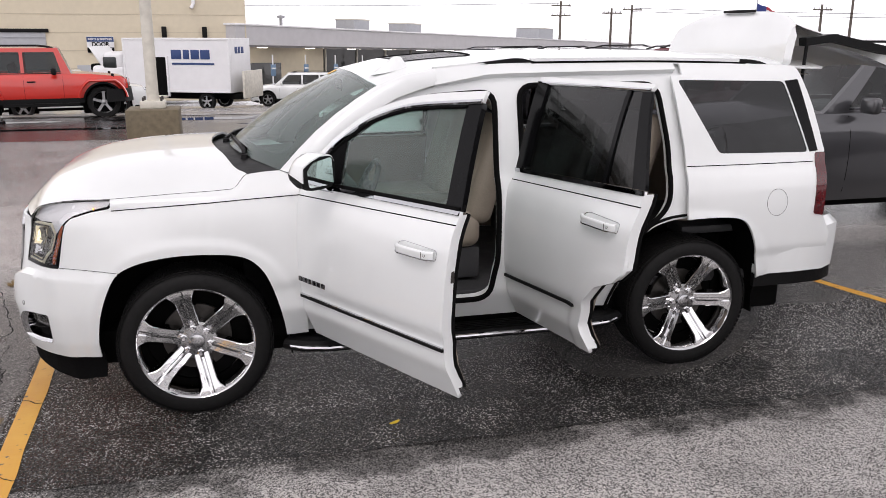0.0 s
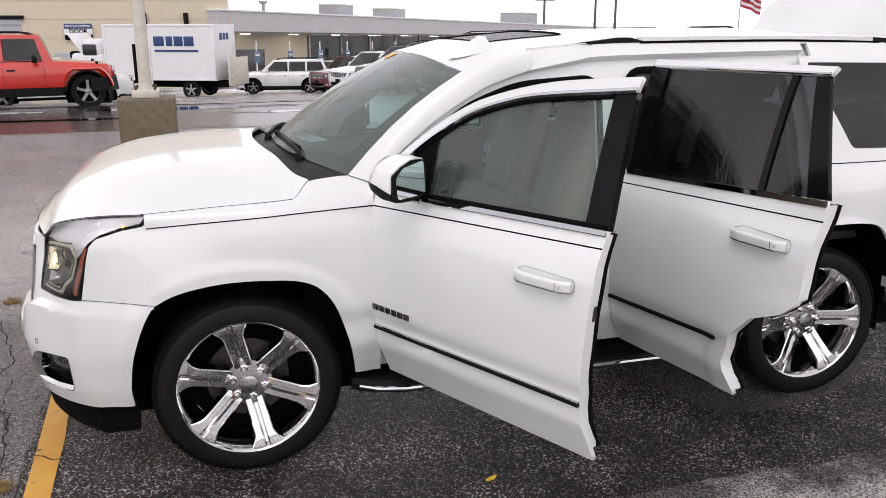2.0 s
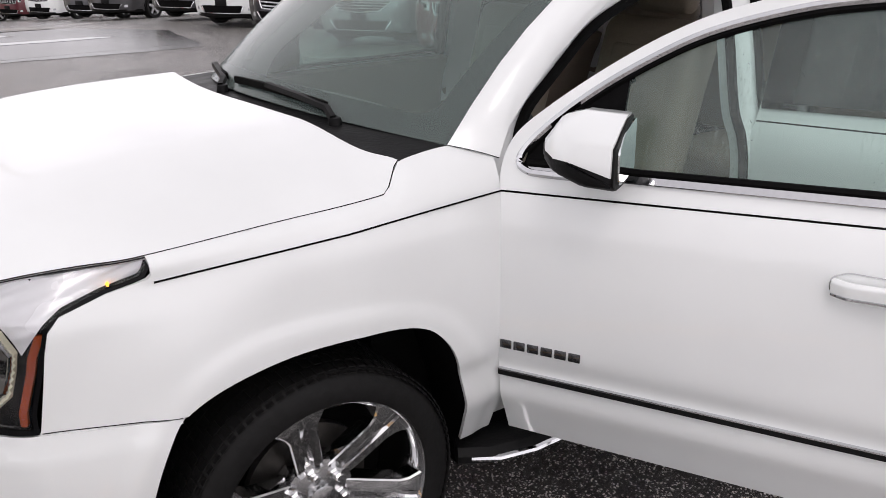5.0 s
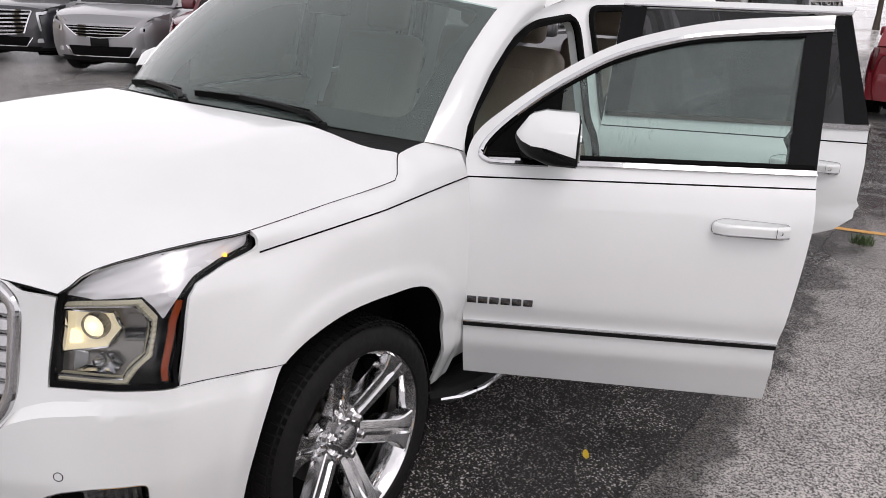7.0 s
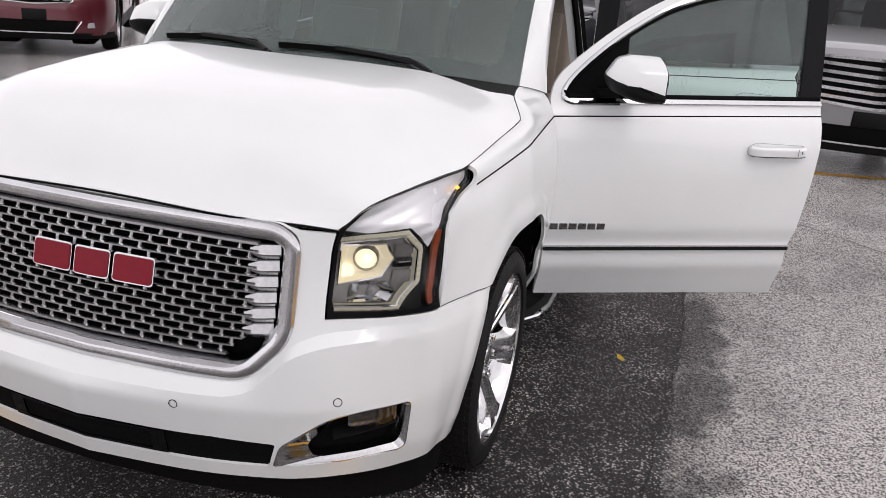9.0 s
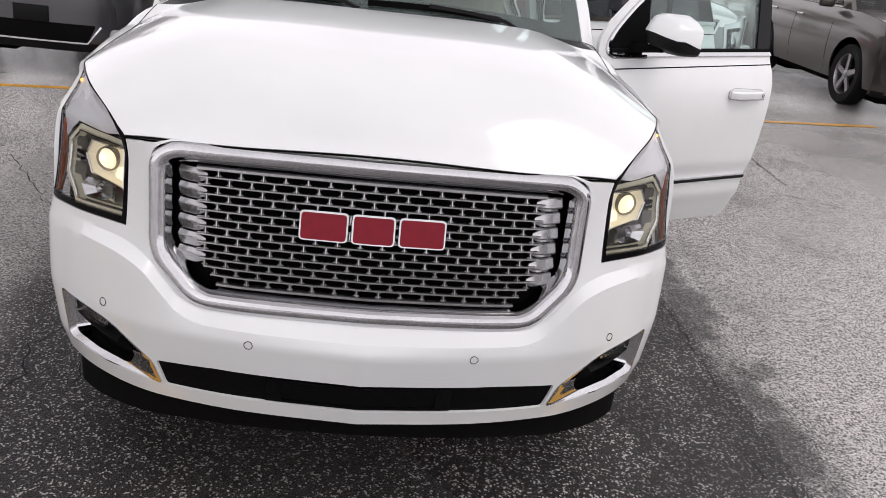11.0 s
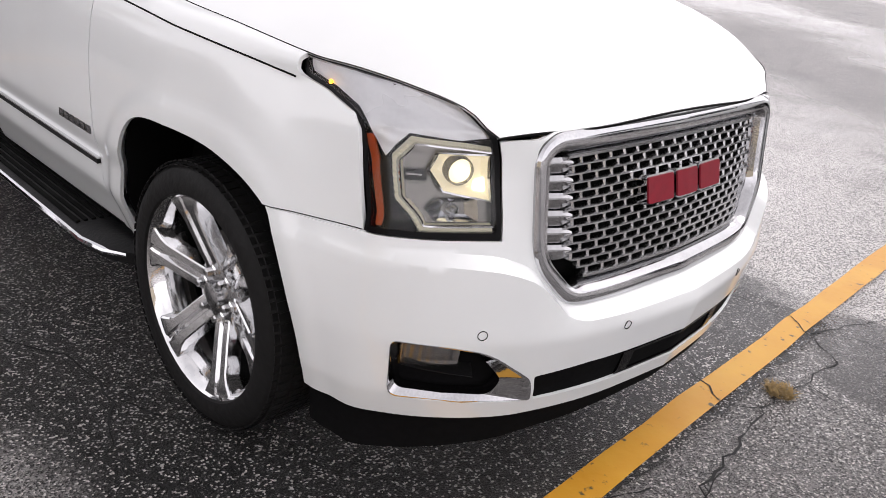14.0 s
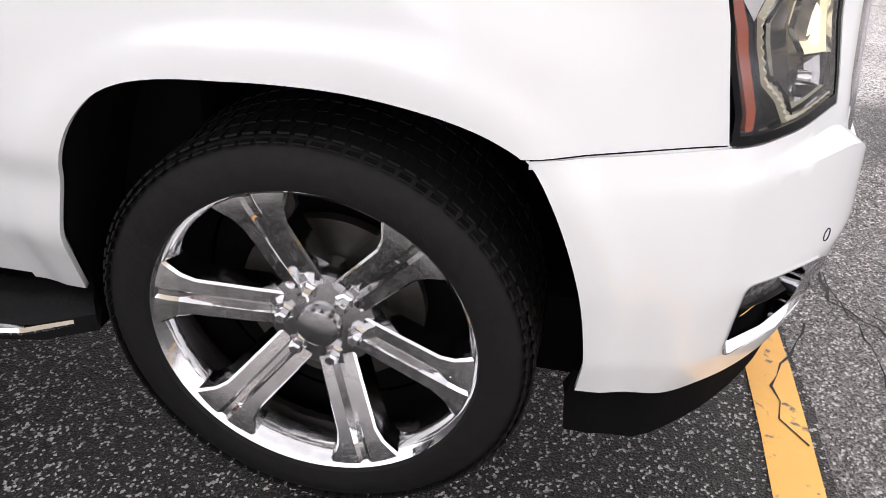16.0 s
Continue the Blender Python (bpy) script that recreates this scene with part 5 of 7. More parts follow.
    # grey trim beside the bowl, with a bright dash, and the clear lower chamber
    for z0, z1, mat in ((1.018, 1.046, LAMPGREY), (0.985, 1.010, GLOSSBLACK), (0.945, 0.978, LAMPGREY)):
        pts = rounded([(0.905, z0), (0.966, z0), (0.966, z1), (0.905, z1)], 0.005)
        part("lamp_divider", panel(nose_back(0.024), flip(pts, sgn), [], 0.012, MID), mat, lamp, thick=0.015)
    part("divider_dash", sweep(on_surface(nose_back(0.021), [(sgn * 0.918, 0.999), (sgn * 0.958, 0.999)]), strip(0.004, 0.004), False, (-1, 0, 0)), CHROME, lamp)
    low_out = [(0.760, 0.950), (0.885, 0.950), (0.92, 0.925), (0.89, 0.898), (0.760, 0.898)]
    low_in = [(0.80, 0.937), (0.862, 0.937), (0.88, 0.923), (0.862, 0.910), (0.80, 0.910)]
    lo_o, lo_i = (even(flip(q, sgn), 3) for q in (low_out, low_in))
    part("lower_reflector", ribbon([on_surface(nose_back(0.020), lo_o), on_surface(nose_back(0.044), lo_i)], True, (-3, 0, 1)), CHROME, lamp, sharp=15)
    part("lower_bulb", lathe([(0, -0.012), (0.008, -0.010), (0.012, -0.003), (0.013, 0.012)], 16, "x"), CHROME, lamp).matrix_basis = Matrix.Translation(Vector(on_surface(nose_back(0.03), [(sgn * 0.835, 0.924)])[0]))
    o = part("marker_bulb", lathe([(0, -0.003), (0.004, -0.002), (0.006, 0.003)], 16, "x"), TURN, lamp, "lit amber marker")
    o.matrix_basis = Matrix.Translation(Vector(on_surface(nose_back(0.008), [(sgn * 1.165, 1.158)])[0]))
    # fog lamp pocket with an angular bezel
    fog = part("fog_lamp_pocket", panel(lambda s, z: nose(s, z, 0.085), dense(flip(FOG, sgn), 0.03), [], 0.03, MID), MATT, car, "black fog lamp pocket with chrome bezel", thick=0.01)
    f_in = rounded([(0.650, 0.490), (0.716, 0.574), (0.80, 0.590), (0.937, 0.595), (0.928, 0.460), (0.67, 0.441)], [0.02, 0.05, 0.03, 0.02, 0.03, 0.03])
    f_face = np.asarray(FOG) * 0.82 + f_in * 0.18
    lo, lf, li = (even(flip(q, sgn), 2) for q in (FOG, f_face, f_in))
    part("bezel", ribbon([on_surface(nose_back(0.03), lo), on_surface(nose_back(-0.004), lo), on_surface(nose_back(-0.003), lf), on_surface(nose_back(0.022), li), on_surface(nose_back(0.075), li)], True), GRILLECHROME, fog, "dark chrome bezel", sharp=18)
    fl = rounded([(0.765, 0.528), (0.926, 0.522), (0.928, 0.588), (0.765, 0.583)], 0.01)
    part("fog_lamp", panel(lambda s, z: nose(s, z, 0.052 + 0.0015 * np.sin(s * 260)), flip(fl, sgn), [], 0.006, MID), SATIN, fog, "clear ribbed fog lamp", thick=0.02)
    part("fog_lens", panel(nose_back(0.036), flip(fl, sgn), [], 0.02, MID), LENS, fog)
    part("fog_shelf", ribbon([on_surface(nose_back(0.032), [(sgn * a, 0.528 - 0.03 * (0.92 - a) / 0.2) for a in (0.72, 0.79, 0.86, 0.92)]), on_surface(nose_back(0.082), [(sgn * a, 0.530 - 0.01 * (0.92 - a) / 0.2) for a in (0.72, 0.79, 0.86, 0.92)])], False), BLACK, fog, thick=0.004)
    for s0, z0 in ((0.304, 0.607), (0.728, 0.637)):
        loop = on_surface(nose_back(-0.0008), [(sgn * s0 + 0.0115 * math.cos(a), z0 + 0.0115 * math.sin(a)) for a in np.linspace(0, 6.283, 25)[:-1]])
        part("sensor_ring", sweep(loop, ring(0.0011, 5), True, (-1, 0, 0)), SEAL, car, "round parking sensor")
    seam = on_surface(fender_fn(sgn), dense([(-0.645, 0.8655), (-0.41, 0.8435), (-0.366, 0.838)], 0.03, False))
    part("bumper_seam", sweep([(x, y + sgn * 0.0006, z) for x, y, z in seam], ring(0.0012, 5)), SEAL, car)
    hoodgap = [(float(x), sgn * float(HOOD_Y(x)), float(HOOD_Z(x)) + 0.0005) for x in np.linspace(-0.80, 0.315, 60)]
    part("hood_gap", sweep(hoodgap, ring(0.0014, 5)), SEAL, car)
    part("pinstripe", sweep([(x, y + sgn * 0.0015, z) for x, y, z in on_surface(fender_fn(sgn), [(x, float(CREASE(x)) - 0.001) for x in np.linspace(-0.37, 0.575, 40)])], ring(0.0026, 5)), SEAL, car)
hoodfront = on_surface(hood_fn, [(0.0, v) for v in np.linspace(-1, 1, 60)])
part("hood_front_gap", sweep([(x - 0.002, y, z - 0.004) for x, y, z in hoodfront], ring(0.003, 5)), SEAL, car)

# ---- wipers ----
for v0, v1 in ((-0.62, 0.02), (0.12, 0.72)):
    base = shield_fn(np.array([-0.03]), np.array([v0]))
    pts = [(float(a[0][0]), float(a[1][0]), float(a[2][0]) + 0.03) for a in (shield_fn(np.array([u]), np.array([v])) for u, v in ((-0.04, v0), (0.0, v0 + 0.06), (0.02, v0 + 0.22), (0.03, v0 + 0.42)))]
    w = part("wiper", sweep(pts, [(-0.012, -0.006), (0.012, -0.006), (0.008, 0.008), (-0.008, 0.008)]), BLACK, car, "black wiper arm resting at the glass foot")
    blade = [(float(a[0][0]), float(a[1][0]), float(a[2][0]) + 0.018) for a in (shield_fn(np.array([0.025 + 0.012 * math.sin(3 * t)]), np.array([v0 + 0.08 + t * 0.62])) for t in np.linspace(0, 1, 14))]
    part("blade", sweep(blade, strip(0.012, 0.022)), SEAL, w)
    part("pivot", lathe([(0, 0.03), (0.018, 0.026), (0.022, 0.0)], 20, "z", tuple(float(a[0]) for a in base)), BLACK, w)

# ---- rear end and raised tailgate ----
rb = [(3.42, -0.962), (3.70, -0.962), (3.92, -0.94), (4.05, -0.86), (4.12, -0.6), (4.14, 0), (4.12, 0.6), (4.05, 0.86), (3.92, 0.94), (3.70, 0.962), (3.42, 0.962)]
part("rear_bumper", sweep([(x, y * 0.985, 0.73) for x, y in rb], [(-0.03, -0.17), (0.012, -0.17), (0.02, 0.0), (0.022, 0.12), (-0.03, 0.17)]), WHITE, car)
part("rear_lower_trim", sweep([(x, y * 0.97, 0.52) for x, y in rb], strip(0.03, 0.09)), BLACK, car)
part("cargo_floor", box((1.0, 1.5, 0.05), (3.5, 0, 0.82), 0.01), DASH, car)
gate = new("tailgate")
gate.parent = car
gate.matrix_basis = Matrix.Translation((3.70, 0, 1.83))
# upper spoiler slab stands up from the hinge, the glass runs back from it
sp = panel(lambda u, v: (-0.02 + 0.06 * v + 0.06 * v * v - 0.05 * (np.abs(u) / 0.72) ** 4, u * (1 - 0.06 * v), 0.36 * np.sin(v * 1.45) - 0.10 * (np.abs(u) / 0.72) ** 4 * v), rounded([(-0.73, 0), (0.73, 0), (0.72, 1), (-0.72, 1)], 0.15), [], 0.05, (0.5, 0, -0.3))
part("spoiler", sp, WHITE, gate, "white spoiler of the raised tailgate", thick=0.05)
part("brake_lamp", box((0.03, 0.36, 0.02), (0.07, 0, 0.36), 0.006), BLACK, gate)
gl = panel(lambda u, v: (0.11 + 0.60 * v, u, 0.345 - 0.16 * v - 0.10 * (u / 0.66) ** 2), rounded([(-0.66, 0), (0.66, 0), (0.62, 1), (-0.62, 1)], 0.06), [], 0.06, (0.5, 0, -0.8))
part("rear_glass", gl, PRIVACY, gate, "dark rear glass with rain drops")
lower = panel(lambda u, v: (0.71 + 0.42 * v, u, 0.185 - 0.14 * v - 0.10 * (u / 0.7) ** 2), rounded([(-0.68, 0), (0.68, 0), (0.7, 1), (-0.7, 1)], 0.08), [], 0.06, (0.5, 0, -0.8))
part("gate_skin", lower, WHITE, gate, thick=0.06)
for sgn in (-1, 1):
    part("gate_frame", sweep([(0.08, sgn * 0.70, 0.16), (0.3, sgn * 0.69, 0.185), (0.75, sgn * 0.67, 0.10), (1.15, sgn * 0.68, -0.05)], strip(0.07, 0.05)), BLACK, gate)
    part("gas_strut", sweep([(0.1, sgn * 0.69, -0.30), (0.12, sgn * 0.69, 0.15)], ring(0.011, 8)), BLACK, gate)

# ---- cabin ----
part("dashboard", panel(lambda x, y: (x, y, 1.285 - 0.16 * np.clip((x - 0.62) / 0.35, 0, 1) ** 2 + 0.015 * np.cos(y * 3)), [(0.22, -0.76), (0.95, -0.76), (0.95, 0.76), (0.22, 0.76)], [], 0.06, (0.5, 0, 0)), DASH, car, "dark dashboard", thick=0.12)
part("dash_face", box((0.12, 1.5, 0.4), (0.93, 0, 0.95), 0.04), DASH, car)
part("centre_console", box((0.9, 0.3, 0.42), (1.35, 0, 0.76), 0.05), BEIGE, car)
part("cabin_floor", box((3.0, 1.62, 0.06), (2.1, 0, 0.52), 0.01), DASH, car)
paper = part("paper_sheet", box((0.17, 0.26, 0.004), (0.46, 0.42, 1.312), 0.001, Matrix.Rotation(0.25, 3, "Z")), solid("paper", (0.75, 0.8, 0.8), 0.8), car, "sheet of paper on the dashboard")
o = part("steering_wheel", lathe([(0.175 + 0.017 * math.cos(a), 0.017 * math.sin(a)) for a in np.linspace(0, 6.283, 12)[:-1]], 36, "x", close=True), DASH, car, "dark steering wheel")
o.matrix_basis = Matrix.Translation((1.03, -0.40, 1.12)) @ Matrix.Rotation(radians(24), 4, "Y")
for ang in (20, 160, 270):
    a = radians(ang)
    part("spoke", sweep([(0.0, 0.05 * math.cos(a), 0.05 * math.sin(a)), (0.0, 0.17 * math.cos(a), 0.17 * math.sin(a))], strip(0.03, 0.02)), DASH, o)
part("wheel_hub", box((0.05, 0.13, 0.1), (0, 0, 0), 0.03), DASH, o)
part("inside_mirror", box((0.03, 0.24, 0.07), (0.93, 0.0, 1.72), 0.02), BLACK, car)


def make_seat(x, y, w=0.54):
    s = new("seat")
    s.parent = car
    s.matrix_basis = Matrix.Translation((x, y, 0.55))
    part("cushion", box((0.55, w, 0.2), (0.25, 0, 0.32), 0.07, seg=4), BEIGE, s, "beige leather cushion")
    part("backrest", box((0.16, w * 0.95, 0.66), (0.60, 0, 0.68), 0.07, Matrix.Rotation(radians(16), 3, "Y"), seg=4), BEIGE, s, "beige leather backrest")
    part("backrest_panel", box((0.05, w * 0.6, 0.5), (0.53, 0, 0.66), 0.02, Matrix.Rotation(radians(16), 3, "Y")), BEIGE, s)
    part("headrest", box((0.1, 0.27, 0.19), (0.71, 0, 1.11), 0.045, Matrix.Rotation(radians(10), 3, "Y"), seg=4), BEIGE, s, "beige headrest")
    part("seat_base", box((0.5, w * 0.8, 0.2), (0.28, 0, 0.12), 0.02), DASH, s)
    return s


for x, y in ((1.16, -0.42), (1.16, 0.42), (2.14, -0.44), (2.14, 0.44)):
    make_seat(x, y)
part("rear_bench", box((0.16, 1.2, 0.6), (3.2, 0, 1.1), 0.06, Matrix.Rotation(radians(14), 3, "Y")), BEIGE, car)

# ---------- other vehicles ----------
def ground_z(x, y):
    """Level round the car, then falling gently towards the building."""
    y = np.asarray(y, float)
    return -0.018 * np.clip(y - 9, 0, 10) - 0.075 * np.clip(y - 19, 0, 40)


GLASSDARK = glass("parked_car_glass", (0.2, 0.22, 0.22), 1, False)
ALLOY = solid("alloy", (0.42, 0.42, 0.43), 0.3, 0.9, 0.2, 40)
LAMPWHITE = solid("clear_headlamp", (0.6, 0.62, 0.64), 0.12, 0.4, 0.25, 60, coat=0.8)
PLATE = solid("plate", (0.62, 0.64, 0.68), 0.5, 0, 0.2, 60)


def vehicle_wheel(parent, at, r, sg):
    w = new("wheel")
    w.parent = parent
    w.matrix_basis = Matrix.Translation(at) @ Matrix.Rotation(0 if sg > 0 else math.pi, 4, "Z")
    rr = r * 0.68
    part("tyre", lathe([(rr, -0.11), (r * 0.94, -0.115), (r, -0.085), (r, 0.085), (r * 0.94, 0.115), (rr, 0.105)], 40, close=True), TYRE, w)
    part("rim", lathe([(rr * 0.95, -0.1), (rr * 0.93, 0.05), (rr, 0.1), (rr * 1.02, 0.095), (rr * 1.0, -0.1)], 40, close=True), ALLOY, w)
    part("rim_back", lathe([(0, -0.02), (rr * 0.95, -0.02), (rr * 0.95, -0.03), (0, -0.03)], 24), SEAL, w)
    sp = bmesh.new()
    for k in range(5):
        a = 2 * math.pi * k / 5 + 0.3
        c, s = math.cos(a), math.sin(a)
        sweep([(0.03 * c, 0.07, 0.03 * s), (rr * 0.98 * c, 0.075, rr * 0.98 * s)], strip(0.07, 0.03), False, (0, 1, 0), sp)
    lathe([(0, 0.09), (0.05, 0.088), (0.075, 0.07), (0.075, 0.0)], 20, bm=sp)
    part("spokes", sp, ALLOY, w)
    return w


def make_vehicle(name, label, pose_m, mat, L=4.9, W=1.96, H=1.8, hood=1.25, hood_z=1.05, belt=1.1, wheel_r=0.37, axle=0.92, base=2.9,
                 rake=0.75, back=0.25, clad=True, grille="bars", boxy=False, upright=False, rails=True, face_front=True, glow=False, group="parked vehicles"):
    """A parked vehicle, nose at x = 0 looking to -x: lower body, cabin with pillars and windows, wheels, lamps, grille, bumpers, mirrors."""
    v = thing(name, pose_m, label, "car", group)
    hw = W / 2
    nose_k = 0.55 if boxy else 1.0
    top = curve([0, 0.06, 0.3, hood, L - 0.05, L], [hood_z - 0.22 * nose_k, hood_z - 0.10 * nose_k, hood_z - 0.04 * nose_k, hood_z + 0.05, belt + 0.02, belt - 0.1])
    plan = curve([0, 0.04, 0.15, 0.45, L - 0.5, L - 0.1, L], [hw * 0.86, hw * 0.90, hw * 0.945, hw * 0.985, hw * 0.985, hw * 0.93, hw * 0.80] if upright else [hw * 0.66, hw * 0.80, hw * 0.90, hw * 0.985, hw * 0.985, hw * 0.93, hw * 0.80])
    bulge = curve([0.0, 0.25, 0.5, 0.75, 0.92, 1.0], [0.93, 0.985, 1.0, 0.99, 0.955, 0.90])
    lo = 0.30 if not boxy else 0.42

    def flank(sg):
        def f(x, z):
            t = np.clip((z - lo) / (top(x) - lo), 0, 1)
            return x, sg * plan(x) * bulge(t), z
        return f

    c = (L / 2, 0, 0.5)
    ar = wheel_r + 0.07
    xs = np.linspace(0.0, L, 30)
    arches = [np.array([(cx + ar * 1.02, lo - 0.3)] + [(cx + ar * math.cos(a), wheel_r + 0.02 + ar * math.sin(a)) for a in np.linspace(0, math.pi, 20)] + [(cx - ar * 1.02, lo - 0.3)]) for cx in (axle, axle + base)]
    for sg in (-1, 1):
        out = [(x, float(top(x)) - 0.004) for x in xs] + [(L, lo), (0, lo)]
        part("body_side", panel(flank(sg), out, arches, 0.06, c), mat, v, thick=0.02)
        if clad:
            for a in arches:
                line = [p for p in on_surface(flank(sg), a[1:-1])]
                part("wheel_arch_trim", sweep([(x, y + sg * 0.004, z) for x, y, z in line], strip(0.05, 0.03), False, (0, 1, 0)), BLACK, v)
            part("sill_trim", sweep(on_surface(flank(sg), [(x, lo + 0.06) for x in np.linspace(axle + ar, axle + base - ar, 8)]), strip(0.06, 0.13)), BLACK, v)
        for cx in (axle, axle + base):
            vehicle_wheel(v, (cx, sg * (hw - 0.15), wheel_r), wheel_r, sg)
            part("wheel_well", box((2 * ar + 0.04, 0.3, wheel_r * 2), (cx, sg * (hw - 0.48), wheel_r + 0.12), 0.02), SEAL, v)
    skin = lambda x, k: (x, k * plan(x) * 0.90, top(x) + (0.05 if not boxy else 0.02) * (1 - np.abs(k) ** 3))
    part("hood", panel(skin, [(0.0, -1), (hood + 0.1, -1), (hood + 0.1, 1), (0.0, 1)], [], 0.1, (1, 0, 0)), mat, v, thick=0.02)
    part("rear_deck", panel(skin, [(hood, -1), (L, -1), (L, 1), (hood, 1)], [], 0.25, (2, 0, 0)), mat, v, thick=0.02)
    def fr(k, z, lift=0.0):
        """The rounded front, k across from side to side."""
        a = np.abs(k)
        up = np.clip((z - lo - 0.25) / max(0.1, hood_z - lo - 0.25), 0, 1.2)
        x = -0.10 + 0.10 * a ** 2 + (0.20 * a ** 8 if upright else 0.44 * a ** 6) + (0.05 if upright else 0.10) * up ** 2.5 + 0.06 * np.clip((lo + 0.10 - z) / 0.14, 0, 1) ** 2
        return x - lift * (1 - a ** 4), k * hw * 0.975 + np.sign(k) * lift * a ** 4, z + 0 * k

    if boxy:
        flat = lambda k, z: (0.02 * k * k - 0.05 * np.sin(np.clip((z - lo) / (hood_z - lo), 0, 1) * np.pi), k * hw * 0.68, z)
        part("front_face", panel(flat, [(-1, lo - 0.02), (1, lo - 0.02), (1, hood_z - 0.2 * nose_k), (-1, hood_z - 0.2 * nose_k)], [], 0.12, c), mat, v, thick=0.04)
        part("front_bumper", sweep([(0.55, -hw * 0.99, lo + 0.18), (0.14, -hw * 0.93, lo + 0.18), (-0.04, -hw * 0.68, lo + 0.18), (-0.09, 0, lo + 0.18), (-0.04, hw * 0.68, lo + 0.18), (0.14, hw * 0.93, lo + 0.18), (0.55, hw * 0.99, lo + 0.18)],
             [(-0.1, -0.17), (0.02, -0.17), (0.04, 0.0), (0.02, 0.15), (-0.06, 0.17)]), BLACK, v)
    else:
        ks = np.linspace(-1, 1, 41)
        rim = [(k, float(top(max(0.02, float(fr(np.array(k), np.array(hood_z - 0.08))[0])))) + 0.012) for k in ks]
        part("front_fascia", panel(fr, rim + [(1, lo - 0.03), (-1, lo - 0.03)], [], 0.05, c), mat, v, thick=0.02)
        at = lambda pts, lift: on_surface(lambda k, z: fr(k, z, lift), pts)
        mouth = rounded([(-0.56, lo + 0.20), (0.56, lo + 0.20), (0.48, lo + 0.04), (-0.48, lo + 0.04)], 0.03)
        part("air_intake", panel(lambda k, z: fr(k, z, 0.006), mouth, [], 0.06, c), SEAL, v, thick=0.004)
        part("intake_trim", sweep(at(dense([(-0.60, lo + 0.19), (-0.48, lo + 0.035), (0.48, lo + 0.035), (0.60, lo + 0.19)], 0.08, False), 0.008), strip(0.015, 0.012), False, (-1, 0, 0)), CHROME, v)
        part("lower_lip", panel(lambda k, z: fr(k, z, 0.008), dense([(-0.98, lo + 0.03), (0.98, lo + 0.03), (0.98, lo - 0.05), (-0.98, lo - 0.05)], 0.1), [], 0.06, c), BLACK, v, thick=0.02)
    part("rear_bumper", sweep([(L - 0.5, -hw * 0.98, lo + 0.2), (L - 0.05, -hw * 0.88, lo + 0.2), (L + 0.06, 0, lo + 0.2), (L - 0.05, hw * 0.88, lo + 0.2), (L - 0.5, hw * 0.98, lo + 0.2)], [(-0.03, -0.2), (0.02, -0.2), (0.03, 0), (0.02, 0.2), (-0.03, 0.2)]), mat, v)
    part("rear_face", panel(lambda k, z: (L - 0.02 - 0.03 * k * k, k * hw * 0.82, z), [(-1, lo), (1, lo), (1, belt), (-1, belt)], [], 0.2, c), mat, v, thick=0.04)
    part("underbody", box((L - 0.5, W * 0.75, 0.16), (L / 2, 0, lo - 0.02), 0.02), SEAL, v)
    # grille and lamps
    if boxy:
        gz, gh, gw, gx = hood_z - 0.22, 0.2, hw * 0.42, -0.075
        part("grille", panel(lambda y, z: (gx + 0.06 * (y / hw) ** 2 + 0 * z, y, z), rounded([(-gw, gz + gh / 2), (gw, gz + gh / 2), (gw * 0.86, gz - gh / 2), (-gw * 0.86, gz - gh / 2)], 0.03), [], 0.06, c), BLACK, v, "dark grille", thick=0.01)
        for k in range(7):
            y = (k - 3) * gw * 0.27
            part("grille_slot_frame", sweep([(gx - 0.012, y + a, z) for a, z in rounded([(-0.045, gz - gh * 0.4), (0.045, gz - gh * 0.4), (0.045, gz + gh * 0.4), (-0.045, gz + gh * 0.4)], 0.02)], ring(0.008, 5), True, (-1, 0, 0)), mat, v)
        for sg in (-1, 1):
            part("headlamp", lathe([(0, -0.02), (0.09, -0.015), (0.1, 0.03)], 24, "x", (gx + 0.02, sg * hw * 0.56, gz + 0.02)), LAMPWHITE, v)
    else:
        gz1, gz0, g1, g0, bars = {"large": (hood_z - 0.10, hood_z - 0.50, 0.60, 0.46, 5), "slots": (hood_z - 0.14, hood_z - 0.32, 0.56, 0.50, 0), "bars": (hood_z - 0.13, hood_z - 0.33, 0.52, 0.46, 2), "none": (hood_z - 0.20, hood_z - 0.36, 0.62, 0.40, 3)}[grille]
        loop = rounded([(-g1, gz1), (g1, gz1), (g0, gz0), (0.0, gz0 - 0.03), (-g0, gz0)], 0.03, 3)
        part("grille", panel(lambda k, z: fr(k, z, 0.005), loop, [], 0.05, c), SEAL, v, "dark grille", thick=0.004)
        part("grille_frame", sweep(at(dense(loop, 0.08), 0.01), strip(0.026 if grille == "large" else 0.016, 0.018), True, (-1, 0, 0)), CHROME, v)
        for k in range(bars):
            z = gz1 + (gz0 - gz1) * (k + 0.75) / (bars + 0.5)
            w = g1 + (g0 - g1) * (gz1 - z) / (gz1 - gz0) - 0.02
            part("grille_bar", sweep(at([(q, z - 0.02 * (1 - abs(q) / w) * (grille == "large")) for q in np.linspace(-w, w, 11)], 0.014), strip(0.03 if grille == "large" else 0.014, 0.016), False, (-1, 0, 0)), CHROME, v)
        if grille == "slots":
            for k in range(7):
                q = (k - 3) * 0.145
                part("grille_slot_frame", sweep(at([(q + a, z) for a, z in rounded([(-0.055, gz0 + 0.02), (0.055, gz0 + 0.02), (0.055, gz1 - 0.02), (-0.055, gz1 - 0.02)], 0.02)], 0.012), ring(0.008, 5), True, (-1, 0, 0)), CHROME, v)
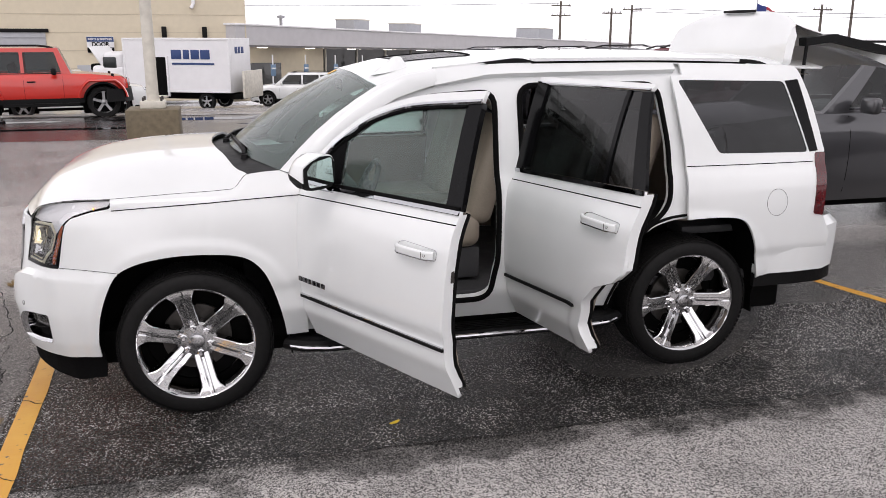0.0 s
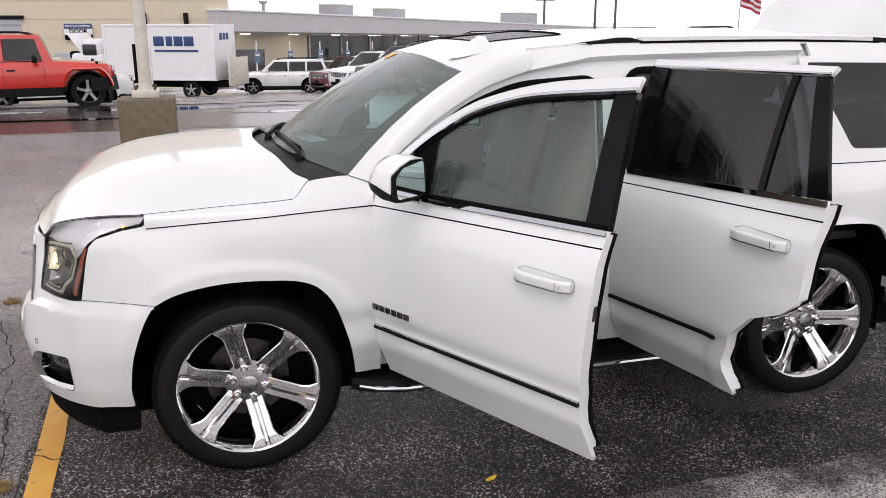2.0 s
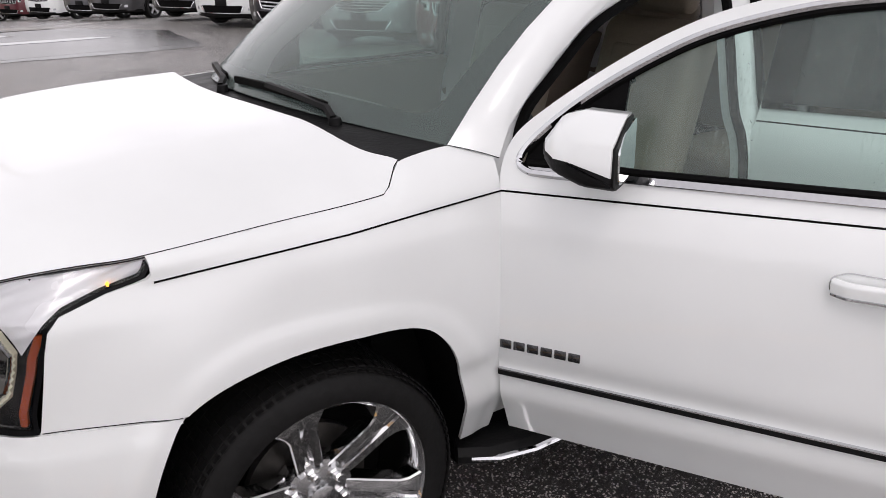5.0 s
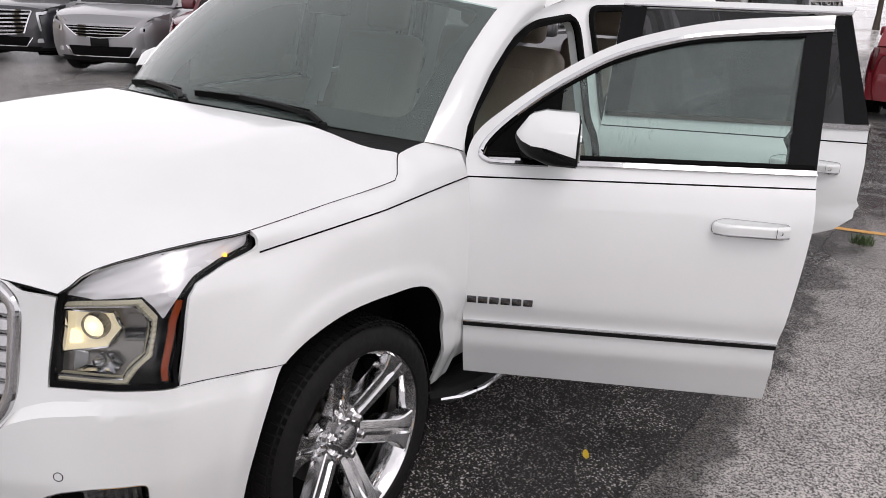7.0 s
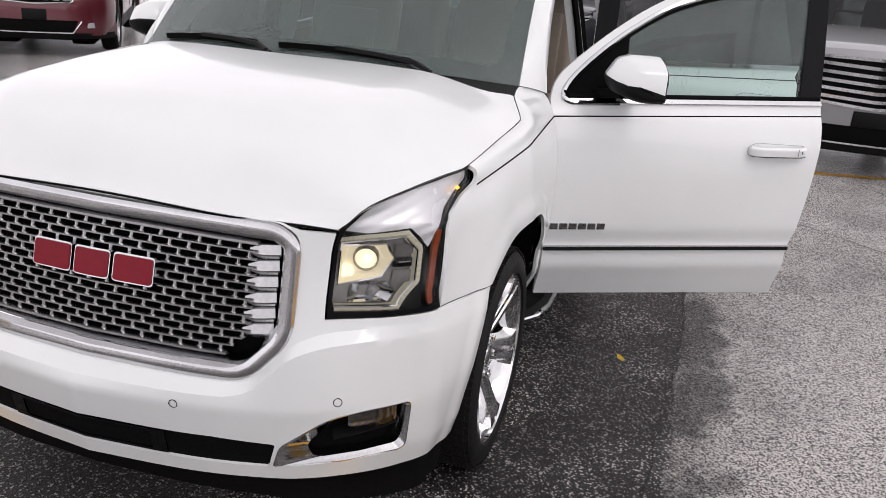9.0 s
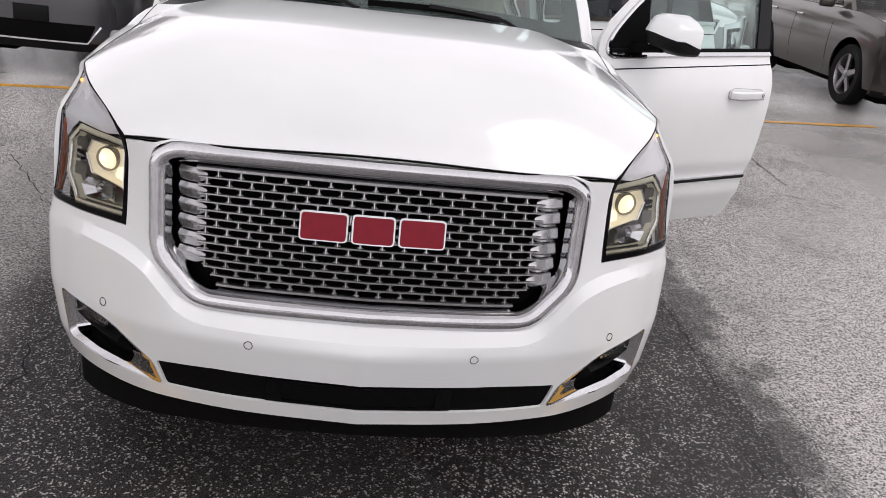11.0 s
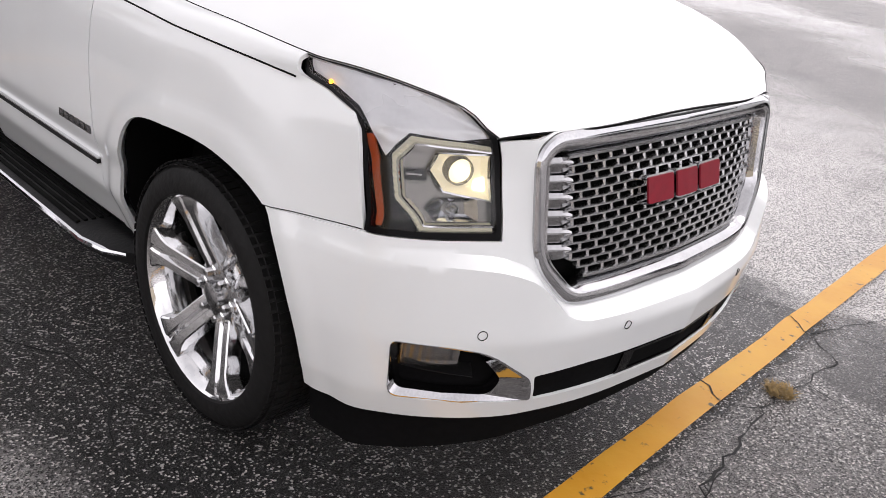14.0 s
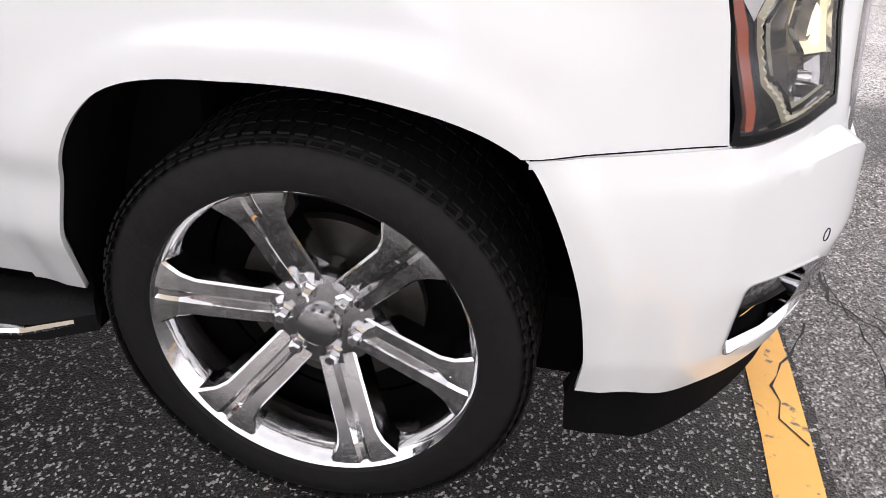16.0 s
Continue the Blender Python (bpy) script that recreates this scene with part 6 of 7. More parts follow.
        for sg in (-1, 1):
            if grille == "large":
                hl = [(0.72, hood_z - 0.46), (0.66, hood_z - 0.13), (0.88, hood_z - 0.09), (0.95, hood_z - 0.13), (0.86, hood_z - 0.46)]
            else:
                hl = [(g1 + 0.05, gz0 + 0.06), (g1 + 0.05, gz1 - 0.01), (0.93, gz1 + 0.03), (0.96, gz1 - 0.02), (0.90, gz0 + 0.07)]
            hl = np.array(rounded(hl, 0.02, 3)) * (sg, 1)
            hl = hl if sg > 0 else hl[::-1]
            lamp = part("headlamp", panel(lambda k, z: fr(k, z, 0.008), hl, [], 0.04, c), LAMPWHITE, v, "clear headlamp", thick=0.004)
            mid = hl.mean(0)
            part("lamp_dark_inset", panel(lambda k, z: fr(k, z, 0.013), mid + (hl - mid) * (0.72, 0.62), [], 0.03, c), GLOSSBLACK, lamp, thick=0.003)
            part("lamp_element", panel(lambda k, z: fr(k, z, 0.017), mid + (hl - mid) * (0.3, 0.36), [], 0.03, c), LAMPWHITE, lamp, thick=0.003)
            fo = np.array(rounded([(0.66, lo + 0.10), (0.86, lo + 0.11), (0.85, lo + 0.18), (0.68, lo + 0.17)], 0.02, 3)) * (sg, 1)
            part("fog_lamp", panel(lambda k, z: fr(k, z, 0.008), fo if sg > 0 else fo[::-1], [], 0.04, c), LAMPWHITE, v, thick=0.004)
    for sg in (-1, 1):
        part("tail_lamp", box((0.08, 0.09, 0.34), (L - 0.06, sg * hw * 0.84, belt - 0.17), 0.02), REDLENS, v)
    part("number_plate", box((0.012, 0.3, 0.14), (-0.125 if boxy else -0.108, 0, lo + 0.27), 0.004), BLACK, v)
    # cabin
    cw, rr = hood, L - 0.08
    zr = H - 0.03

    def cab(sg):
        def f(x, t):
            z = belt + 0.02 + (zr - belt - 0.02) * t
            return x, sg * (plan(x) * 0.90 - (0.17 if not boxy else 0.09) * t ** 1.3), z
        return f

    rk, bk = rake, back
    cabin_out = [(cw, 0.0), (cw + rk, 1.0), (rr - bk, 1.0), (rr, 0.0)]
    e = 0.09
    w_out = [(cw + rk * 0.16 + 0.20, 0.1), (cw + rk * 0.86 + 0.13, 0.86), (rr - bk * 0.86 - 0.14, 0.86), (rr - 0.16, 0.1)]
    xa, xb, xc, xd = w_out[0][0], w_out[1][0], w_out[2][0], w_out[3][0]
    cuts = [xb + (xc - xb) * k for k in (0.30, 0.68)]
    for sg in (-1, 1):
        wins = [rounded([w_out[0], w_out[1], (cuts[0] - 0.04, 0.86), (cuts[0] - 0.04, 0.1)], 0.03),
                rounded([(cuts[0] + 0.04, 0.1), (cuts[0] + 0.04, 0.86), (cuts[1] - 0.04, 0.86), (cuts[1] - 0.04, 0.1)], 0.03),
                rounded([(cuts[1] + 0.04, 0.1), (cuts[1] + 0.04, 0.86), w_out[2], w_out[3]], 0.03)]
        part("cabin_side", panel(cab(sg), cabin_out, wins, 0.05, c), mat, v, thick=0.03)
        for wn_ in wins:
            part("side_window", panel(lambda x, t, sg=sg: tuple(a - (0, sg * 0.012, 0)[i] for i, a in enumerate(cab(sg)(x, t))), wn_, [], 0.15, c), GLASSDARK, v)
        part("window_line", sweep(on_surface(cab(sg), [(x, 0.07) for x in np.linspace(xa, xd, 8)]), strip(0.012, 0.02)), CHROME if not boxy else BLACK, v)
        part("door_gap", sweep(on_surface(flank(sg), [(cuts[0], z) for z in np.linspace(lo + 0.1, belt, 6)]), ring(0.004, 5), False, (0, 1, 0)), SEAL, v)
        part("door_gap", sweep(on_surface(flank(sg), [(xa - 0.02, z) for z in np.linspace(lo + 0.1, belt, 6)]), ring(0.004, 5), False, (0, 1, 0)), SEAL, v)
        for xh in (cuts[0] - 0.18, cuts[1] - 0.18):
            hx, hy, hz = on_surface(flank(sg), [(xh, belt - 0.14)])[0]
            part("door_handle", box((0.2, 0.03, 0.035), (hx, hy + sg * 0.015, hz), 0.01), CHROME if not boxy else BLACK, v)
        part("mirror", box((0.12, 0.22, 0.17), (cw + 0.42, sg * (hw + 0.08), belt + 0.12), 0.04, seg=3), mat if not boxy else BLACK, v)
        if rails:
            part("roof_rail", sweep([(x, sg * hw * 0.66, H + h) for x, h in zip(np.linspace(cw + rk + 0.1, rr - bk - 0.1, 8), (-0.02, 0.03, 0.03, 0.03, 0.03, 0.03, 0.03, -0.02))], strip(0.035, 0.03)), BLACK, v)
    roof_y = lambda x: plan(x) * 0.90 - (0.17 if not boxy else 0.09)
    part("roof", panel(lambda x, k: (x, k * roof_y(x), zr + 0.03 * (1 - np.abs(k) ** 3)), [(cw + rk, -1), (rr - bk, -1), (rr - bk, 1), (cw + rk, 1)], [], 0.15, (L / 2, 0, 0)), mat, v, thick=0.02)
    if boxy:
        for sg in (-1, 1):
            for cx in (axle, axle + base):
                arc = [(cx + (ar + 0.05) * 1.12 * math.cos(a), sg * (hw - 0.02), wheel_r + 0.06 + (ar + 0.02) * min(1.0, 1.18 * math.sin(a))) for a in np.linspace(0.12, math.pi - 0.12, 14)]
                part("fender_flare", sweep(arc, [(-0.13, -0.02), (0.09, -0.03), (0.11, 0.0), (0.06, 0.025), (-0.13, 0.035)], False, (0, 0, 1)), mat, v)
            part("hood_latch", box((0.07, 0.03, 0.14), (0.35, sg * (float(plan(0.35)) * 0.9), hood_z - 0.03), 0.01), BLACK, v)
            part("side_step", sweep([(axle + ar + 0.1, sg * hw * 0.98, lo - 0.03), (axle + base - ar - 0.1, sg * hw * 0.98, lo - 0.03)], strip(0.1, 0.07)), BLACK, v)
    screen = lambda t, k: (cw + rk * t - 0.05 * (1 - k * k) * 1.0, k * (plan(cw + rk * t) * 0.90 - (0.17 if not boxy else 0.09) * t ** 1.3), belt + 0.02 + (zr - belt - 0.02) * t)
    part("windshield", panel(screen, rounded([(0.04, -0.93), (0.96, -0.93), (0.96, 0.93), (0.04, 0.93)], 0.04), [], 0.1, c), GLASSDARK, v, "windshield")
    part("windshield_frame", panel(screen, [(0, -1), (1, -1), (1, 1), (0, 1)], [rounded([(0.04, -0.93), (0.96, -0.93), (0.96, 0.93), (0.04, 0.93)], 0.04)], 0.05, c), mat, v, thick=0.02)
    rear = lambda t, k: (rr - bk * t + 0.02 * (1 - k * k), k * (plan(rr - bk * t) * 0.90 - (0.17 if not boxy else 0.09) * t ** 1.3), belt + 0.02 + (zr - belt - 0.02) * t)
    part("rear_window", panel(rear, rounded([(0.1, -0.85), (0.88, -0.85), (0.88, 0.85), (0.1, 0.85)], 0.05), [], 0.15, c), GLASSDARK, v)
    part("rear_frame", panel(rear, [(0, -1), (1, -1), (1, 1), (0, 1)], [rounded([(0.1, -0.85), (0.88, -0.85), (0.88, 0.85), (0.1, 0.85)], 0.05)], 0.06, c), mat, v, thick=0.02)
    part("dashboard", box((0.5, W * 0.75, 0.25), (cw + 0.35, 0, belt - 0.08), 0.05), DASH, v)
    for y in (-0.4, 0.4):
        part("seat", box((0.18, 0.5, 0.75), (cw + 1.35, y, belt - 0.05), 0.07, Matrix.Rotation(0.25, 3, "Y")), DASH, v)
    return v


def facing(x, y, hx, hy, z=0.0):
    """A pose whose nose is at x, y and looks along hx, hy."""
    return Matrix.Translation((x, y, z)) @ Matrix.Rotation(math.atan2(-hy, -hx), 4, "Z")


P_GREY = paint("dark_grey_metallic", (0.06, 0.06, 0.065), 0.6)
P_SILVER = paint("silver_metallic", (0.27, 0.27, 0.28), 0.6)
P_BRONZE = paint("bronze_grey_metallic", (0.06, 0.052, 0.045), 0.6)
P_RED = paint("orange_red_paint", (0.60, 0.024, 0.013))
P_MAROON = paint("maroon_paint", (0.11, 0.012, 0.02), 0.3)
P_BLACK = paint("black_paint", (0.012, 0.013, 0.018))
P_CHERRY = paint("cherry_red_paint", (0.25, 0.012, 0.02), 0.2)

make_vehicle("suv", "dark grey sport utility vehicle with unlit lamps, parked behind", facing(4.95, 3.05, -1, 0.0), P_GREY, 5.27, 2.0, 1.92, 1.35, 1.18, 1.2, 0.39, 0.95, 3.13, 0.75, 0.3, False, "bars")
make_vehicle("suv", "silver sport utility vehicle parked facing the open doors", facing(5.75, -2.98, -1, 0.0), P_SILVER, 5.3, 2.03, 1.93, 1.35, 1.2, 1.22, 0.4, 0.95, 3.07, 0.75, 0.3, False, "large", upright=True)
make_vehicle("suv", "bronze-grey sport utility vehicle with tall chrome grille", facing(7.2, -7.5, -1, 0.04), P_BRONZE, 5.18, 2.06, 1.89, 1.35, 1.2, 1.2, 0.41, 0.98, 2.95, 0.72, 0.25, False, "large", upright=True)
make_vehicle("suv", "cherry red crossover seen from behind", facing(17.0, -1.3, 1, 0.02), P_CHERRY, 4.65, 1.84, 1.66, 1.15, 1.02, 1.08, 0.35, 0.9, 2.72, 0.8, 0.45, True, "bars")
make_vehicle("suv", "white sport utility vehicle parked on the next yellow line", facing(-0.98, -5.75, 1, 0.0), WHITE, 4.9, 1.96, 1.78, 1.25, 1.08, 1.1, 0.38, 0.92, 2.9, 0.75, 0.3, False, "bars")
make_vehicle("suv", "black sport utility vehicle parked in the next row", facing(9.6, 1.0, -1, 0.0), P_BLACK, 4.9, 1.96, 1.8, 1.25, 1.1, 1.12, 0.38, 0.92, 2.9)
# the angled row towards the building
row = [(-1, "maroon sport utility vehicle with seven-slot grille", P_MAROON, "slots", 1.8, 4.9), (0, "silver minivan with dark grille", P_SILVER, "none", 1.77, 5.17), (1, "black crossover with chrome-framed grille", P_BLACK, "large", 1.75, 4.9), (2, "white sport utility vehicle with dark lower intake", WHITE, "slots", 1.76, 4.8),
       (3, "black sport utility vehicle in a row", P_BLACK, "bars", 1.75, 4.8), (5, "dark grey sport utility vehicle in a row", P_GREY, "slots", 1.75, 4.8), (6, "charcoal sport utility vehicle in a row", P_GREY, "slots", 1.76, 4.8), (8, "white sport utility vehicle with black trim", WHITE, "slots", 1.76, 4.8), (10, "maroon sport utility vehicle in a row", P_MAROON, "slots", 1.76, 4.8), (12, "white crossover at the end of a row", WHITE, "bars", 1.7, 4.7)]
for k, lab, m, g, h, ln in row:
    x, y = 6.5 - 0.1 * k, 10.0 + 2.85 * k
    make_vehicle("minivan" if "minivan" in lab else "suv", lab, facing(x, y, -0.84, -0.54, float(ground_z(x, y))), m, ln, 1.96, h, 1.05 if "minivan" in lab else 1.25, 1.02 if "minivan" in lab else 1.06, 1.08, 0.36, 0.95, 3.0, 1.05 if "minivan" in lab else 0.75, 0.35, "minivan" not in lab, g, group="row of parked cars")
make_vehicle("suv", "white sport utility vehicle with black roof, side on", facing(1.65, 42.0, -1, 0.15, -1.85), WHITE, 4.9, 1.97, 1.78, 1.25, 1.06, 1.1, 0.38, 0.9, 2.96, group="row of parked cars")
make_vehicle("off_roader", "orange-red four-door off-roader with dark windows", facing(-2.47, 19.6, 0.985, 0.17, -0.2), P_RED, 4.6, 1.88, 1.85, 1.35, 1.12, 1.12, 0.42, 0.62, 3.0, 0.28, 0.08, True, "slots", True, False)
make_vehicle("sedan", "white sedan beside the orange-red off-roader", facing(-2.4, 24.6, 0.985, 0.17, -0.6), WHITE, 4.7, 1.85, 1.45, 1.15, 0.95, 0.98, 0.34, 0.9, 2.8, 0.8, 0.5, False, "bars", rails=False)

# ---------- buildings, trucks, poles ----------
TAN = solid("tan_block_wall", (0.62, 0.55, 0.42), 0.85, 0, 0.06, 3, 0.1)
PANEL = solid("pale_grey_fascia", (0.5, 0.49, 0.5), 0.45, 0.2, 0.08, 2)
DARKGLASS = solid("showroom_glass", (0.03, 0.032, 0.03), 0.06, 0, 0.3, 1)
SHUTTER = solid("grey_shutter", (0.36, 0.37, 0.39), 0.5, 0.2, 0.1, 4)
TRUCKWHITE = solid("white_truck_panel", (0.74, 0.74, 0.75), 0.4, 0, 0.05, 3)
BLUE = solid("blue_sign", (0.02, 0.05, 0.16), 0.5)
SIGNWHITE = solid("white_sign", (0.75, 0.75, 0.76), 0.5)
CONCRETE = solid("stained_concrete", (0.15, 0.122, 0.08), 0.85, 0, 0.35, 9, 0.5)
STEEL = solid("rusty_pale_pole", (0.6, 0.57, 0.5), 0.55, 0.1, 0.22, 7)
WOOD = solid("weathered_pole_wood", (0.12, 0.1, 0.085), 0.85, 0, 0.25, 20)
LEAF = solid("autumn_leaves", (0.12, 0.09, 0.03), 0.7, 0, 0.5, 3)
BARK = solid("bark", (0.09, 0.075, 0.06), 0.9, 0, 0.3, 20, 0.4)


def words(text, size, at, parent, mat, rot, name="lettering", bold=0.02):
    cu = bpy.data.curves.new(name, "FONT")
    cu.body, cu.size, cu.extrude, cu.offset = text, size, 0.01, bold * size
    cu.align_x, cu.align_y = "CENTER", "CENTER"
    o = new(name, cu)
    cu.materials.append(mat)
    o.parent = parent
    o.matrix_basis = Matrix.Translation(at) @ rot
    return o


UPRIGHT = Matrix.Rotation(math.pi / 2, 4, "X")
hall = thing("warehouse", Matrix.Translation((0.2, 52, -2.3)), "tall tan block-walled warehouse with a roll-up door", "building")
part("wall", box((46, 12, 14.5), (-21.45, 6, 7.25), 0.05), TAN, hall, smooth=False)
for k in range(12):
    part("wall_joint", box((46, 0.03, 0.03), (-21.45, -0.005, 1.0 + k * 1.1), 0), solid("mortar", (0.5, 0.44, 0.34), 0.9), hall, smooth=False)
door = part("rollup_door", box((4.6, 0.1, 4.2), (-12.85, -0.03, 2.2), 0.02), SHUTTER, hall, "grey roll-up door in a dark frame")
for k in range(9):
    part("slat", box((4.5, 0.05, 0.03), (-12.85, -0.1, 0.3 + k * 0.46), 0), solid("slat_grey", (0.28, 0.29, 0.3), 0.5), door, smooth=False)
part("door_head", box((5.0, 0.2, 0.22), (-12.85, -0.06, 4.4), 0.02), BLACK, hall)
part("lower_door", box((2.6, 0.12, 2.3), (-7.6, -0.04, 1.15), 0.02), SHUTTER, hall)
for x in (-2.35, 0.13):
    part("wall_light", box((0.3, 0.25, 0.75), (x - 1.2, -0.12, 4.3), 0.04), BLACK, hall, "dark wall lamp")
part("downpipe", sweep([(-1.65, -0.12, 9), (-1.65, -0.12, 6.1), (-1.8, -0.2, 5.8)], ring(0.12, 8)), SIGNWHITE, hall)
sign = thing("sign", Matrix.Translation((-7.2, 51.85, 1.25)) @ Matrix.Diagonal((0.78, 1, 0.84, 1)), "white, blue and black sign with bold capital lettering", "sign")
part("board", box((2.05, 0.06, 1.2), (0, 0, 0), 0.01), SIGNWHITE, sign)
part("blue_band", box((2.03, 0.02, 0.36), (0, -0.04, 0.40), 0), BLUE, sign)
part("black_band", box((2.03, 0.02, 0.38), (0, -0.04, -0.39), 0), SEAL, sign)
words("PARTS & SHIPPING", 0.22, (0, -0.06, 0.40), sign, SIGNWHITE, UPRIGHT)
words("DOOR", 0.44, (0, -0.045, 0.02), sign, SEAL, UPRIGHT)
words("ONLY", 0.42, (0.3, -0.06, -0.39), sign, SIGNWHITE, UPRIGHT)

# the low showroom runs back at an angle
show = thing("showroom", Matrix.Translation((0.7, 51.6, -2.55)) @ Matrix.Rotation(radians(45.4), 4, "Z") @ Matrix.Rotation(radians(1.35), 4, "Y"), "low car showroom with pale fascia and glass front", "building")
part("fascia", box((82, 6, 1.28), (41, 2.6, 4.42), 0.04), PANEL, show, "pale grey metal fascia", smooth=False)
part("fascia_edge", box((82.2, 6.2, 0.12), (41, 2.6, 5.10), 0.03), SIGNWHITE, show, smooth=False)
part("soffit", box((82, 5, 0.1), (41, 2.8, 3.72), 0), PANEL, show, smooth=False)
part("glass_front", box((70, 0.1, 3.7), (47, 2.0, 1.85), 0), DARKGLASS, show, "dark showroom glass", smooth=False)
part("tan_wall", box((11.5, 0.5, 3.7), (6, 2.0, 1.85), 0.02), TAN, show, smooth=False)
part("tan_window", box((5, 0.12, 2.0), (4.2, 1.72, 1.6), 0.02), DARKGLASS, show)
for k in range(17):
    part("mullion", box((0.12, 0.16, 3.7), (12.2 + k * 4.2, 1.92, 1.85), 0.01), STEEL, show, smooth=False)
for k in range(26):
    part("soffit_light", box((0.5, 0.5, 0.05), (4 + k * 2.6, 1.0 + (k % 2) * 1.2, 3.65), 0.01), lamp_mat("soffit_lamp", (1.0, 0.95, 0.85), 3.0), show)
for x, y, w, d, h in ((18.7, 4, 2.2, 2.0, 0.95), (27, 4, 2.6, 2.0, 0.9), (56.8, 4, 4.5, 3, 1.35)):
    u = thing("rooftop_unit", show.matrix_basis @ Matrix.Translation((x, y, 5.14)), "grey rooftop air unit", "air unit", "rooftop units")
    part("casing", box((w, d, h), (0, 0, h / 2), 0.05), SHUTTER, u)
    part("lid", box((w + 0.1, d + 0.1, 0.1), (0, 0, h), 0.03), STEEL, u)
vent = thing("roof_vent", show.matrix_basis @ Matrix.Translation((9.5, 4, 5.14)), "small mushroom roof vent", "vent")
part("stack", lathe([(0.12, 0), (0.12, 0.7), (0.3, 0.75), (0.3, 0.9), (0, 0.95)], 14, "z"), SHUTTER, vent)
for k in range(7):
    ps = thing("parking_sign", show.matrix_basis @ Matrix.Translation((2.2 + k * 3.4, -1.5, 0)), "small blue sign on a thin white post", "sign", "signs along the showroom")
    part("post", sweep([(0, 0, 0), (0, 0, 3.2)], ring(0.05, 8)), SIGNWHITE, ps)
    part("plate", box((0.5, 0.04, 0.75), (0, -0.05, 2.2), 0.02), solid("sign_blue", (0.12, 0.2, 0.3), 0.5), ps)
    part("plate_bar", box((0.4, 0.02, 0.1), (0, -0.08, 2.32), 0), SIGNWHITE, ps)


def make_truck(at, turn, label, sided=True):
    t = thing("box_truck", Matrix.Translation(at) @ Matrix.Rotation(turn, 4, "Z"), label, "truck", "box trucks")
    part("cargo_box", box((5.3, 2.3, 2.45), (2.65, 0, 2.05), 0.03), TRUCKWHITE, t, "white panelled cargo box", smooth=False)
    for z in (0.86, 3.24):
        part("box_rail", box((5.34, 2.36, 0.09), (2.65, 0, z), 0.02), SIGNWHITE, t)
    for x in (0.02, 5.28):
        part("corner_post", box((0.09, 2.36, 2.45), (x, 0, 2.05), 0.02), SIGNWHITE, t)
    d = part("side_door", box((0.75, 0.06, 1.75), (1.75, -1.16, 1.55), 0.02), SEAL, t, "open dark side doorway")
    part("door_post", box((0.1, 0.09, 1.85), (2.2, -1.17, 1.55), 0.02), SIGNWHITE, t)
    part("door_step", box((0.75, 0.2, 0.1), (1.75, -1.2, 0.62), 0.01), STEEL, t)
    # unlettered blue blocks where a company sign stands
    for k, (x, w) in enumerate(((2.68, 0.5), (3.18, 0.3), (3.62, 0.42), (4.12, 0.46))):
        part("sign_block", box((w, 0.02, 0.42), (x, -1.165, 2.55), 0.005), BLUE, t, "plain blue block")
    part("sign_bar", box((2.1, 0.02, 0.09), (3.5, -1.165, 2.13), 0.0), BLUE, t)
    for k, (y, w) in enumerate(((-0.45, 0.3), (-0.1, 0.25), (0.25, 0.28))):
        part("sign_block", box((0.02, w, 0.3), (5.335, y, 2.75), 0.004), BLUE, t)
    part("rear_shutter", box((0.03, 1.95, 2.1), (5.32, 0, 1.98), 0.01), TRUCKWHITE, t)
    part("cab", box((1.7, 2.0, 1.5), (-1.0, 0, 1.25), 0.2, seg=4), TRUCKWHITE, t)
    part("cab_roof", box((1.1, 1.95, 0.9), (-0.75, 0, 2.2), 0.25, seg=4), TRUCKWHITE, t)
    part("cab_window", box((0.75, 2.02, 0.55), (-0.85, 0, 2.15), 0.1), GLASSDARK, t)
    part("raised_hood", box((0.1, 1.7, 1.3), (-1.6, 0, 2.35), 0.05, Matrix.Rotation(-0.6, 3, "Y")), TRUCKWHITE, t, "white engine cover tipped open")
    part("engine_bay", box((0.9, 1.5, 0.35), (-1.6, 0, 1.9), 0.1), SEAL, t)
    part("chassis", box((6.6, 0.9, 0.3), (2.0, 0, 0.62), 0.02), SEAL, t)
    part("tail_lift", box((0.12, 2.1, 1.25), (5.9, 0, 1.2), 0.02), STEEL, t, "folded grey tail lift")
    part("lift_arm", box((0.5, 1.9, 0.2), (5.5, 0, 0.62), 0.02), SEAL, t)
    for x in (-1.1, 4.0):
        for sg in (-1, 1):
            vehicle_wheel(t, (x, sg * 0.95, 0.4), 0.4, sg)
    return t


make_truck((-3.85, 38.2, -1.52), radians(-25), "white box truck with blue sign blocks and open side door")

block = thing("lamp_post", Matrix.Translation((-1.02, 10.25, -0.05)), "pale steel lamp post on a tall stained concrete block", "lamp post")
part("concrete_block", box((0.88, 0.88, 0.80), (0, 0, 0.39), 0.025), CONCRETE, block, "stained brown concrete block")
part("base_plate", box((0.42, 0.42, 0.13), (0, 0, 0.855), 0.02), STEEL, block)
part("pole", lathe([(0.105, 0.9), (0.10, 1.4), (0.085, 9.0), (0, 9.0)], 20, "z"), STEEL, block, "pale rust-streaked pole")
for a in range(4):
    part("bolt", lathe([(0, 0.99), (0.02, 0.985), (0.02, 0.9)], 6, "z", (0.15 * (1 if a % 2 else -1), 0.15 * (1 if a > 1 else -1), 0)), DARKMETAL, block)
drum = thing("lamp_post", Matrix.Translation((17.5, -20.5, -0.2)), "lamp post on a round brown concrete base", "lamp post")
